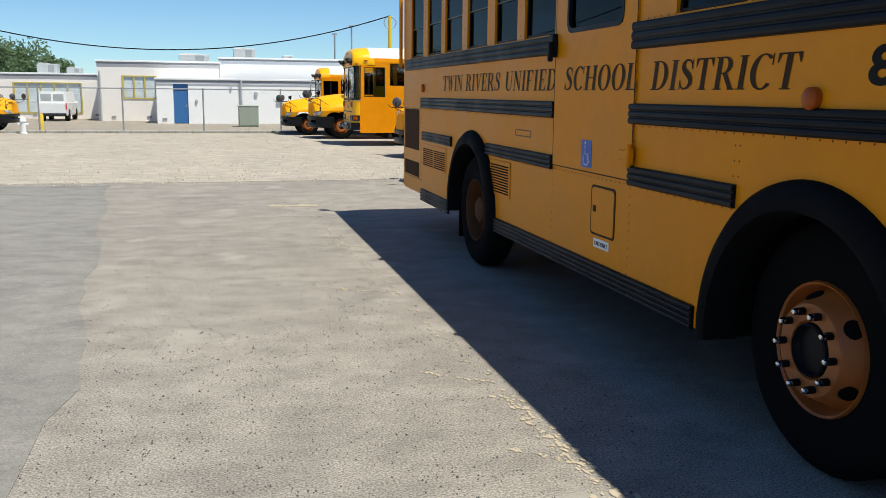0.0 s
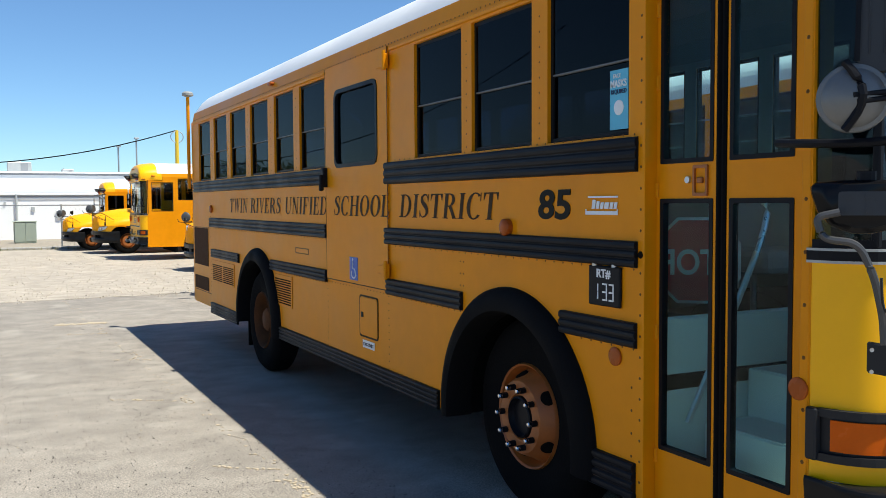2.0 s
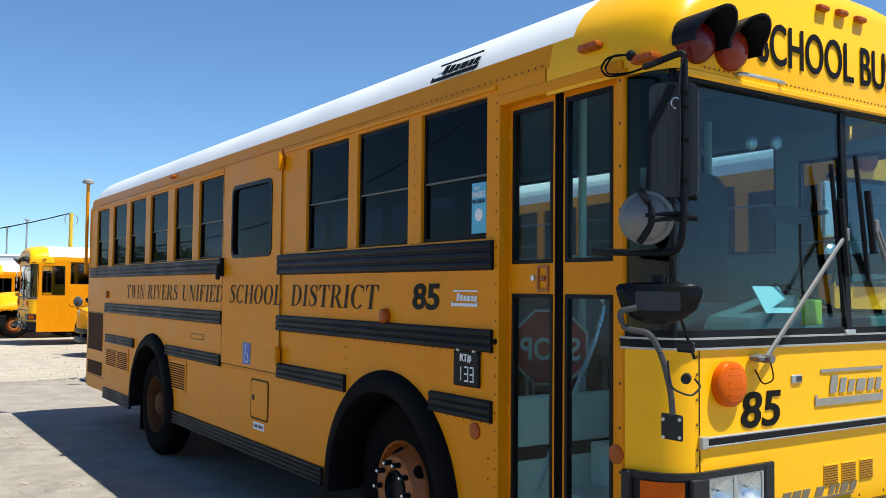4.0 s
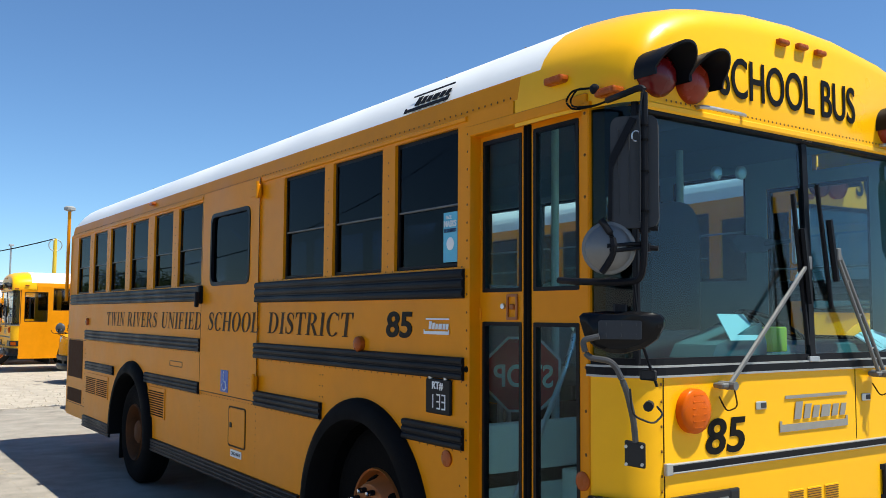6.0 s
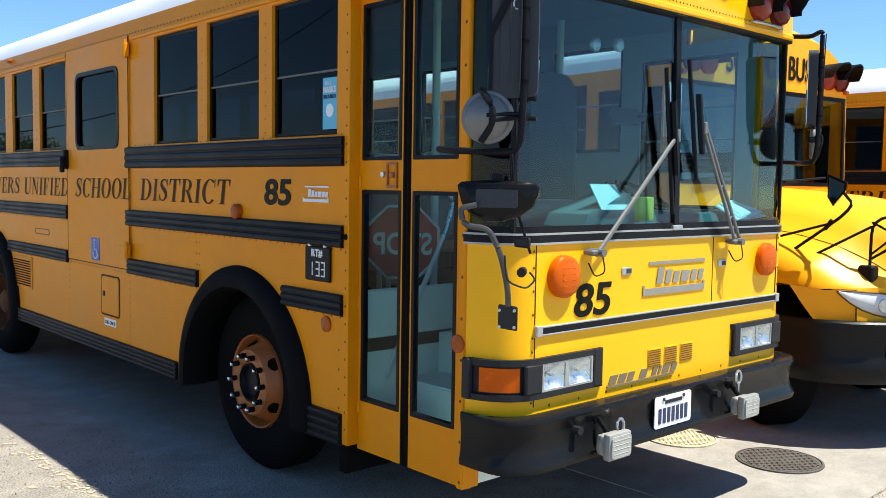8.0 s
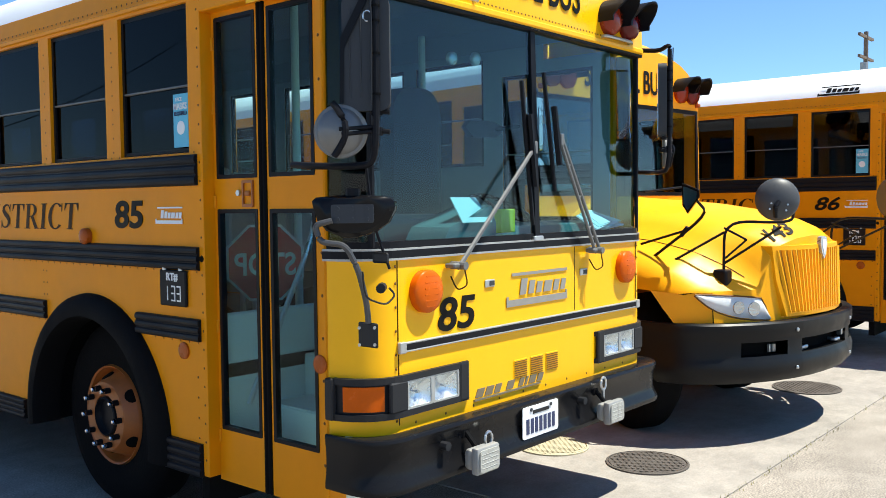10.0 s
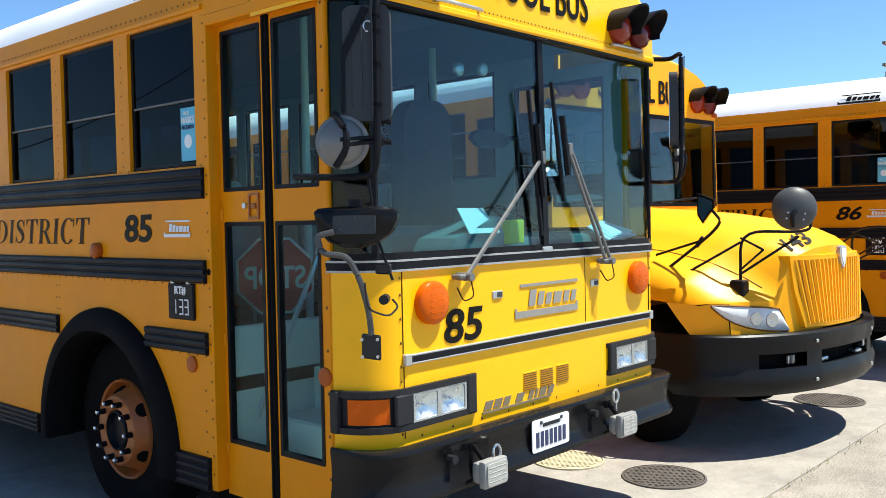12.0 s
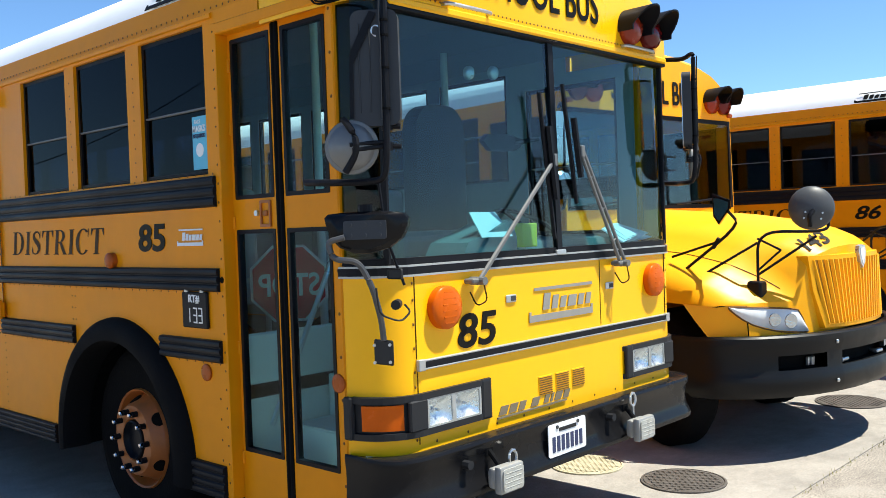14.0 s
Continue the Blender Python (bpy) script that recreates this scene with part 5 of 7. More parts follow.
    tube(bm, bend([P(-0.17, -0.41, 0.07), P(-0.235, -0.425, 0.07), P(-0.215, -0.49, 0.07), P(-0.12, -0.50, 0.07), P(-0.075, -0.60, 0.05), P(-0.050, -0.72, 0.03), P(-0.045, -0.80, 0.02)], 7), 0.0115, 8)
    part("mirror_arm", bm, ARM_GREY, ms, "bent grey mirror arm", True)
    bm = bmesh.new()
    box(bm, P(-0.085, -0.80, -0.035), P(-0.012, -0.895, 0.04), 0.006)
    part("arm_bracket", bm, GREY, ms, "dark steel bracket")
    bm = bmesh.new()
    box(bm, P(-0.03, -0.535, -0.05), P(0.03, -0.575, 0.0), 0.006)
    part("arm_clamp", bm, GREY, ms)
    bm = bmesh.new()
    tube(bm, bend([P(-0.058, -0.60, 0.075), P(-0.052, -0.70, 0.06), P(0.02, -0.735, 0.0), P(0.055, -0.70, -0.03), P(0.03, -0.672, -0.04)], 5), 0.004, 6)
    part("cable", bm, GREY, ms, "thin looped cable", True)
    bm = bmesh.new()
    rod(bm, P(0.0, -0.672, -0.075), P(0.0, -0.672, -0.01), 0.019, 10)
    part("cable_plug", bm, GREY, ms, "dark cable plug")
    for u in (-0.078, -0.02):
        for v in (-0.815, -0.88):
            bm = bmesh.new()
            rod(bm, P(u, v, 0.036), P(u, v, 0.046), 0.006, 8)
            part("bracket_bolt", bm, STEEL, ms)
    return ms


REFLECTOR = material("lamp_reflector", (0.86, 0.88, 0.90), 0.30, metal=0.85, vary=0.3, scale=16, fine=45, bump=0.35)
LAMPGLASS = glass("lamp_glass", (0.93, 0.96, 0.97), 0.9)
BUMPER = material("bumper_black", (0.008, 0.008, 0.009), 0.24, spec=0.13, vary=0.5, scale=4, fine=26, stain=(0.014, 0.014, 0.016), rvary=0.14)
GREY_LAMP = material("lamp_grey", (0.26, 0.26, 0.25), 0.4, vary=0.2, scale=20)
GALV_CAP = material("pole_cap", (0.30, 0.30, 0.29), 0.5)
BLACK_GLOSS = material("gloss_black", (0.006, 0.006, 0.007), 0.22, vary=0.2, spec=0.18)


def lift_door(bus):
    d = new("lift_door")
    d.parent = bus
    bm = bmesh.new()
    pierced(bm, [3.72, 3.90, 4.72, 4.935], [1.105, 1.99, 2.56, 2.765], [(3.90, 4.72, 1.99, 2.56)], lambda u, v, k: (-0.012 + k, u, v), 0.012)
    part("panel", bm, YELLOW_SHADED, d, "yellow wheelchair-lift door panel")
    o = [(-0.018, u, v) for u, v in rounded(3.885, 4.735, 1.975, 2.575, 0.075)]
    i = [(-0.018, u, v) for u, v in rounded(3.915, 4.705, 2.005, 2.545, 0.06)]
    bm = bmesh.new()
    ring(bm, o, i, (0.03, 0, 0))
    part("gasket", bm, BLACK, d)
    bm = bmesh.new()
    slab(bm, [(0.006, u, v) for u, v in rounded(3.90, 4.72, 1.99, 2.56, 0.06)], (0.005, 0, 0))
    part("pane", bm, TINT, d, "dark tinted door glass")
    for z in (2.66, 1.24):
        bm = bmesh.new()
        box(bm, (-0.05, 3.68, z - 0.05), (-0.012, 3.74, z + 0.05), 0.008)
        rod(bm, (-0.045, 3.69, z - 0.06), (-0.045, 3.69, z + 0.07), 0.013, 8)
        box(bm, (-0.022, 3.74, z - 0.03), (-0.012, 3.88, z + 0.03), 0.004)
        part("hinge", bm, YELLOW_SHADED, d, "yellow cast hinge")
    bm = bmesh.new()
    box(bm, (-0.05, 4.90, 1.83), (-0.006, 4.975, 1.985), 0.01)
    box(bm, (-0.085, 4.88, 1.80), (-0.05, 4.915, 1.93), 0.008)
    part("handle", bm, BLACK, d, "black latch handle")
    bm = bmesh.new()
    for a, b in (((-0.013, 3.715, 1.10), (-0.011, 3.721, 2.765)), ((-0.013, 4.934, 1.10), (-0.011, 4.94, 2.765)), ((-0.013, 3.715, 1.098), (-0.011, 4.94, 1.105))):
        box(bm, a, b)
    part("door_gap", bm, INK, d)
    bm = bmesh.new()
    box(bm, (-0.0155, 4.27, 1.128), (-0.0125, 4.43, 1.30))
    s = part("wheelchair_sign", bm, BLUE_SIGN, bus, "blue wheelchair access sticker")
    bm = bmesh.new()
    x = -0.0175
    tube(bm, [(x, 4.345 + 0.042 * math.cos(radians(a)), 1.178 + 0.035 * math.sin(radians(a))) for a in range(110, 400, 20)], 0.004, 5)
    tube(bm, [(x, 4.365, 1.265), (x, 4.36, 1.215), (x, 4.32, 1.212), (x, 4.30, 1.165), (x, 4.29, 1.165)], 0.005, 5)
    lathe(bm, [(0.011, 0), (0.009, 0.002), (0, 0.003)], Matrix.Translation((-0.0155, 4.365, 1.282)) @ Matrix.Rotation(radians(-90), 4, "Y"), 10)
    part("wheelchair_figure", bm, WHITE, s)
    # access hatch and its label
    bm = bmesh.new()
    ring(bm, [(-0.004, u, v) for u, v in rounded(3.92, 4.27, 0.72, 1.03, 0.03)], [(-0.004, u, v) for u, v in rounded(3.932, 4.258, 0.732, 1.018, 0.025)], (0.008, 0, 0))
    h = part("access_hatch", bm, INK, bus, "small access hatch in the side")
    bm = bmesh.new()
    slab(bm, [(-0.006, u, v) for u, v in rounded(3.936, 4.254, 0.736, 1.014, 0.022)], (0.006, 0, 0))
    part("hatch_panel", bm, YELLOW_SHADED, h)
    bm = bmesh.new()
    box(bm, (-0.012, 4.185, 0.865), (-0.006, 4.225, 0.905), 0.003)
    part("hatch_latch", bm, BLACK, h)
    bm = bmesh.new()
    box(bm, (-0.004, 3.99, 0.645), (-0.001, 4.21, 0.70))
    lb = part("hatch_label", bm, WHITE, h, "small white label")
    words("label_lettering", "CNG ONLY", 0.026, on_side(4.195, 0.659, -0.0045), GREY, lb, width=0.19)


def side_fittings(bus, number, detail=2):
    for text, y0, y1 in (("TWIN", 8.125, 7.33), ("RIVERS", 7.26, 6.17), ("UNIFIED", 6.08, 4.90), ("SCHOOL", 4.765, 3.65), ("DISTRICT", 3.555, 2.245)):
        serif_words("side_lettering", text, 0.150, on_side(y0, 1.608, -0.0145 if text == "SCHOOL" else -0.002), INK, bus, y0 - y1)
    words("number", number, 0.135, on_side(1.875 if number != "86" else 1.75, 1.625), BLACKINK, bus, shear=0.08 if number != "86" else 0.3, bold=0.005, width=0.275)
    badge(bus, on_side(1.48 if number != "86" else 1.43, 1.645), 0.235, 0.085, PLATE)
    round_lamp(bus, "side_marker", (0, 2.165, 1.572), (-1, 0, 0), 0.045, 0.045, AMBER_DIM, "round amber side marker")
    round_lamp(bus, "side_marker", (0, 9.0, 1.64), (-1, 0, 0), 0.045, 0.03, AMBER_DIM, "round amber side marker")
    round_lamp(bus, "side_reflector", (0, 1.26, 1.02), (-1, 0, 0), 0.042, 0.014, AMBER_DIM, "round amber side reflector")
    bm = bmesh.new()
    box(bm, (-0.018, 1.215, 1.237), (0.0, 1.44, 1.418), 0.006)
    rt = part("route_sign", bm, BLACK, bus, "black route number sign")
    words("route_lettering", "RT#", 0.036, on_side(1.375, 1.366, -0.019), WHITE, rt, bold=0.0015, width=0.10)
    for digit, y, w in zip("133" if number == "85" else "000", (1.372, 1.335, 1.288), (0.008 if number == "85" else 0.034, 0.034, 0.034)):
        segment_digit(rt, digit, y, 1.262, w, 0.078)
    for y in (1.26, 1.40):
        bm = bmesh.new()
        rod(bm, (-0.012, y, 1.415), (-0.012, y, 1.432), 0.012, 8)
        part("sign_clip", bm, STEEL, rt)
    bm = bmesh.new()
    ring(bm, [(-0.002, u, v) for u, v in rounded(5.42, 5.78, 1.262, 1.315, 0.012, 3)], [(-0.002, u, v) for u, v in rounded(5.432, 5.768, 1.270, 1.307, 0.010, 3)], (0.004, 0, 0))
    part("data_plate", bm, RIVET, bus, "faded outline of a small plate")
    # rivet rows
    spots = []
    for y in (3.735, 4.95):
        spots += [((-0.001, y, 0.56 + 0.05 * i), (-1, 0, 0)) for i in range(11)]
    for y in (3.70, ):
        spots += [((-0.014, y, 1.16 + 0.055 * i), (-1, 0, 0)) for i in range(14)]
    spots += [((-0.001, 3.76 + 0.06 * i, 1.075), (-1, 0, 0)) for i in range(20)]
    for y in (2.66, 2.70):
        spots += [((-0.001, y, 1.22 + 0.07 * i), (-1, 0, 0)) for i in range(3)]
    for y in (1.87, 2.62, 5.715, 6.485, 7.31, 8.13, 8.93):
        spots += [((-0.001, y, 2.02 + 0.075 * i), (-1, 0, 0)) for i in range(9)]
    for a, b, z in ((1.14, 3.74, 1.99), (5.0, 9.9, 1.99), (1.14, 3.74, 1.413), (5.0, 9.0, 1.413), (2.7, 3.72, 1.068), (5.0, 6.4, 1.058), (1.14, 1.65, 1.068), (3.0, 6.2, 0.552)):
        spots += [((-0.001, a + 0.075 * i, z), (-1, 0, 0)) for i in range(int((b - a) / 0.075))]
    for z0, z1 in ((0.6, 1.05), (1.2, 1.4), (1.55, 1.82)):
        spots += [((-0.001, 9.08, z0 + 0.05 * i), (-1, 0, 0)) for i in range(int((z1 - z0) / 0.05))]
    rivets(bus, spots, 0.0058)
    # rear vents and grilles
    for y0, y1, z0, z1, cols in ((7.95, 9.0, 0.77, 1.03, 2), (5.88, 6.42, 0.75, 1.04, 1)):
        bm = bmesh.new()
        box(bm, (-0.008, y0, z0), (0.0, y1, z1), 0.004)
        g = part("side_vent", bm, YELLOW_SHADED, bus, "yellow vent with dark slots")
        w = (y1 - y0) / cols
        for c in range(cols):
            k = int((z1 - z0) / 0.022) - 2
            for j in range(k):
                bm = bmesh.new()
                box(bm, (-0.0105, y0 + c * w + 0.03, z0 + 0.022 + 0.022 * j), (-0.0075, y0 + (c + 1) * w - 0.03, z0 + 0.033 + 0.022 * j))
                part("slot", bm, DARK, g)
    for z0, z1 in ((0.93, 1.40), (0.62, 0.79)):
        bm = bmesh.new()
        box(bm, (-0.006, 9.22, z0), (0.0, 9.98, z1), 0.003)
        part("engine_grille", bm, GRILLE, bus, "rust-brown mesh engine grille")
        rivets(bus, [((-0.006, 9.21 + 0.78 * e, z0 + 0.03 * i), (-1, 0, 0)) for e in (0, 1) for i in range(int((z1 - z0) / 0.03) + 1)], 0.007)
    bm = bmesh.new()
    box(bm, (-0.003, 9.08, 0.60), (0.0, 9.98, 0.606))
    part("panel_seam", bm, INK, bus)
    bm = bmesh.new()
    box(bm, (-0.003, 9.08, 1.405), (0.0, 9.98, 1.411))
    part("panel_seam", bm, INK, bus)
    bm = bmesh.new()
    box(bm, (0.08, 7.70, 0.16), (0.70, 7.72, 0.75))
    part("mud_flap", bm, RUBBER, bus)
    bm = bmesh.new()
    box(bm, (-0.03, 6.4, 2.82), (0.03, 6.5, 2.85), 0.01)
    part("marker_lamp", bm, AMBER_DIM, bus)
    if number == "85":
        bm = bmesh.new()
        rod(bm, (-0.03, L + 0.03, 1.9), (-0.03, L + 0.03, 3.10), 0.022, 8)
        rp = part("rear_pole", bm, YELLOW_SHADED, bus, "yellow pole with a cap at the rear corner")
        bm = bmesh.new()
        lathe(bm, [(0.02, 0.0), (0.075, 0.02), (0.075, 0.05), (0.05, 0.07), (0.0, 0.075)], Matrix.Translation((-0.03, L + 0.03, 3.10)), 12)
        part("cap", bm, GALV_CAP, rp)
    # mask notice inside the first window
    if number in ("85", "86"):
        bm = bmesh.new()
        box(bm, (0.012, 1.20, 2.02), (0.016, 1.325, 2.28))
        st = part("mask_sticker", bm, CYAN, bus, "light blue notice about face masks")
        words("sticker_lettering", "FACE", 0.018, on_side(1.30, 2.245, 0.0105), WHITE, st, width=0.05)
        words("sticker_lettering", "MASKS", 0.03, on_side(1.318, 2.205, 0.0105), WHITE, st, bold=0.001, width=0.11)
        words("sticker_lettering", "REQUIRED", 0.02, on_side(1.315, 2.175, 0.0105), NAVY, st, width=0.105)
        bm = bmesh.new()
        lathe(bm, [(0.034, 0), (0.03, 0.002), (0, 0.003)], Matrix.Translation((0.011, 1.262, 2.115)) @ Matrix.Rotation(radians(-90), 4, "Y"), 18)
        part("sticker_disc", bm, WHITE, st)
    # roof badge on the white curve
    a, b = Vector((0.020, 0, 2.88)), Vector((0.075, 0, 2.985))
    up = (b - a).normalized()
    nrm = Vector((-up.z, 0, up.x))
    m = Matrix(((0, up.x, nrm.x, a.x + nrm.x * 0.005), (-1, 0, 0, 1.74), (0, up.z, nrm.z, a.z + nrm.z * 0.005), (0, 0, 0, 1)))
    badge(bus, m, 0.44, 0.118, BLACKINK)


# ---- hooded school bus: right side at x 0, front bumper at y 0 ----
HOOD_ROWS = [
    # station, (half width, height) from the fender's lower edge to the ridge
    (0.02, [(0.99, 1.075), (0.97, 1.085), (0.88, 1.09), (0.74, 1.085), (0.645, 1.09), (0.60, 1.19), (0.56, 1.30), (0.51, 1.385), (0.27, 1.445), (0.0, 1.46)]),
    (0.10, [(1.10, 1.08), (1.08, 1.10), (0.96, 1.125), (0.80, 1.135), (0.67, 1.16), (0.62, 1.27), (0.57, 1.38), (0.51, 1.45), (0.27, 1.51), (0.0, 1.525)]),
    (0.25, [(1.155, 1.07), (1.135, 1.125), (1.03, 1.175), (0.86, 1.21), (0.72, 1.25), (0.65, 1.37), (0.585, 1.455), (0.51, 1.51), (0.27, 1.575), (0.0, 1.59)]),
    (0.47, [(1.19, 1.08), (1.175, 1.16), (1.09, 1.24), (0.94, 1.30), (0.80, 1.345), (0.70, 1.46), (0.60, 1.535), (0.50, 1.575), (0.27, 1.635), (0.0, 1.65)]),
    (0.90, [(1.20, 1.10), (1.20, 1.20), (1.14, 1.31), (1.00, 1.385), (0.84, 1.43), (0.73, 1.55), (0.62, 1.62), (0.50, 1.655), (0.27, 1.70), (0.0, 1.715)]),
    (1.72, [(1.20, 1.02), (1.20, 1.24), (1.16, 1.39), (1.06, 1.46), (0.92, 1.51), (0.80, 1.62), (0.68, 1.69), (0.54, 1.725), (0.28, 1.765), (0.0, 1.78)]),
]


def hood_section(y):
    for (a, p), (b, q) in zip(HOOD_ROWS, HOOD_ROWS[1:]):
        if y <= b + 1e-6:
            t = max(0, (y - a) / (b - a))
            return [(u + (s - u) * t, v + (w - v) * t) for (u, v), (s, w) in zip(p, q)]


def nose(u):
    """How far back the nose stands at a half width u."""
    return 0.02 + 0.36 * (max(0.0, abs(u) - 0.30) / 0.82) ** 1.5


def hooded_bus(number, label, length=9.2, detail=2):
    bus = thing("school_bus", label, "school bus", "yellow school buses in the yard")
    cx = W / 2
    y0 = 1.70
    bm = bmesh.new()
    rows = []
    n_rows = 26
    for i in range(n_rows + 1):
        t = i / n_rows
        y = 0.02 + 1.70 * t ** 1.35
        s = hood_section(y)
        full = [(cx - u, z) for u, z in s] + [(cx + u, z) for u, z in s[-2::-1]]
        rows.append([bm.verts.new((x, y + (nose(x - cx) - 0.02) * max(0.0, 1 - y / 0.75) ** 1.2, z)) for x, z in full])
    for a, b in zip(rows, rows[1:]):
        for i in range(len(a) - 1):
            bm.faces.new((a[i], a[i + 1], b[i + 1], b[i]))
    # the nose below the hood line, down to the bumper
    n = len(rows[0])
    for z_step in (0.33, 0.66, 1.0):
        low = [bm.verts.new((v.co.x, v.co.y - 0.012 * z_step, v.co.z + (0.86 - v.co.z) * z_step)) for v in rows[0]]
        top = rows[0] if z_step == 0.33 else below
        for i in range(n - 1):
            bm.faces.new((top[i], top[i + 1], low[i + 1], low[i]))
        below = low
    # fender sides in front of the wheel
    for sgn in (-1, 1):
        side = [bm.verts.new((cx + sgn * u, y, z)) for u, y, z in ((0.99, nose(0.99), 1.075), (1.10, 0.36, 1.08), (1.155, 0.42, 1.07), (1.19, 0.50, 1.08), (1.20, 0.66, 1.09), (1.20, 0.56, 0.97), (1.185, 0.47, 0.86), (1.10, 0.38, 0.86), (0.99, nose(0.99) - 0.012, 0.86))]
        bm.faces.new(side)
    bmesh.ops.remove_doubles(bm, verts=bm.verts, dist=1e-4)
    part("hood", bm, YELLOW_HOOD_SUNLIT, bus, "glossy yellow sculpted hood", True)
    if detail == 2:
        # seam between the hood and the fenders, and the seam over the lamps
        for sgn in (-1, 1):
            bm = bmesh.new()
            tube(bm, [(cx + sgn * (hood_section(y)[4][0] + 0.004), y + (nose(hood_section(y)[4][0]) - 0.02) * max(0.0, 1 - y / 0.75) ** 1.2, hood_section(y)[4][1] + 0.002) for y in [0.12 + 0.1 * i for i in range(16)]], 0.003, 5)
            part("hood_seam", bm, RIVET, bus)
    # grille with upright bars in a raised surround
    g_top, g_low = 1.365, 0.915

    def on_grille(u, z, d=0.0):
        return Vector((cx + u, nose(u) - 0.018 + 0.03 * (z - g_low) - 0.055 * (1 - (u / 0.55) ** 2) + d, z))
    outer = [(u, g_top + 0.03) for u in (-0.555, -0.28, 0.0, 0.28, 0.555)] + [(0.53, 1.15)] + [(u, g_low - 0.03) for u in (0.455, 0.22, 0.0, -0.22, -0.455)] + [(-0.53, 1.15)]
    inner = [(u * 0.945, g_top if z > 1.2 else (g_low if z < 1.0 else z)) for u, z in outer]
    bm = bmesh.new()
    ring(bm, [on_grille(u, z, -0.012) for u, z in outer], [on_grille(u, z, -0.012) for u, z in inner], (0, 0.10, 0))
    gr = part("grille", bm, YELLOW_HOOD_SUNLIT, bus, "yellow grille with upright bars", True)
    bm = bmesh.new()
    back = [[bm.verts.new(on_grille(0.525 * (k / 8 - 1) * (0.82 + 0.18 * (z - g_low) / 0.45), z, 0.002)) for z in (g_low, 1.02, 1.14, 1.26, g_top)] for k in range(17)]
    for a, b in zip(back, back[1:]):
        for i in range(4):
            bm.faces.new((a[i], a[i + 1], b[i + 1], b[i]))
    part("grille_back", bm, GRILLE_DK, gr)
    for i in range(22):
        t = (i - 10.5) / 10.5
        bm = bmesh.new()
        for z0, z1 in ((g_low, 1.15), (1.15, g_top)):
            u0, u1 = (t * (0.422 + 0.092 * (z - g_low) / 0.45) for z in (z0, z1))
            p, q = on_grille(u0, z0, -0.002), on_grille(u1, z1, -0.002)
            slab(bm, [p + Vector((-0.0145, 0.004, 0)), p + Vector((-0.006, -0.016, 0)), p + Vector((0.006, -0.016, 0)), p + Vector((0.0145, 0.004, 0))], q - p)
        part("grille_bar", bm, YELLOW_HOOD_SUNLIT, gr)
    bm = bmesh.new()
    slab(bm, [on_grille(u, z, -0.03) for u, z in ((-0.045, 1.445), (0.0, 1.455), (0.045, 1.445), (0.055, 1.40), (0.035, 1.33), (0.0, 1.285), (-0.035, 1.33), (-0.055, 1.40))], (0, 0.03, 0.0))
    em = part("emblem", bm, SILVER, gr, "shield-shaped silver emblem")
    bm = bmesh.new()
    slab(bm, [on_grille(u, z, -0.033) for u, z in ((-0.03, 1.43), (0.03, 1.43), (0.036, 1.39), (0.0, 1.31), (-0.036, 1.39))], (0, 0.003, 0))
    part("emblem_field", bm, PLATE, em)
    # headlamps swept round the fenders
    for sgn in (-1, 1):
        stations = ((0.575, 0.868, 0.885), (0.61, 0.868, 0.97), (0.645, 0.870, 1.028), (0.72, 0.876, 1.04), (0.80, 0.888, 1.048), (0.88, 0.908, 1.056), (0.96, 0.940, 1.062), (1.03, 0.985, 1.068), (1.08, 1.030, 1.070), (1.11, 1.062, 1.070))
        bm = bmesh.new()
        cols = [[bm.verts.new((cx + sgn * u, nose(u) - 0.012 - 0.020 * math.sin(math.pi * k / 5), zl + (zh - zl) * k / 5)) for k in range(6)] for u, zl, zh in stations]
        for a, b in zip(cols, cols[1:]):
            for i in range(5):
                bm.faces.new((a[i], a[i + 1], b[i + 1], b[i]))
        lamp = part("headlamp", bm, SWEPT, bus, "swept clear headlamp", True)
        bm = bmesh.new()
        edge = [(u, zl) for u, zl, zh in stations] + [(u, zh) for u, zl, zh in stations[::-1]]
        pts = [(cx + sgn * u, nose(u) - 0.016, z) for u, z in edge]
        tube(bm, pts + pts[:1], 0.006, 5)
        part("lamp_gasket", bm, RIVET, lamp)
        for u0, u1, z0, z1 in ((0.67, 0.76, 0.905, 1.005), (0.79, 0.87, 0.925, 1.015)):
            bm = bmesh.new()
            ov = [(u0 + (u1 - u0) * (0.5 + 0.5 * math.cos(k * math.pi / 8)), z0 + (z1 - z0) * (0.5 + 0.5 * math.sin(k * math.pi / 8))) for k in range(16)]
            slab(bm, [(cx + sgn * u, nose(u) - 0.030, z) for u, z in ov], (0, -0.005, 0))
            part("lamp_reflector", bm, LENS, lamp, "bright lamp reflector")
    # bumper with a middle opening and two curved side openings
    plan = [(1.215, 0.80), (1.21, 0.56), (1.185, 0.44), (1.10, 0.28), (0.98, 0.17), (0.80, 0.055), (0.60, -0.025), (0.40, -0.075), (0.20, -0.10), (0.0, -0.105)]
    plan = [(-u, y) for u, y in plan] + plan[-2::-1]
    prof = [(0.06, 0.868), (0.0, 0.868), (-0.016, 0.855), (-0.018, 0.80), (-0.004, 0.765), (0.0, 0.73), (0.0, 0.63), (-0.008, 0.60), (-0.020, 0.57), (-0.012, 0.49), (0.03, 0.44), (0.12, 0.425), (0.28, 0.42)]

    def on_bumper(u, d, z):
        for (a, ya), (b, yb) in zip(plan, plan[1:]):
            if a <= u <= b + 1e-9:
                return Vector((cx + u - (u * 0.25) * d, ya + (yb - ya) * (u - a) / (b - a) + d, z))
    bm = bmesh.new()
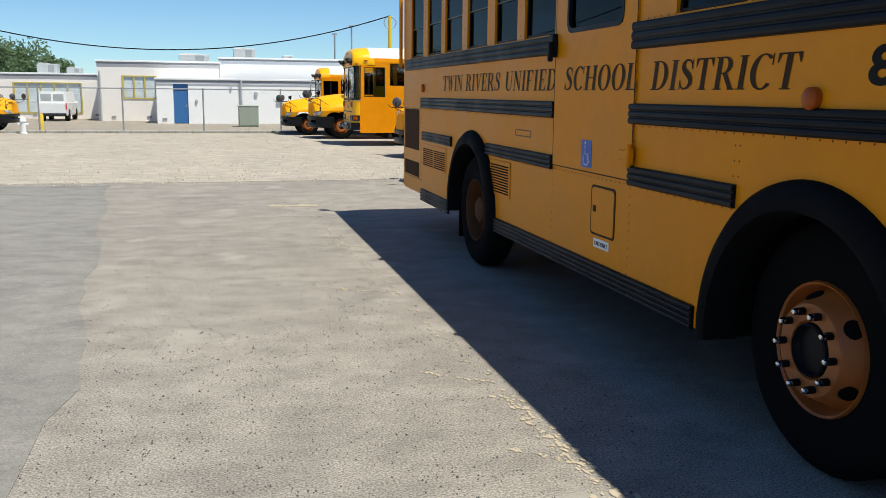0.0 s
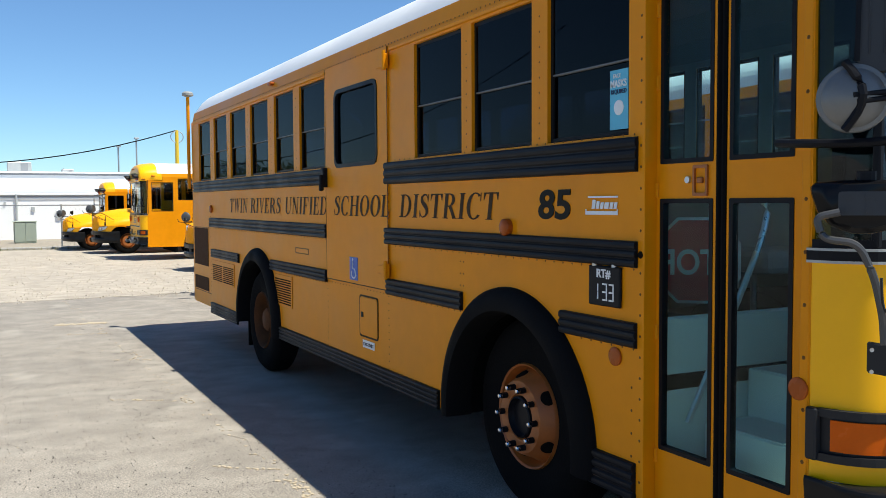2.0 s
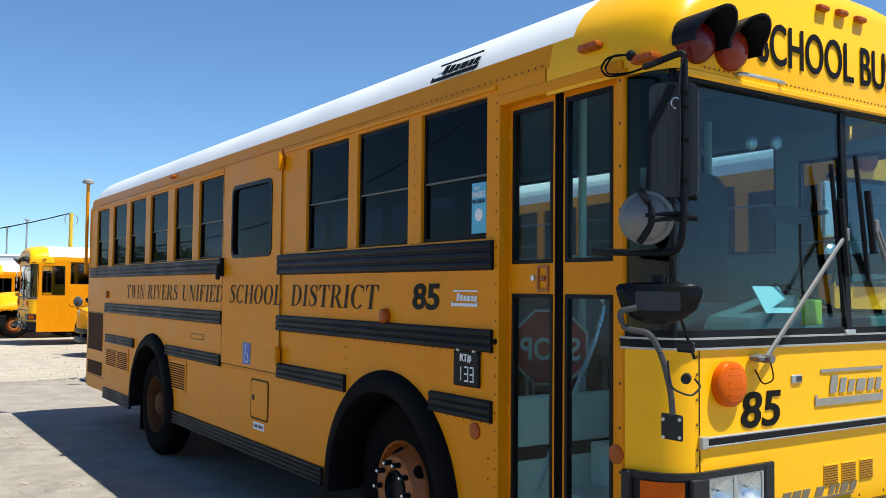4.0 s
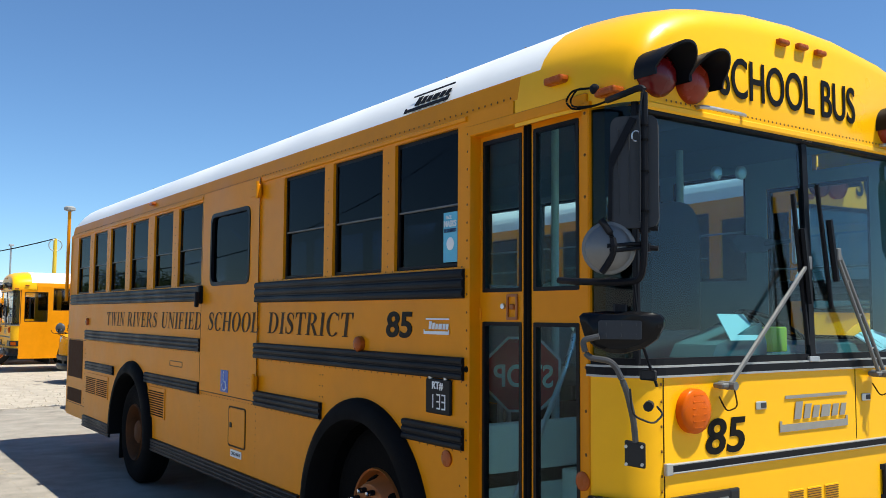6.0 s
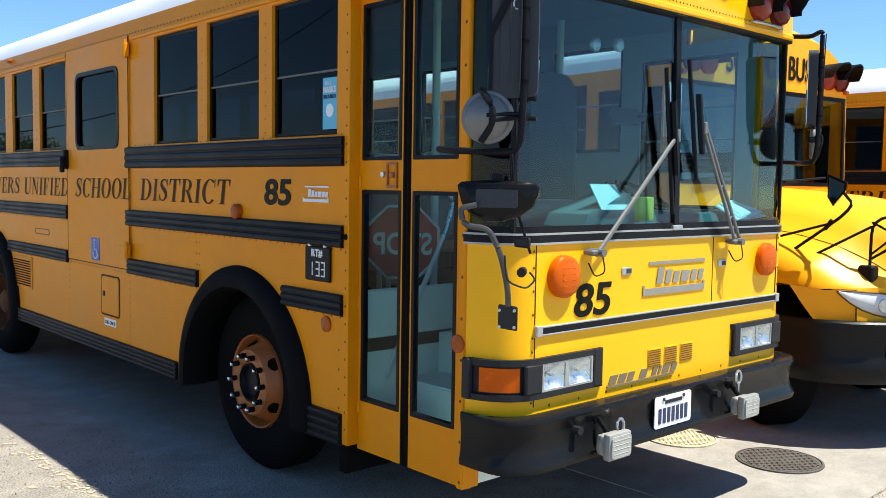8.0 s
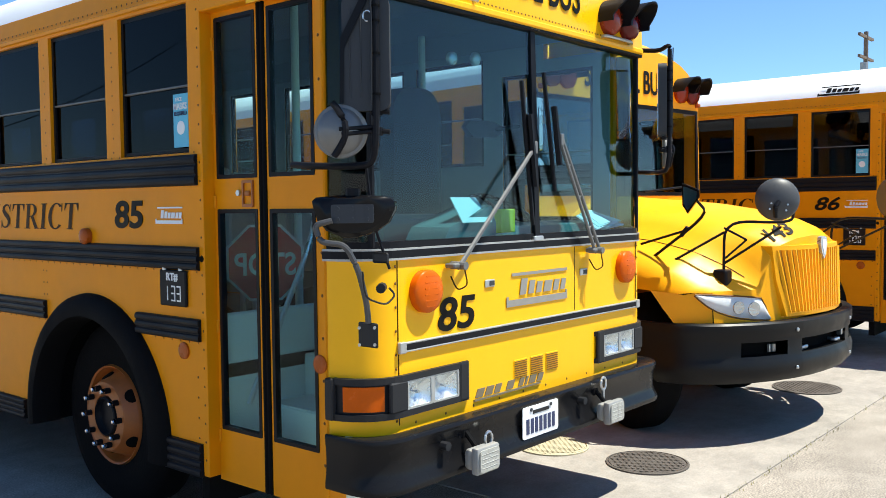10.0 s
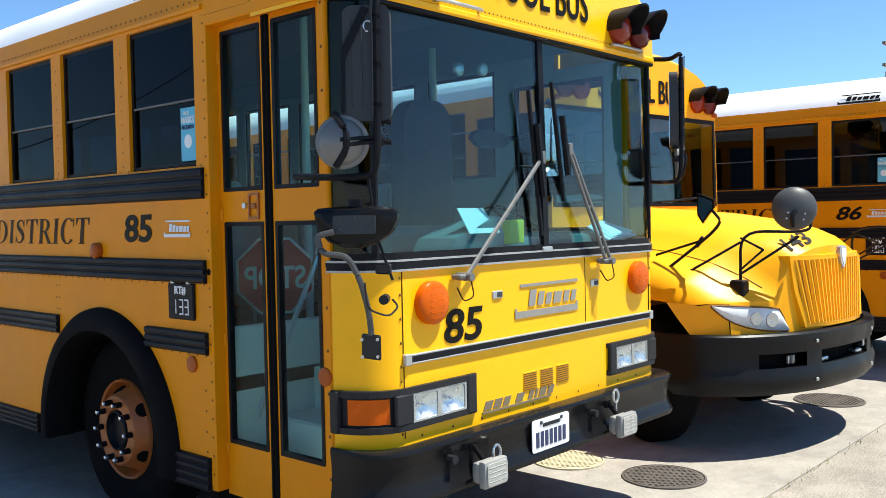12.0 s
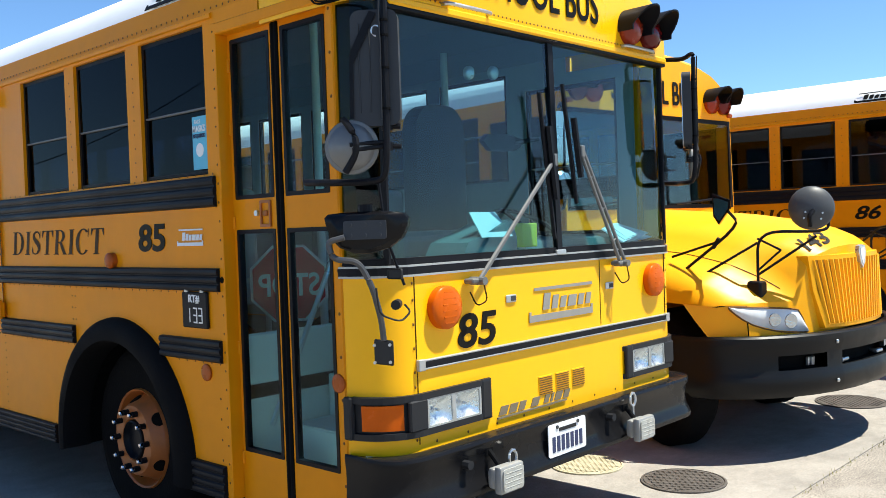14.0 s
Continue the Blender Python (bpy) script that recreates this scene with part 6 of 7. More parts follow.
    stations = sorted({u for u, y in plan} | {-0.38, 0.38, -0.53, 0.53, -0.90, 0.90})
    rows = [[bm.verts.new(on_bumper(u, d, z)) for d, z in prof] for u in stations]
    for k, (a, b) in enumerate(zip(rows, rows[1:])):
        mid = abs(stations[k] + stations[k + 1]) / 2
        for i in range(len(prof) - 1):
            if i == 5 and (mid < 0.38 or 0.53 < mid < 0.90):
                continue
            bm.faces.new((a[i], a[i + 1], b[i + 1], b[i]))
    bp = part("bumper", bm, BUMPER2, bus, "matt black moulded bumper", True)
    for u0, u1 in ((-0.90, -0.53), (-0.38, 0.38), (0.53, 0.90)):
        bm = bmesh.new()
        us = [u0 + (u1 - u0) * i / 4 for i in range(5)]
        shell = [[bm.verts.new(on_bumper(u, d, z)) for d, z in ((0.004, 0.732), (0.10, 0.735), (0.10, 0.625), (0.004, 0.628))] for u in us]
        for a, b in zip(shell, shell[1:]):
            for i in range(3):
                bm.faces.new((a[i], a[i + 1], b[i + 1], b[i]))
        part("bumper_slot", bm, DARK, bp, "dark opening in the bumper")
    if detail == 2:
        for u in (-0.27, 0.27):
            bm = bmesh.new()
            box(bm, on_bumper(u - 0.05, 0.03, 0.635), on_bumper(u + 0.05, 0.06, 0.665), 0.010, 2)
            rod(bm, on_bumper(u, 0.045, 0.65), on_bumper(u, 0.10, 0.65), 0.014, 8)
            part("tow_hook", bm, STEEL, bp)
        for u in (-0.62, -0.58, 0.58, 0.62):
            bm = bmesh.new()
            box(bm, on_bumper(u - 0.012, 0.06, 0.64), on_bumper(u + 0.012, 0.09, 0.70), 0.003)
            part("bracket", bm, STEEL, bp)
        for u in (-0.455, 0.455):
            for z in (0.80, 0.53):
                p = on_bumper(u, -0.018, z)
                round_lamp(bp, "bumper_bolt", p, (u * 0.3, -1, 0), 0.014, 0.012, STEEL, "bright bumper bolt")
    # body
    wins = [(y0 + 0.95 + 0.74 * i, y0 + 1.57 + 0.74 * i) for i in range(8)]
    for x, sg in ((0.0, 1), (W, -1)):
        holes = [(a, b, 1.92, 2.62) for a, b in wins] + ([(y0 + 0.12, y0 + 0.82, 0.62, 2.55)] if sg > 0 else [(y0 + 0.12, y0 + 0.82, 1.72, 2.55)]) + [(6.55, 7.95, 0.0, 1.2)]
        ys = sorted({y0, length} | {v for h in holes for v in h[:2]})
        bm = bmesh.new()
        pierced(bm, ys, [0.50, 0.62, 1.2, 1.72, 1.92, 2.55, 2.62, 2.72], holes, lambda u, v, d: (x + sg * d, u, v), 0.05)
        part("side_wall", bm, YELLOW_SHADED, bus)
        for a, b in wins:
            side_window(bus, a, b, 1.92, 2.62, x + sg * 0.02, TINT if detail == 2 else TINT2, detail == 2, -sg)
        bm = bmesh.new()
        z0 = 0.62 if sg > 0 else 1.72
        box(bm, (x + sg * 0.02, y0 + 0.12, z0), (x + sg * 0.026, y0 + 0.82, 2.55))
        part("front_side_pane", bm, TINT, bus)
        bm = bmesh.new()
        box(bm, (x + sg * 0.0, y0 + 0.44, z0), (x + sg * 0.03, y0 + 0.50, 2.55), 0.005)
        part("pane_post", bm, BLACK, bus)
        for a, b in ((1.80, 1.90), (1.38, 1.48), (1.02, 1.12), (0.50, 0.60)):
            rub_rail(bus, y0 + 0.9, length, a, b, 2, x, -sg)
    bm = bmesh.new()
    shape = [(x, z - 0.06) for x, z in ROOF_FULL]
    strip(bm, shape[2:-2], y0 + 0.45, length, False)
    part("roof", bm, WHITE_ROOF, bus, "white painted roof", True)
    bm = bmesh.new()
    strip(bm, [(0, 2.70)] + shape[:3], y0 + 0.45, length, False)
    strip(bm, [(W, 2.70)] + shape[-1:-4:-1], y0 + 0.45, length, False)
    part("roof_cove", bm, WHITE_ROOF if detail == 2 else YELLOW_SHADED, bus)
    bm = bmesh.new()
    rows = []
    for y, gx, gz in ((y0 + 0.45, 1.0, 1.0), (y0 + 0.2, 0.99, 0.985), (y0 + 0.04, 0.975, 0.93), (y0 - 0.02, 0.955, 0.85)):
        rows.append([bm.verts.new((cx + (x - cx) * gx, y, 2.60 + (z - 2.60) * gz)) for x, z in [(0, 2.60)] + shape + [(W, 2.60)]])
    for a, b in zip(rows, rows[1:]):
        for i in range(len(a) - 1):
            bm.faces.new((a[i], a[i + 1], b[i + 1], b[i]))
    bm.faces.new(rows[-1])
    part("front_cap", bm, YELLOW_HOOD_SUNLIT, bus, "yellow front cap", True)
    bm = bmesh.new()
    pierced(bm, [0.0, 0.035, 1.20, 1.24, 2.405, W], [0.5, 1.80, 2.58, 2.62], [(0.035, 1.20, 1.80, 2.58), (1.24, 2.405, 1.80, 2.58)], lambda u, v, d: (u, y0 + d - (0.02 if v < 2 else 0), v), 0.05)
    part("cowl", bm, YELLOW_HOOD_SUNLIT, bus)
    for a, b in ((0.035, 1.20), (1.24, 2.405)):
        bm = bmesh.new()
        slab(bm, [(a, y0 - 0.015, 1.80), (b, y0 - 0.015, 1.80), (b, y0 + 0.005, 2.58), (a, y0 + 0.005, 2.58)], (0, 0.006, 0))
        ws = part("windscreen", bm, WIND2, bus, "dark windscreen pane")
        ws.visible_shadow = False
        bm = bmesh.new()
        ring(bm, [(a - 0.02, y0 - 0.025, 1.78), (b + 0.02, y0 - 0.025, 1.78), (b + 0.02, y0 - 0.005, 2.60), (a - 0.02, y0 - 0.005, 2.60)], [(a + 0.015, y0 - 0.025, 1.815), (b - 0.015, y0 - 0.025, 1.815), (b - 0.015, y0 - 0.005, 2.565), (a + 0.015, y0 - 0.005, 2.565)], (0, 0.02, 0))
        part("gasket", bm, BLACK, ws)
        bm = bmesh.new()
        rod(bm, (a + 0.2, y0 - 0.05, 1.815), (a + 0.85, y0 - 0.035, 1.86), 0.010, 6)
        part("wiper", bm, BLACK, bus)
    words("header_lettering", "SCHOOL BUS", 0.20, on_front(0.60, 2.70, y0 - 0.026), BLACKINK, bus, bold=0.004, width=1.2)
    for x, mat in ((0.16, RED), (0.36, ORANGE_L), (2.08, ORANGE_L), (2.28, RED)):
        m0 = Vector((x, y0 - 0.02, 2.76))
        bm = bmesh.new()
        lathe(bm, [(0.112, 0.03), (0.108, -0.03), (0.07, -0.06), (0.0, -0.072)], Matrix.Translation(m0) @ Matrix.Rotation(radians(90), 4, "X") @ Matrix.Diagonal((1, 1, -1, 1)), 20)
        f = part("flasher", bm, mat, bus, "round warning flasher lens", True)
        bm = bmesh.new()
        rows = []
        for i in range(13):
            a = radians(-5 + 190 * i / 12)
            rows.append([bm.verts.new(m0 + Vector((q * math.cos(a), yy, q * math.sin(a)))) for q, yy in ((0.124, 0.05), (0.128, -0.12 - 0.08 * max(0.0, math.sin(a))), (0.116, -0.12 - 0.08 * max(0.0, math.sin(a))), (0.114, 0.05))])
        for a, b in zip(rows, rows[1:]):
            for i in range(3):
                bm.faces.new((a[i], a[i + 1], b[i + 1], b[i]))
        part("hood", bm, BLACK, f, "", True)
    for x in (0.06, 2.38):
        bm = bmesh.new()
        box(bm, (x - 0.03, y0 - 0.05, 2.63), (x + 0.03, y0 + 0.04, 2.67), 0.01)
        part("marker_lamp", bm, AMBER_DIM, bus)
    bm = bmesh.new()
    box(bm, (0.05, y0 + 0.2, 0.85), (W - 0.05, length - 0.1, 0.92))
    part("bus_floor", bm, FLOORMAT, bus)
    bm = bmesh.new()
    # added tray that keeps sun from leaking in behind the bumper
    box(bm, (0.45, 0.16, 0.50), (W - 0.45, 0.7, 0.88))
    box(bm, (0.75, 0.5, 0.52), (W - 0.75, length - 0.2, 0.9))
    part("chassis_and_fill", bm, DARK, bus)
    bm = bmesh.new()
    box(bm, (0.0, length - 0.05, 0.55), (W, length, 2.75))
    part("rear_wall", bm, YELLOW_SHADED, bus)
    bm = bmesh.new()
    strip(bm, [(0.06, 2.70), (0.35, 2.98), (1.22, 3.06), (2.09, 2.98), (2.38, 2.70)], y0 + 0.1, length - 0.05, False)
    part("ceiling", bm, CEILING, bus)
    bm = bmesh.new()
    box(bm, (0.1, y0 + 0.03, 1.4), (W - 0.1, y0 + 0.4, 1.70), 0.04, 2)
    part("dashboard", bm, GREY, bus)
    if detail == 2:
        for k in range(4):
            seat_row(bus, 0.14, 0.98, y0 + 1.2 + 0.8 * k)
            seat_row(bus, 1.46, 2.30, y0 + 0.9 + 0.8 * k)
        words("number", number, 0.12, Matrix.Translation((cx - 0.48, 0.092, 1.430)) @ Matrix.Rotation(radians(-10), 4, "Z") @ Matrix.Rotation(radians(-13), 4, "Y") @ Matrix.Rotation(radians(41), 4, "X"), BLACKINK, bus, bold=0.003, width=0.26)
    for x, o in ((0.06, -1), (W - 0.06, 1)):
        front = wheel(bus, x - o * 0.14, 1.10, 0.50, out=o, detail=detail == 2)
        if detail == 2:
            front.matrix_local = Matrix.Translation((x, 1.10, 0)) @ Matrix.Rotation(radians(-24), 4, "Z") @ Matrix.Translation((-x, -1.10, 0))
        wheel(bus, x, 7.25, 0.50, dual=True, out=o, detail=False)
    # mirrors on the fenders and beside the screen
    for s in (0, 1):
        def Q(v, y, z):
            return Vector((W - v + 0.20 * min(1.0, v / 0.4), y - 0.26 * max(0.0, (v - 0.41) / 0.21), z)) if s else Vector((v, y, z))
        X = (lambda v: W - v) if s else (lambda v: v)
        bm = bmesh.new()
        tube(bm, bend([Q(0.41, 0.303, 1.20), Q(0.41, 0.30, 1.579), Q(0.726, -0.05, 1.563), Q(0.756, -0.05, 1.668)], 5), 0.0105, 8)
        rod(bm, Q(0.41, 0.309, 1.271), Q(0.601, -0.03, 1.536), 0.009, 6)
        rod(bm, Q(0.41, 0.30, 1.53), Q(0.544, 0.20, 1.443), 0.008, 6)
        rod(bm, Q(0.544, 0.20, 1.443), Q(0.41, 0.309, 1.30), 0.008, 6)
        rod(bm, Q(0.41, 0.30, 1.50), Q(0.25, 0.60, 1.30), 0.009, 6)
        if not s:
            tube(bm, bend([Q(0.20, 0.84, 1.255), Q(0.20, 0.306, 1.632), Q(0.17, 0.39, 1.74)]), 0.011, 6)
            rod(bm, Q(0.20, 0.857, 1.41), Q(0.20, 0.505, 1.51), 0.009, 6)
            rod(bm, Q(0.20, 0.52, 1.475), Q(0.20, 0.47, 1.54), 0.016, 8)
        arm = part("mirror_arm", bm, BLACK, bus, "black fender mirror arms", True)
        bm = bmesh.new()
        c = Q(0.62, 0.006, 1.731)
        ax = Vector((-0.80 if not s else 0.80, -0.58, 0.05))
        lathe(bm, [(0.0, 0.045), (0.05, 0.041), (0.10, 0.026), (0.135, 0.004), (0.150, -0.012), (0.152, -0.022), (0.145, -0.030), (0.0, -0.03)], Matrix.Translation(c) @ ax.to_track_quat("Z", "Y").to_matrix().to_4x4(), 32)
        fm = part("fender_mirror", bm, DGREY_L, arm, "round dark grey fender mirror", True)
        up = Vector((0, 0, 1))
        sd = ax.normalized().cross(up).normalized()
        for du, dv in ((-0.06, -0.04), (0.05, -0.03), (0.06, -0.07), (-0.05, -0.08)):
            bm = bmesh.new()
            rod(bm, c + sd * du + up * dv + ax * 0.020, c + sd * du + up * dv + ax * 0.044, 0.007, 8)
            part("mirror_bolt", bm, STEEL, fm)
        bm = bmesh.new()
        tube(bm, bend([c + ax * 0.04 + up * -0.02, c + ax * 0.07 + up * -0.06 + sd * 0.03, c + ax * 0.05 + up * -0.13 + sd * 0.02]), 0.016, 6)
        part("mirror_swivel", bm, BLACK, fm)
        bm = bmesh.new()
        box(bm, Q(0.355, 0.255, 1.085), Q(0.455, 0.365, 1.235), 0.022, 3)
        part("arm_foot", bm, BLACK, arm)
        if not s:
            bm = bmesh.new()
            outline = [(0.15, 0.486, 1.853), (0.15, 0.348, 1.80), (0.15, 0.352, 1.743), (0.15, 0.44, 1.636), (0.15, 0.482, 1.696)]
            slab(bm, outline, (0.05 , 0.02, 0))
            hm = part("hood_mirror", bm, BLACK_GLOSS, arm, "small angular black hood mirror")
            bm = bmesh.new()
            mid = Vector((0.146, 0.42, 1.745))
            slab(bm, [mid + (Vector(p) - mid) * 0.8 + Vector((-0.001, 0, 0)) for p in outline], (-0.003, 0, 0))
            part("mirror_face", bm, MIRROR, hm)
        if s and detail == 2:
            continue
        bm = bmesh.new()
        tube(bm, bend([(X(0.02), y0 + 0.05, 2.60), (X(-0.22), y0 - 0.20, 2.60), (X(-0.24), y0 - 0.22, 2.2), (X(-0.22), y0 - 0.20, 1.82), (X(0.0), y0 + 0.02, 1.80)]), 0.014, 6)
        fr = part("mirror_tube", bm, BLACK, bus, "", True)
        bm = bmesh.new()
        box(bm, (X(-0.34), y0 - 0.22, 2.12), (X(-0.17), y0 - 0.18, 2.52), 0.015, 2)
        part("flat_mirror", bm, SILVER, fr)
        bm = bmesh.new()
        lathe(bm, [(0.0, 0.02), (0.08, 0.01), (0.10, -0.01), (0.0, -0.02)], Matrix.Translation((X(-0.25), y0 - 0.22, 1.98)) @ Matrix.Rotation(radians(90), 4, "X"), 20)
        part("convex_mirror", bm, SILVER, fr, "", True)
    return bus


SWEPT = material("swept_lamp_lens", (0.66, 0.66, 0.65), 0.2, metal=0.0, vary=0.35, scale=7, fine=22, coat=0.4)
DGREY_L = material("mirror_grey", (0.065, 0.067, 0.07), 0.45, vary=0.25, scale=6, spec=0.3)
# grille backing in darker gold: shade between the bars put into the colour
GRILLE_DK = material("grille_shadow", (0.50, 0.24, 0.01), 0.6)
BUMPER2 = material("moulded_black", (0.007, 0.0072, 0.008), 0.42, spec=0.2, vary=0.3, scale=5, fine=50)
WIND2 = glass("smoked_screen", (0.72, 0.82, 0.79), 1.0, 0.0, 0.05)

# ---- ground ----
def ground_material(name, a, b, grains, bump, crack=0.0, spot=None, low=0.45, high=1.35):
    m = material(name, a, 0.9, vary=0.22, scale=0.55, fine=grains, bump=bump, stain=b)
    n, k = m.node_tree.nodes, m.node_tree.links.new
    bsdf = n["Principled BSDF"]
    src = bsdf.inputs["Base Color"].links[0].from_socket
    tc = n.new("ShaderNodeTexCoord")
    v = n.new("ShaderNodeTexNoise")
    v.inputs["Scale"].default_value, v.inputs["Detail"].default_value = grains * 1.6, 2
    k(tc.outputs["Object"], v.inputs["Vector"])
    r = n.new("ShaderNodeMapRange")
    r.inputs["From Min"].default_value, r.inputs["From Max"].default_value = 0.30, 0.70
    r.inputs["To Min"].default_value, r.inputs["To Max"].default_value = low, high
    k(v.outputs["Fac"], r.inputs["Value"])
    mul = n.new("ShaderNodeMix")
    mul.data_type, mul.blend_type = "RGBA", "MULTIPLY"
    mul.inputs[0].default_value = 1.0
    k(src, mul.inputs[6])
    k(r.outputs[0], mul.inputs[7])
    mott, mr = n.new("ShaderNodeTexNoise"), n.new("ShaderNodeMapRange")
    mott.inputs["Scale"].default_value, mott.inputs["Detail"].default_value, mott.inputs["Roughness"].default_value = 3.2, 8, 0.72
    mr.inputs["From Min"].default_value, mr.inputs["From Max"].default_value = 0.3, 0.7
    mr.inputs["To Min"].default_value, mr.inputs["To Max"].default_value = 0.72, 1.24
    wide = n.new("ShaderNodeMapping")
    wide.inputs["Scale"].default_value = (0.75, 1.0, 1.0)
    k(tc.outputs["Object"], wide.inputs["Vector"])
    k(wide.outputs["Vector"], mott.inputs["Vector"])
    k(mott.outputs["Fac"], mr.inputs["Value"])
    blot = n.new("ShaderNodeMix")
    blot.data_type, blot.blend_type = "RGBA", "MULTIPLY"
    blot.inputs[0].default_value = 1.0
    k(mul.outputs[2], blot.inputs[6])
    k(mr.outputs[0], blot.inputs[7])
    last = blot.outputs[2]
    if spot:
        s = n.new("ShaderNodeTexNoise")
        s.inputs["Scale"].default_value, s.inputs["Detail"].default_value = 1.7, 6
        k(tc.outputs["Object"], s.inputs["Vector"])
        rr = n.new("ShaderNodeMapRange")
        rr.inputs["From Min"].default_value, rr.inputs["From Max"].default_value = 0.58, 0.70
        k(s.outputs["Fac"], rr.inputs["Value"])
        mm = n.new("ShaderNodeMix")
        mm.data_type = "RGBA"
        mm.inputs[7].default_value = (*spot, 1)
        k(rr.outputs[0], mm.inputs[0])
        k(last, mm.inputs[6])
        last = mm.outputs[2]
    if crack:
        vo = n.new("ShaderNodeTexVoronoi")
        vo.feature = "DISTANCE_TO_EDGE"
        vo.inputs["Scale"].default_value = crack
        w = n.new("ShaderNodeMix")
        w.data_type = "VECTOR"
        w.inputs[0].default_value = 0.12
        nn = n.new("ShaderNodeTexNoise")
        nn.inputs["Scale"].default_value = 2.5
        k(tc.outputs["Object"], nn.inputs["Vector"])
        k(tc.outputs["Object"], w.inputs[4])
        k(nn.outputs["Color"], w.inputs[5])
        k(w.outputs[1], vo.inputs["Vector"])
        cr = n.new("ShaderNodeMapRange")
        cr.inputs["From Min"].default_value, cr.inputs["From Max"].default_value = 0.0, 0.006
        cr.inputs["To Min"].default_value = 0.55
        k(vo.outputs["Distance"], cr.inputs["Value"])
        m3 = n.new("ShaderNodeMix")
        m3.data_type, m3.blend_type = "RGBA", "MULTIPLY"
        m3.inputs[0].default_value = 1.0
        k(last, m3.inputs[6])
        k(cr.outputs[0], m3.inputs[7])
        last = m3.outputs[2]
    k(last, bsdf.inputs["Base Color"])
    return m


ASPHALT = ground_material("old_asphalt", (0.345, 0.302, 0.253), (0.235, 0.209, 0.180), 58, 0.1, 0.0, (0.335, 0.30, 0.255), low=0.42, high=1.38)
PATCH = ground_material("seal_patch", (0.262, 0.242, 0.212), (0.215, 0.20, 0.178), 70, 0.3, low=0.75, high=1.15)
GRAVEL = ground_material("gravel", (0.45, 0.385, 0.31), (0.345, 0.30, 0.245), 26, 0.5, low=0.8, high=1.14)
DIRT = ground_material("dry_dirt", (0.36, 0.30, 0.23), (0.27, 0.235, 0.185), 20, 0.4, low=0.75, high=1.15)
CONCRETE = ground_material("concrete", (0.33, 0.297, 0.258), (0.27, 0.247, 0.22), 60, 0.2, low=0.86, high=1.08)
IRON = material("manhole_iron", (0.115, 0.098, 0.085), 0.6, metal=0.3, vary=0.3, scale=12, fine=70, bump=0.5)
DRY = material("dry_weed", (0.20, 0.18, 0.06), 0.9, vary=0.3)


def sheet(name, x0, x1, y0, y1, z, mat, label, category):
    bm = bmesh.new()
    box(bm, (x0, y0, z - 0.05), (x1, y1, z))
    return tagged(part(name, bm, mat), label, category, kind="structure")


bm = bmesh.new()
box(bm, (-900, -900, -0.4), (900, 900, 0.0))
tagged(part("ground", bm, ASPHALT), "worn grey asphalt yard with fine cracks", "ground", kind="structure")
grv = random.Random(2)
bm = bmesh.new()
edge = [(x / 4, 15.45 + 0.10 * math.sin(x * 0.13) + grv.gauss(0, 0.05)) for x in range(-120, 61)]
slab(bm, [(-120, 15.4, 0.006)] + [(x, y, 0.006) for x, y in edge] + [(120, 15.4, 0.006), (120, 35.0, 0.006), (-120, 35.0, 0.006)], (0, 0, -0.03))
tagged(part("gravel_strip", bm, GRAVEL), "pale tan gravel along the back of the yard", "gravel", kind="structure")
sheet("concrete_pad", 1.6, 40, -0.48, 13.5, 0.008, CONCRETE, "pale concrete pad under the parked buses", "pavement")


def manhole(x, y, r, name, label, mat):
    e = thing(name, label, "manhole", at=Matrix.Translation((x, y, 0.008)))
    bm = bmesh.new()
    lathe(bm, [(r, 0.001), (r, 0.010), (r * 0.95, 0.012), (r * 0.945, 0.004), (r * 0.93, 0.004), (r * 0.925, 0.011), (0.0, 0.013)], Matrix.Identity(4), 40)
    part("cover", bm, mat, e, "", True)
    bm = bmesh.new()
    for i in range(-9, 10):
        for j in range(-9, 10):
            u, v = i * r * 0.09, j * r * 0.09
            if math.hypot(u, v) < r * 0.86 and (i + j) % 2 == 0:
                box(bm, (u - 0.011, v - 0.011, 0.012), (u + 0.011, v + 0.011, 0.0155))
    part("studs", bm, mat, e)
    return e


manhole(2.78, 0.19, 0.27, "manhole_cover", "dark iron manhole cover in the concrete", IRON)
manhole(5.83, 0.16, 0.30, "manhole_cover", "dark iron manhole cover in the concrete", IRON)
manhole(2.74, 0.90, 0.25, "utility_cover", "pale patterned utility cover in the concrete", material("pale_cover", (0.45, 0.40, 0.27), 0.7, vary=0.4, scale=16, fine=50, bump=0.4))

# ---- the buses ----
bus85 = transit_bus("85", None, "yellow flat-fronted school bus with black rub rails", 2)
front_face(bus85, "85")
entry_door(bus85)
interior(bus85)
corner_mirrors(bus85)
corner_mirrors(bus85, True)
lift_door(bus85)
side_fittings(bus85, "85")

bus86 = transit_bus("86", None, "yellow flat-fronted school bus parked beyond the others", 1)
front_face(bus86, "86", 1)
entry_door(bus86, TINT2)
interior(bus86, 1)
side_fittings(bus86, "86", 1)
bus86.matrix_world = Matrix.Translation((7.80, -1.02, 0))

bus143 = hooded_bus("143", "yellow hooded school bus with a black bumper")
bus143.matrix_world = pose(3.207, -0.2205, 0.008, 0, 0, -6)

# buses along the back row, noses towards the open yard
far_hooded = hooded_bus("", "yellow hooded school bus in the back row", 9.2, 0)
SMALL = Matrix.Scale(0.89, 4)
far_hooded.matrix_world = pose(1.0, 32.3, 0.006, 0, 0, -90) @ SMALL
copy_thing(far_hooded, pose(0.25, 35.0, 0.006, 0, 0, -90) @ SMALL)
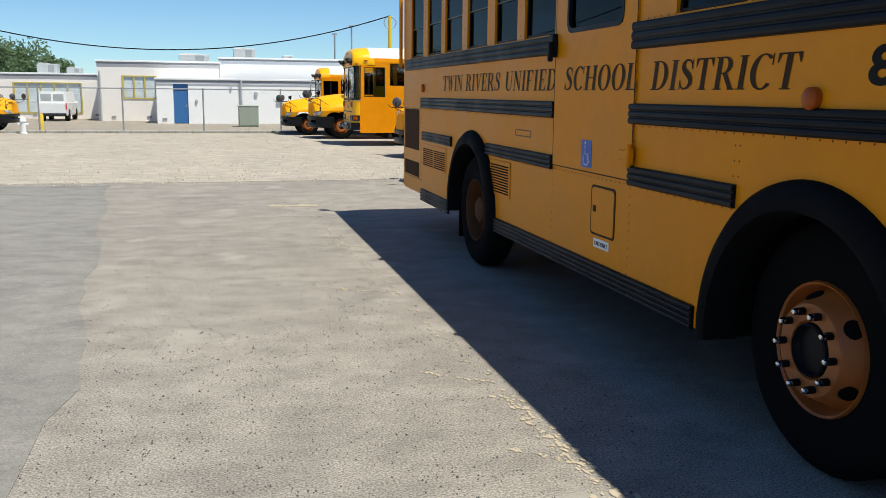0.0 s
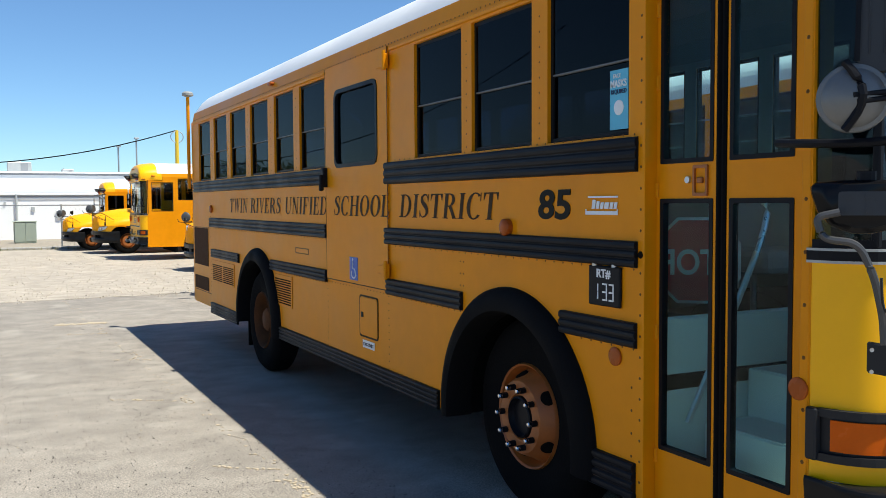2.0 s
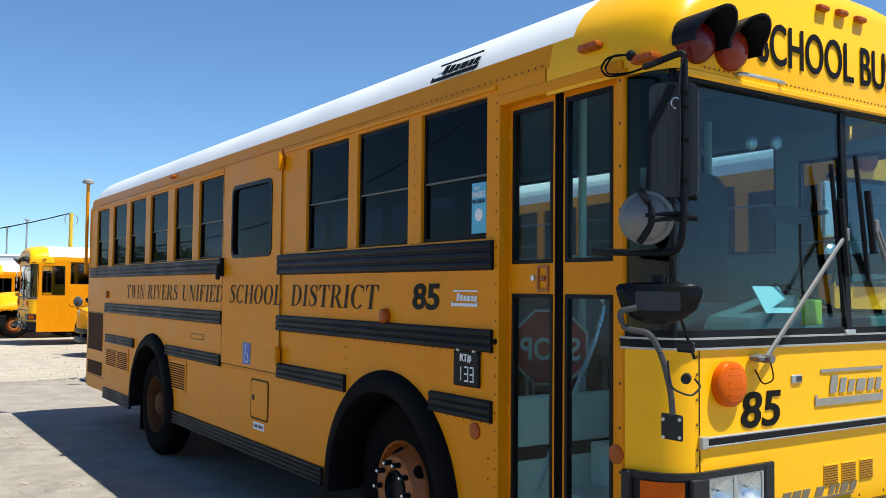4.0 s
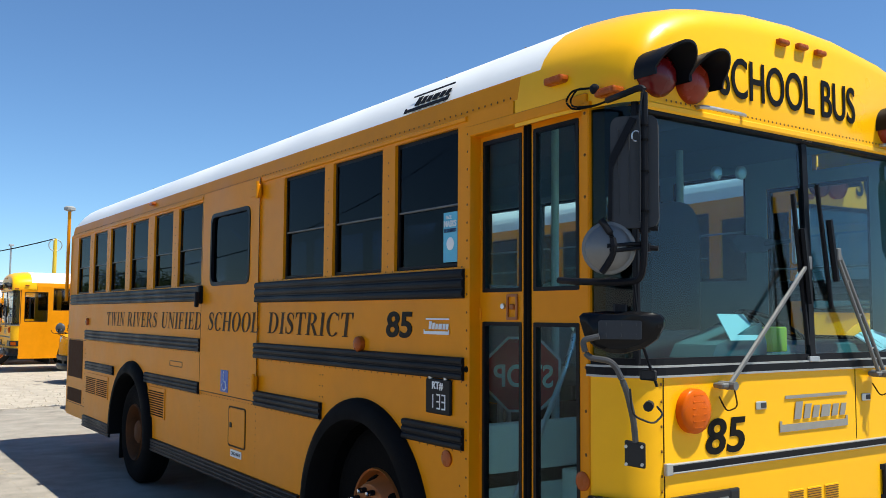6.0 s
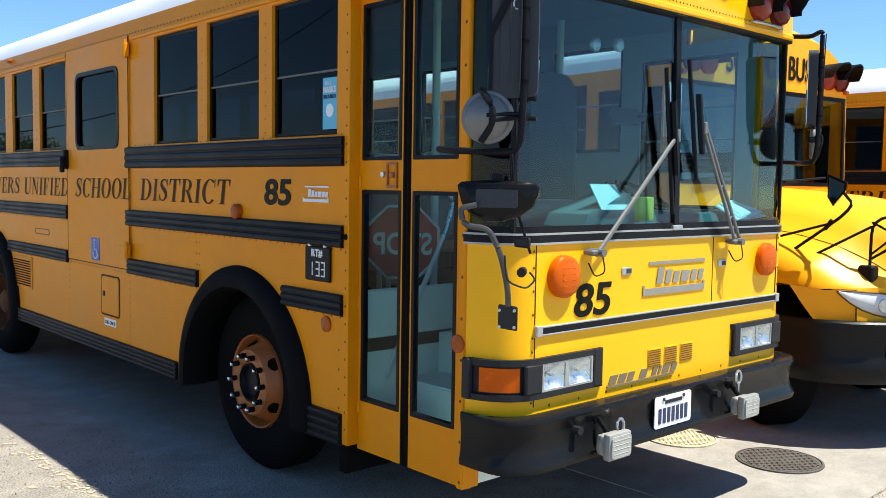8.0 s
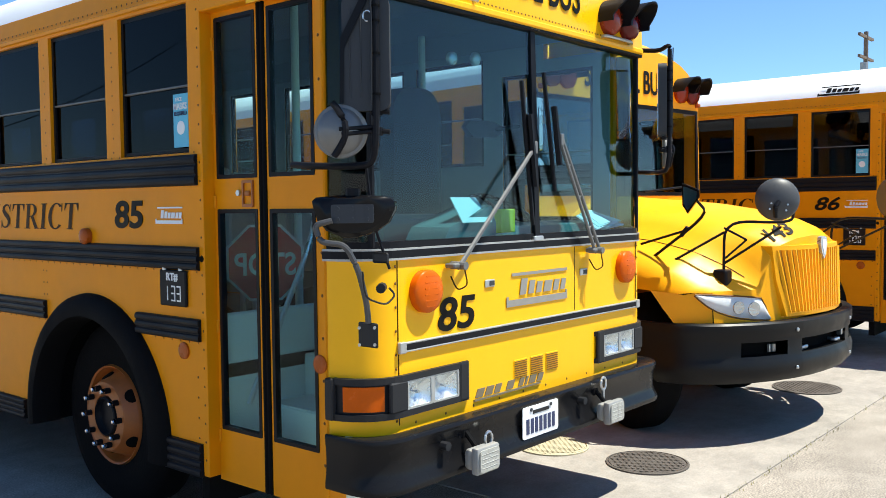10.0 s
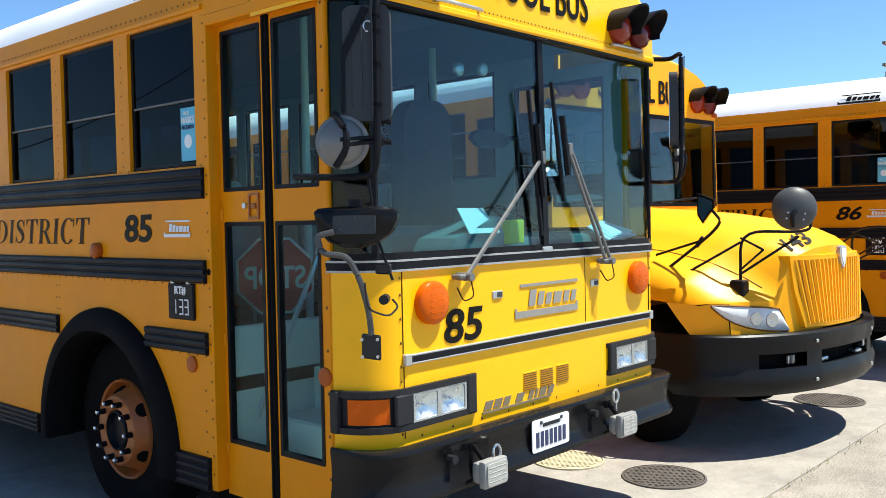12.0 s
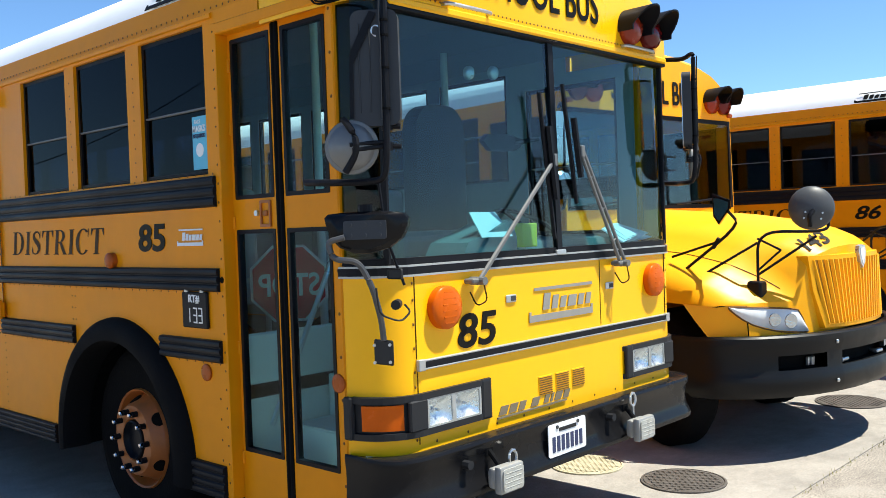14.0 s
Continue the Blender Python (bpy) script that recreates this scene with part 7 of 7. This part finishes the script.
far_flat = transit_bus("", None, "yellow flat-fronted school bus in the back row", 0)
front_face(far_flat, "", 0)
far_flat.matrix_world = pose(1.75, 28.2, 0.006, 0, 0, -90) @ Matrix.Scale(0.91, 4)
copy_thing(far_hooded, pose(2.2, 22.2, 0.006, 0, 0, -90) @ SMALL)
copy_thing(far_hooded, pose(1.3, 15.6, 0.006, 0, 0, -90) @ SMALL)
copy_thing(far_hooded, pose(-9.75, 36.2, 0.004, 0, 0, 90) @ Matrix.Scale(0.86, 4))


# smoother seal coat beside the bays, worn bay paint, cracks
bm = bmesh.new()
edge = [(-3.08 - 0.088 * (y - 4) * (y > 4) + 0.05 * math.sin(y * 1.7) + 0.03 * math.sin(y * 5.1), y) for y in [-12 + 0.5 * i for i in range(55)]]
slab(bm, [(-30, -12, 0.004)] + [(x, y, 0.004) for x, y in edge] + [(-30, 15, 0.004)], (0, 0, -0.02))
tagged(part("seal_coat", bm, PATCH), "smoother grey seal coat over the asphalt", "pavement", kind="structure")

PAINT = material("worn_paint", (0.46, 0.375, 0.265), 0.85, vary=0.25, scale=8, bump=0.2)
rnd = random.Random(5)


def flake(bm, x, y, r):
    z = 0.003 + 0.003 * rnd.random()
    n = rnd.randint(6, 9)
    k = [rnd.uniform(0.45, 1.1) for _ in range(n)]
    sx, sy = rnd.uniform(0.6, 1.0), rnd.uniform(0.8, 1.8)
    slab(bm, [(x + r * k[i] * sx * math.cos(2 * math.pi * i / n), y + r * k[i] * sy * math.sin(2 * math.pi * i / n), z) for i in range(n)], (0, 0, -0.02))


bm = bmesh.new()
for i in range(300):
    y = rnd.uniform(1.5, 3.4) if i < 190 else rnd.uniform(3.4, 15.2)
    flake(bm, -0.715 - 0.034 * y + rnd.gauss(0, 0.034), y, rnd.uniform(0.005, 0.022) * (1.5 if rnd.random() < 0.06 else 0.9))
for i in range(60):
    flake(bm, rnd.uniform(-1.6, -0.95), 11.75 + rnd.gauss(0, 0.04), rnd.uniform(0.02, 0.06))
for (xa, ya), (xb, yb), n in (((-1.57, 10.71), (-1.04, 10.56), 26), ((-1.23, 8.40), (-0.85, 8.19), 16), ((-1.54, 6.32), (-0.87, 5.90), 34), ((-1.20, 3.89), (-0.83, 3.62), 26), ((-1.06, 2.71), (-0.73, 2.43), 30), ((-1.47, 11.84), (-0.97, 11.62), 24)):
    for i in range(n):
        t = rnd.random()
        flake(bm, xa + (xb - xa) * t + rnd.gauss(0, 0.008), ya + (yb - ya) * t + rnd.gauss(0, 0.012), rnd.uniform(0.005, 0.018))
tagged(part("worn_bay_line", bm, PAINT), "flaking remains of a painted bay line", "road marking", kind="stuff")
STONE = material("loose_stone", (0.10, 0.09, 0.08), 0.9, vary=0.5)


def pebbles(name, n, place, r0, r1, mat, label, category):
    """Many small four-sided stones in one mesh."""
    vs, fs = [], []
    for _ in range(n):
        x, y = place()
        r = rnd.uniform(r0, r1) * (1.7 if rnd.random() < 0.05 else 1)
        k = len(vs)
        for a in range(4):
            w = 1.57 * a + rnd.random()
            vs.append((x + r * math.cos(w), y + r * rnd.uniform(0.6, 1) * math.sin(w), 0.001))
        vs.append((x + rnd.uniform(-0.3, 0.3) * r, y, 0.006 + r * 0.35))
        fs += [(k, k + 1, k + 4), (k + 1, k + 2, k + 4), (k + 2, k + 3, k + 4), (k + 3, k, k + 4)]
    me = bpy.data.meshes.new(name)
    me.from_pydata(vs, [], fs)
    me.materials.append(mat)
    return tagged(new(name, me), label, category, kind="stuff")


pebbles("loose_stones", 4200, lambda: (rnd.uniform(-3.2, -0.3), 0.3 + 12 * rnd.random() ** 1.9), 0.002, 0.0065, STONE, "small dark stones loose on the asphalt", "stones")
pebbles("pale_chips", 260, lambda: (rnd.uniform(-4.2, -0.3), 0.6 + 12 * rnd.random() ** 1.5), 0.003, 0.009, PAINT, "pale chips loose on the asphalt", "stones")

GSTONE = material("gravel_stone", (0.46, 0.40, 0.32), 0.9, vary=0.4, scale=8)
vs, fs = [], []
for i in range(2600):
    x, y = rnd.uniform(-8, 2.6), 15.35 + 16 * rnd.random() ** 1.6 - 0.4 * rnd.random() ** 3
    r = rnd.uniform(0.008, 0.035)
    n = len(vs)
    for a in range(3):
        w = 2.1 * a + rnd.random()
        vs.append((x + r * math.cos(w), y + r * math.sin(w), 0.004))
    vs.append((x + rnd.uniform(-0.3, 0.3) * r, y, 0.006 + r * 0.8))
    fs += [(n, n + 1, n + 3), (n + 1, n + 2, n + 3), (n + 2, n, n + 3)]
me = bpy.data.meshes.new("gravel_stones")
me.from_pydata(vs, [], fs)
me.materials.append(GSTONE)
tagged(new("gravel_stones", me), "pale stones scattered over the gravel", "gravel", kind="stuff")

# ---- back of the yard: fence, building, van, poles, tree ----
WALL = material("cream_render", (0.84, 0.78, 0.72), 0.8, vary=0.08, scale=0.6, fine=20, bump=0.1)
WALL_W = material("white_render", (0.88, 0.87, 0.85), 0.8, vary=0.07, scale=0.7, fine=18, bump=0.1)
BLUE_DOOR = material("blue_door_paint", (0.03, 0.14, 0.36), 0.45, vary=0.12)
SASH = material("yellow_sash", (0.55, 0.43, 0.10), 0.6)
PANE = material("far_window_blind", (0.62, 0.68, 0.70), 0.25, vary=0.3, scale=2)
FASCIA = material("grey_fascia", (0.30, 0.31, 0.32), 0.6)
UNIT = material("roof_unit_metal", (0.50, 0.51, 0.50), 0.5, metal=0.3, vary=0.2, scale=3)
GALV = material("galvanised", (0.36, 0.37, 0.37), 0.5, metal=0.6, vary=0.2, scale=9)
UTIL = material("green_grey_box", (0.30, 0.34, 0.27), 0.6, vary=0.1)
POLE_Y = material("yellow_pole", (0.75, 0.50, 0.03), 0.5)
WOODPOLE = material("weathered_pole", (0.16, 0.12, 0.09), 0.85, vary=0.3, scale=5, bump=0.3)
LEAF = material("leaf_green", (0.055, 0.10, 0.03), 0.65, vary=0.5, scale=3, fine=12)
BARK = material("bark", (0.12, 0.09, 0.065), 0.9, vary=0.3, bump=0.4)
KERB = material("kerb_concrete", (0.36, 0.345, 0.32), 0.85, vary=0.15, scale=2)

sheet("back_road", -120, 120, 35.3, 60, 0.004, DIRT, "dry tan dirt strip behind the fence", "road")
bm = bmesh.new()
box(bm, (-80, 35.0, -0.05), (80, 35.35, 0.10), 0.02)
tagged(part("kerb", bm, KERB), "low concrete kerb under the fence", "kerb", kind="structure")

fence = thing("chain_link_fence", "grey chain-link fence on the kerb", "fence")
for i in range(24):
    bm = bmesh.new()
    x = -38.1 + 2.95 * i
    rod(bm, (x, 35.18, 0.10), (x, 35.18, 1.72), 0.030, 8)
    part("post", bm, GALV, fence)
bm = bmesh.new()
rod(bm, (-40, 35.18, 1.68), (32, 35.18, 1.68), 0.022, 6)
part("top_rail", bm, GALV, fence)
vs, fs = [], []
for i in range(520):
    for s in (-1, 1):
        x = -38 + 0.14 * i
        k = len(vs)
        a, b = (x, 0.12), (x + s * 1.55, 1.67)
        vs += [(a[0] - 0.0009, 35.2, a[1]), (a[0] + 0.0009, 35.2, a[1]), (b[0] + 0.0009, 35.2, b[1]), (b[0] - 0.0009, 35.2, b[1]), (a[0], 35.204, a[1]), (b[0], 35.204, b[1])]
        fs += [(k, k + 1, k + 2, k + 3), (k + 1, k + 4, k + 5, k + 2), (k + 4, k, k + 3, k + 5)]
me = bpy.data.meshes.new("wire_mesh")
me.from_pydata(vs, [], fs)
me.materials.append(GALV)
wm = new("wire_mesh", me)
wm.parent = fence
wm["kind"] = "stuff"

bld = thing("school_building", "low cream and white flat-roofed building with yellow windows", "building")


def block(x0, x1, y0, y1, z1, mat, holes, name="wall"):
    """A walled block; holes (x0, x1, z0, z1) go through its front."""
    us = sorted({x0, x1} | {v for h in holes for v in h[:2]})
    vs2 = sorted({0.0, z1} | {v for h in holes for v in h[2:]})
    bm = bmesh.new()
    pierced(bm, us, vs2, holes, lambda u, v, d: (u, y0 + d, v), 0.25)
    part(name, bm, mat, bld)
    for x in (x0, x1 - 0.25):
        bm = bmesh.new()
        box(bm, (x, y0 + 0.26, 0), (x + 0.25, y1, z1))
        part(name, bm, mat, bld)
    bm = bmesh.new()
    box(bm, (x0 - 0.08, y0 - 0.10, z1), (x1 + 0.08, y1 + 0.1, z1 + 0.09), 0.01)
    part("roof", bm, WHITE_ROOF, bld, "flat white roof edge")
    bm = bmesh.new()
    box(bm, (x0 - 0.02, y0 - 0.03, z1 - 0.10), (x1 + 0.02, y0 - 0.003, z1 - 0.005))
    part("fascia", bm, FASCIA, bld)


def yellow_window(x0, x1, z0, z1, y, cols):
    bm = bmesh.new()
    f = 0.06
    ring(bm, [(x0 - f, y - 0.03, z0 - f), (x1 + f, y - 0.03, z0 - f), (x1 + f, y - 0.03, z1 + f), (x0 - f, y - 0.03, z1 + f)], [(x0, y - 0.03, z0), (x1, y - 0.03, z0), (x1, y - 0.03, z1), (x0, y - 0.03, z1)], (0, 0.08, 0))
    w = part("window", bm, SASH, bld, "yellow-framed window with pale blinds")
    cw = (x1 - x0) / cols
    for i in range(cols):
        for j in range(3):
            bm = bmesh.new()
            h = (z1 - z0) / 3
            box(bm, (x0 + i * cw + 0.04, y + 0.04, z0 + j * h + 0.02), (x0 + (i + 1) * cw - 0.04, y + 0.06, z0 + (j + 1) * h - 0.02))
            part("pane", bm, PANE, w)
        bm = bmesh.new()
        box(bm, (x0 + i * cw - 0.04, y - 0.02, z0), (x0 + i * cw + 0.04, y + 0.05, z1))
        part("mullion", bm, SASH, w)
    bm = bmesh.new()
    box(bm, (x0, y + 0.05, z0), (x1, y + 0.055, z1))
    part("sash_back", bm, WHITE, w)


block(-26, -8.3, 54, 66, 2.46, WALL, [(-13.1, -9.6, 0.34, 1.96), (-18.5, -15.0, 0.34, 1.96)])
yellow_window(-13.1, -9.6, 0.34, 1.96, 54, 5)
yellow_window(-18.5, -15.0, 0.34, 1.96, 54, 5)
block(-8.24, -1.97, 50, 64, 3.10, WALL, [(-6.95, -5.3, 1.22, 2.34)])
yellow_window(-6.95, -5.3, 1.22, 2.34, 50, 3)
block(-1.95, 24, 50.6, 64, 3.38, WALL_W, [])
block(-5.05, 12, 46, 49.9, 2.16, WALL_W, [(-4.25, -3.54, 0.0, 1.95)])
bm = bmesh.new()
box(bm, (-5.07, 45.96, 1.97), (12, 45.997, 2.04))
part("string_course", bm, WHITE, bld)
bm = bmesh.new()
box(bm, (-4.25, 46.06, 0.02), (-3.54, 46.11, 1.62), 0.01)
dr = part("door", bm, BLUE_DOOR, bld, "blue painted steel door")
bm = bmesh.new()
box(bm, (-4.25, 46.05, 1.64), (-3.54, 46.11, 1.95), 0.01)
part("transom", bm, BLUE_DOOR, dr)
bm = bmesh.new()
box(bm, (-3.64, 46.03, 0.82), (-3.60, 46.06, 0.95), 0.005)
part("door_handle", bm, STEEL, dr)
for x, z, w in ((-3.2, 1.05, 0.12), (-1.5, 1.72, 0.10), (-0.3, 1.40, 0.16), (0.8, 1.0, 0.3), (1.4, 0.5, 0.5)):
    bm = bmesh.new()
    box(bm, (x, 45.93, z), (x + w, 46.0, z + w * 1.3), 0.01)
    part("wall_box", bm, UNIT, bld)
for x in (-4.8, -5.8, -7.6, -8.9, -10.6, -12.2):
    bm = bmesh.new()
    box(bm, (x, (50 if x > -8.2 else 54) - 0.03 if x < -5.05 else 45.97, 0.16), (x + 0.22, (50 if x > -8.2 else 54) - 0.004 if x < -5.05 else 45.996, 0.28))
    part("wall_vent", bm, FASCIA, bld)
for x, y in ((-8.1, 49.9), (-0.95, 45.9)):
    bm = bmesh.new()
    rod(bm, (x, y, 0.0), (x, y, 2.6 if y > 48 else 2.2), 0.05, 8)
    part("downpipe", bm, UNIT, bld)

for x0, x1, y, z0, z1 in ((-4.1, -2.5, 51, 3.19, 3.60), (-1.15, 0.05, 52, 3.47, 4.02), (-12.2, -11.1, 56, 2.55, 3.10), (-10.6, -9.8, 56, 2.55, 2.90), (1.6, 2.2, 52, 3.47, 3.68)):
    u = thing("rooftop_unit", "grey metal air-conditioning unit on the roof", "air conditioner", "roof units")
    bm = bmesh.new()
    box(bm, (x0, y, z0), (x1, y + 1.0, z1), 0.03)
    part("casing", bm, UNIT, u)
    bm = bmesh.new()
    box(bm, (x0 + (x1 - x0) * 0.55, y - 0.012, z0 + 0.08), (x0 + (x1 - x0) * 0.85, y - 0.002, z1 - 0.06))
    part("louvre", bm, FASCIA, u)
    bm = bmesh.new()
    box(bm, (x0 + 0.1, y + 0.1, z1), (x1 - 0.5, y + 0.8, z1 + 0.05), 0.02)
    part("lid", bm, UNIT, u)

ub = thing("utility_cabinet", "green-grey electrical cabinet beside the fence", "cabinet")
bm = bmesh.new()
box(bm, (-1.22, 41.5, 0.004), (-0.32, 42.2, 0.93), 0.03)
part("body", bm, UTIL, ub)
bm = bmesh.new()
box(bm, (-1.26, 41.47, 0.93), (-0.28, 42.23, 0.98), 0.02)
part("lid", bm, UTIL, ub)
for x in (-1.19, -0.76):
    bm = bmesh.new()
    box(bm, (x, 41.485, 0.08), (x + 0.40, 41.5, 0.90), 0.006)
    part("door", bm, UTIL, ub)

van = thing("white_van", "white panel van parked by the building", "van")
bm = bmesh.new()
box(bm, (-11.05, 49.0, 0.28), (-9.65, 53.0, 1.0), 0.08, 2)
slab(bm, [(-11.03, 49.03, 0.98), (-9.67, 49.03, 0.98), (-9.76, 49.10, 1.52), (-10.94, 49.10, 1.52)], (0, 3.0, 0))
part("body", bm, WHITE, van)
for x in (-10.90, -10.30):
    bm = bmesh.new()
    box(bm, (x, 49.03, 1.05), (x + 0.5, 49.06, 1.40), 0.01)
    part("rear_window", bm, UNIT, van)
bm = bmesh.new()
box(bm, (-11.00, 48.93, 0.26), (-9.70, 49.02, 0.42), 0.02)
part("bumper", bm, GREY, van)
for x in (-11.04, -9.72):
    bm = bmesh.new()
    box(bm, (x, 48.985, 0.6), (x + 0.06, 49.01, 0.95))
    part("tail_lamp", bm, SIGNRED, van)
for x, y in ((-10.95, 49.7), (-9.75, 49.7), (-10.95, 52.2), (-9.75, 52.2)):
    bm = bmesh.new()
    rod(bm, (x - 0.1, y, 0.324), (x + 0.1, y, 0.324), 0.32, 18)
    part("wheel", bm, TYRE, van)

hyd = thing("fire_hydrant", "white fire hydrant by the fence", "hydrant", at=Matrix.Translation((-9.05, 34.6, 0.006)))
bm = bmesh.new()
lathe(bm, [(0.13, 0.0), (0.13, 0.04), (0.09, 0.05), (0.09, 0.42), (0.12, 0.45), (0.11, 0.52), (0.05, 0.60), (0.0, 0.62)], Matrix.Identity(4), 16)
part("barrel", bm, WHITE, hyd, "", True)
for s in (-1, 1):
    bm = bmesh.new()
    rod(bm, (s * 0.07, 0, 0.34), (s * 0.17, 0, 0.34), 0.05, 10)
    part("outlet", bm, WHITE, hyd)
bol = thing("bollard", "yellow steel bollard behind the fence", "bollard", at=Matrix.Translation((-8.85, 37.0, 0.004)))
bm = bmesh.new()
lathe(bm, [(0.09, 0.0), (0.09, 0.62), (0.06, 0.68), (0.0, 0.69)], Matrix.Identity(4), 14)
part("post", bm, POLE_Y, bol, "", True)

yp = thing("yellow_lamp_pole", "tall yellow pole with a ring at its head", "pole", at=Matrix.Translation((5.54, 40.0, 0)))
bm = bmesh.new()
rod(bm, (0, 0, 2.2), (0, 0, 5.05), 0.10, 12, 0.08)
rod(bm, (0, 0, 0.0), (0, 0, 2.2), 0.13, 12)
part("shaft", bm, POLE_Y, yp)
bm = bmesh.new()
tube(bm, [(0.28 * math.cos(a * math.pi / 8), -0.05, 4.75 + 0.26 * math.sin(a * math.pi / 8)) for a in range(17)], 0.02, 6)
part("ring", bm, GALV, yp)
for x, z in ((3.60, 4.39), (4.85, 4.84)):
    lp = thing("light_pole", "thin grey light pole behind the building", "pole", at=Matrix.Translation((x + 0.2, 66.0, 0)))
    bm = bmesh.new()
    rod(bm, (2.6, 0, 0), (2.6, 0, z * 1.32), 0.06, 8)
    part("shaft", bm, GALV, lp)
    bm = bmesh.new()
    box(bm, (2.45, -0.3, z * 1.32), (2.75, 0.1, z * 1.32 + 0.12), 0.02)
    part("lamp_head", bm, FASCIA, lp)
cab = thing("overhead_cable", "sagging dark overhead cable", "cable")
bm = bmesh.new()
tube(bm, [(-27 + 32.54 * i / 40, 40.0, 3.343 + 0.01661 * (-27 + 32.54 * i / 40 + 4.614) ** 2) for i in range(41)], 0.026, 6)
part("wire", bm, DARK, cab)


def tree(x, y, h, spread, seed, label):
    """A tapered trunk with limbs and a crown of many small leaf clumps."""
    t = thing("tree", label, "tree", at=Matrix.Translation((x, y, 0)))
    rnd = random.Random(seed)
    bm = bmesh.new()
    rod(bm, (0, 0, 0), (0.1, 0, h * 0.45), 0.22, 10, 0.14)
    tips = []
    for i in range(9):
        a = i * 2.4
        p = Vector((0.1, 0, h * (0.35 + 0.02 * i)))
        q = p + Vector((math.cos(a) * spread * 0.55, math.sin(a) * spread * 0.55, h * rnd.uniform(0.15, 0.42)))
        rod(bm, p, q, 0.08, 6, 0.02)
        tips.append(q)
    part("trunk", bm, BARK, t)
    vs, fs = [], []
    for c in tips + [Vector((0, 0, h * 0.85)), Vector((0.5, 0, h * 0.75))]:
        for k in range(420):
            d = Vector((rnd.gauss(0, 1), rnd.gauss(0, 1), rnd.gauss(0, 0.7)))
            p = c + d.normalized() * spread * 0.42 * rnd.random() ** 0.45
            u = Vector((rnd.gauss(0, 1), rnd.gauss(0, 1), rnd.gauss(0, 1))).normalized()
            w = u.orthogonal().normalized()
            s = rnd.uniform(0.07, 0.15)
            n = len(vs)
            vs += [p - u * s, p + w * s * 0.5, p + u * s, p - w * s * 0.5]
            fs.append((n, n + 1, n + 2, n + 3))
    me = bpy.data.meshes.new("crown")
    me.from_pydata([tuple(v) for v in vs], [], fs)
    me.materials.append(LEAF)
    cr = new("crown", me)
    cr.parent = t
    cr["kind"] = "stuff"


tree(-15.2, 64, 4.6, 2.6, 4, "leafy green tree behind the building")
tree(-18.5, 66, 4.9, 2.8, 7, "leafy green tree behind the building")
tree(-13.4, 68, 4.0, 1.6, 9, "leafy green tree behind the building")


def utility_pole(x, y, h, label):
    t = thing("utility_pole", label, "pole", at=Matrix.Translation((x, y, 0)))
    bm = bmesh.new()
    rod(bm, (0, 0, 0), (0, 0, h), 0.17, 10, 0.12)
    part("shaft", bm, WOODPOLE, t)
    for k, z in enumerate((h - 0.35, h - 1.5)):
        bm = bmesh.new()
        box(bm, (-1.3, -0.07, z), (1.3, 0.07, z + 0.14))
        part("crossarm", bm, WOODPOLE, t)
    bm = bmesh.new()
    rod(bm, (-0.35, 0, h - 2.6), (-0.35, 0, h - 1.7), 0.2, 10)
    part("transformer", bm, GALV, t)


utility_pole(50, 11.5, 10.9, "weathered wooden utility pole behind the buses")
utility_pole(59, -45, 9.4, "weathered wooden utility pole with crossarms")

# unseen plain low building, added across the yard for the windows to reflect
bm = bmesh.new()
box(bm, (-46, -40, 0), (-34, 60, 3.4))
tagged(part("reflected_wall", bm, WALL), "unseen plain cream wall added for window reflections", "wall", kind="structure")

# dry weeds along the fence and in the slab joint
rnd = random.Random(21)
vs, fs = [], []
for i in range(660):
    if i < 520:
        x, y, h = rnd.uniform(-12, 4), 35.0 - abs(rnd.gauss(0, 0.12)), rnd.uniform(0.05, 0.22) * (1.6 if rnd.random() < 0.1 else 0.8)
    else:
        x, y, h = rnd.gauss(3.2, 0.9) if i % 3 else rnd.uniform(2.2, 7), -0.49 + rnd.gauss(0, 0.015), rnd.uniform(0.01, 0.045)
    a, l = rnd.uniform(0, 6.3), rnd.uniform(0.2, 0.7) * h
    w = 0.012 if i < 520 else 0.003
    n = len(vs)
    vs += [(x - w * math.sin(a), y + w * math.cos(a), 0), (x + w * math.sin(a), y - w * math.cos(a), 0), (x + l * math.cos(a), y + l * math.sin(a), h)]
    fs.append((n, n + 1, n + 2))
me = bpy.data.meshes.new("dry_weeds")
me.from_pydata(vs, [], fs)
me.materials.append(DRY)
tagged(new("dry_weeds", me), "dry weeds in the joints and along the fence", "weeds", kind="stuff")
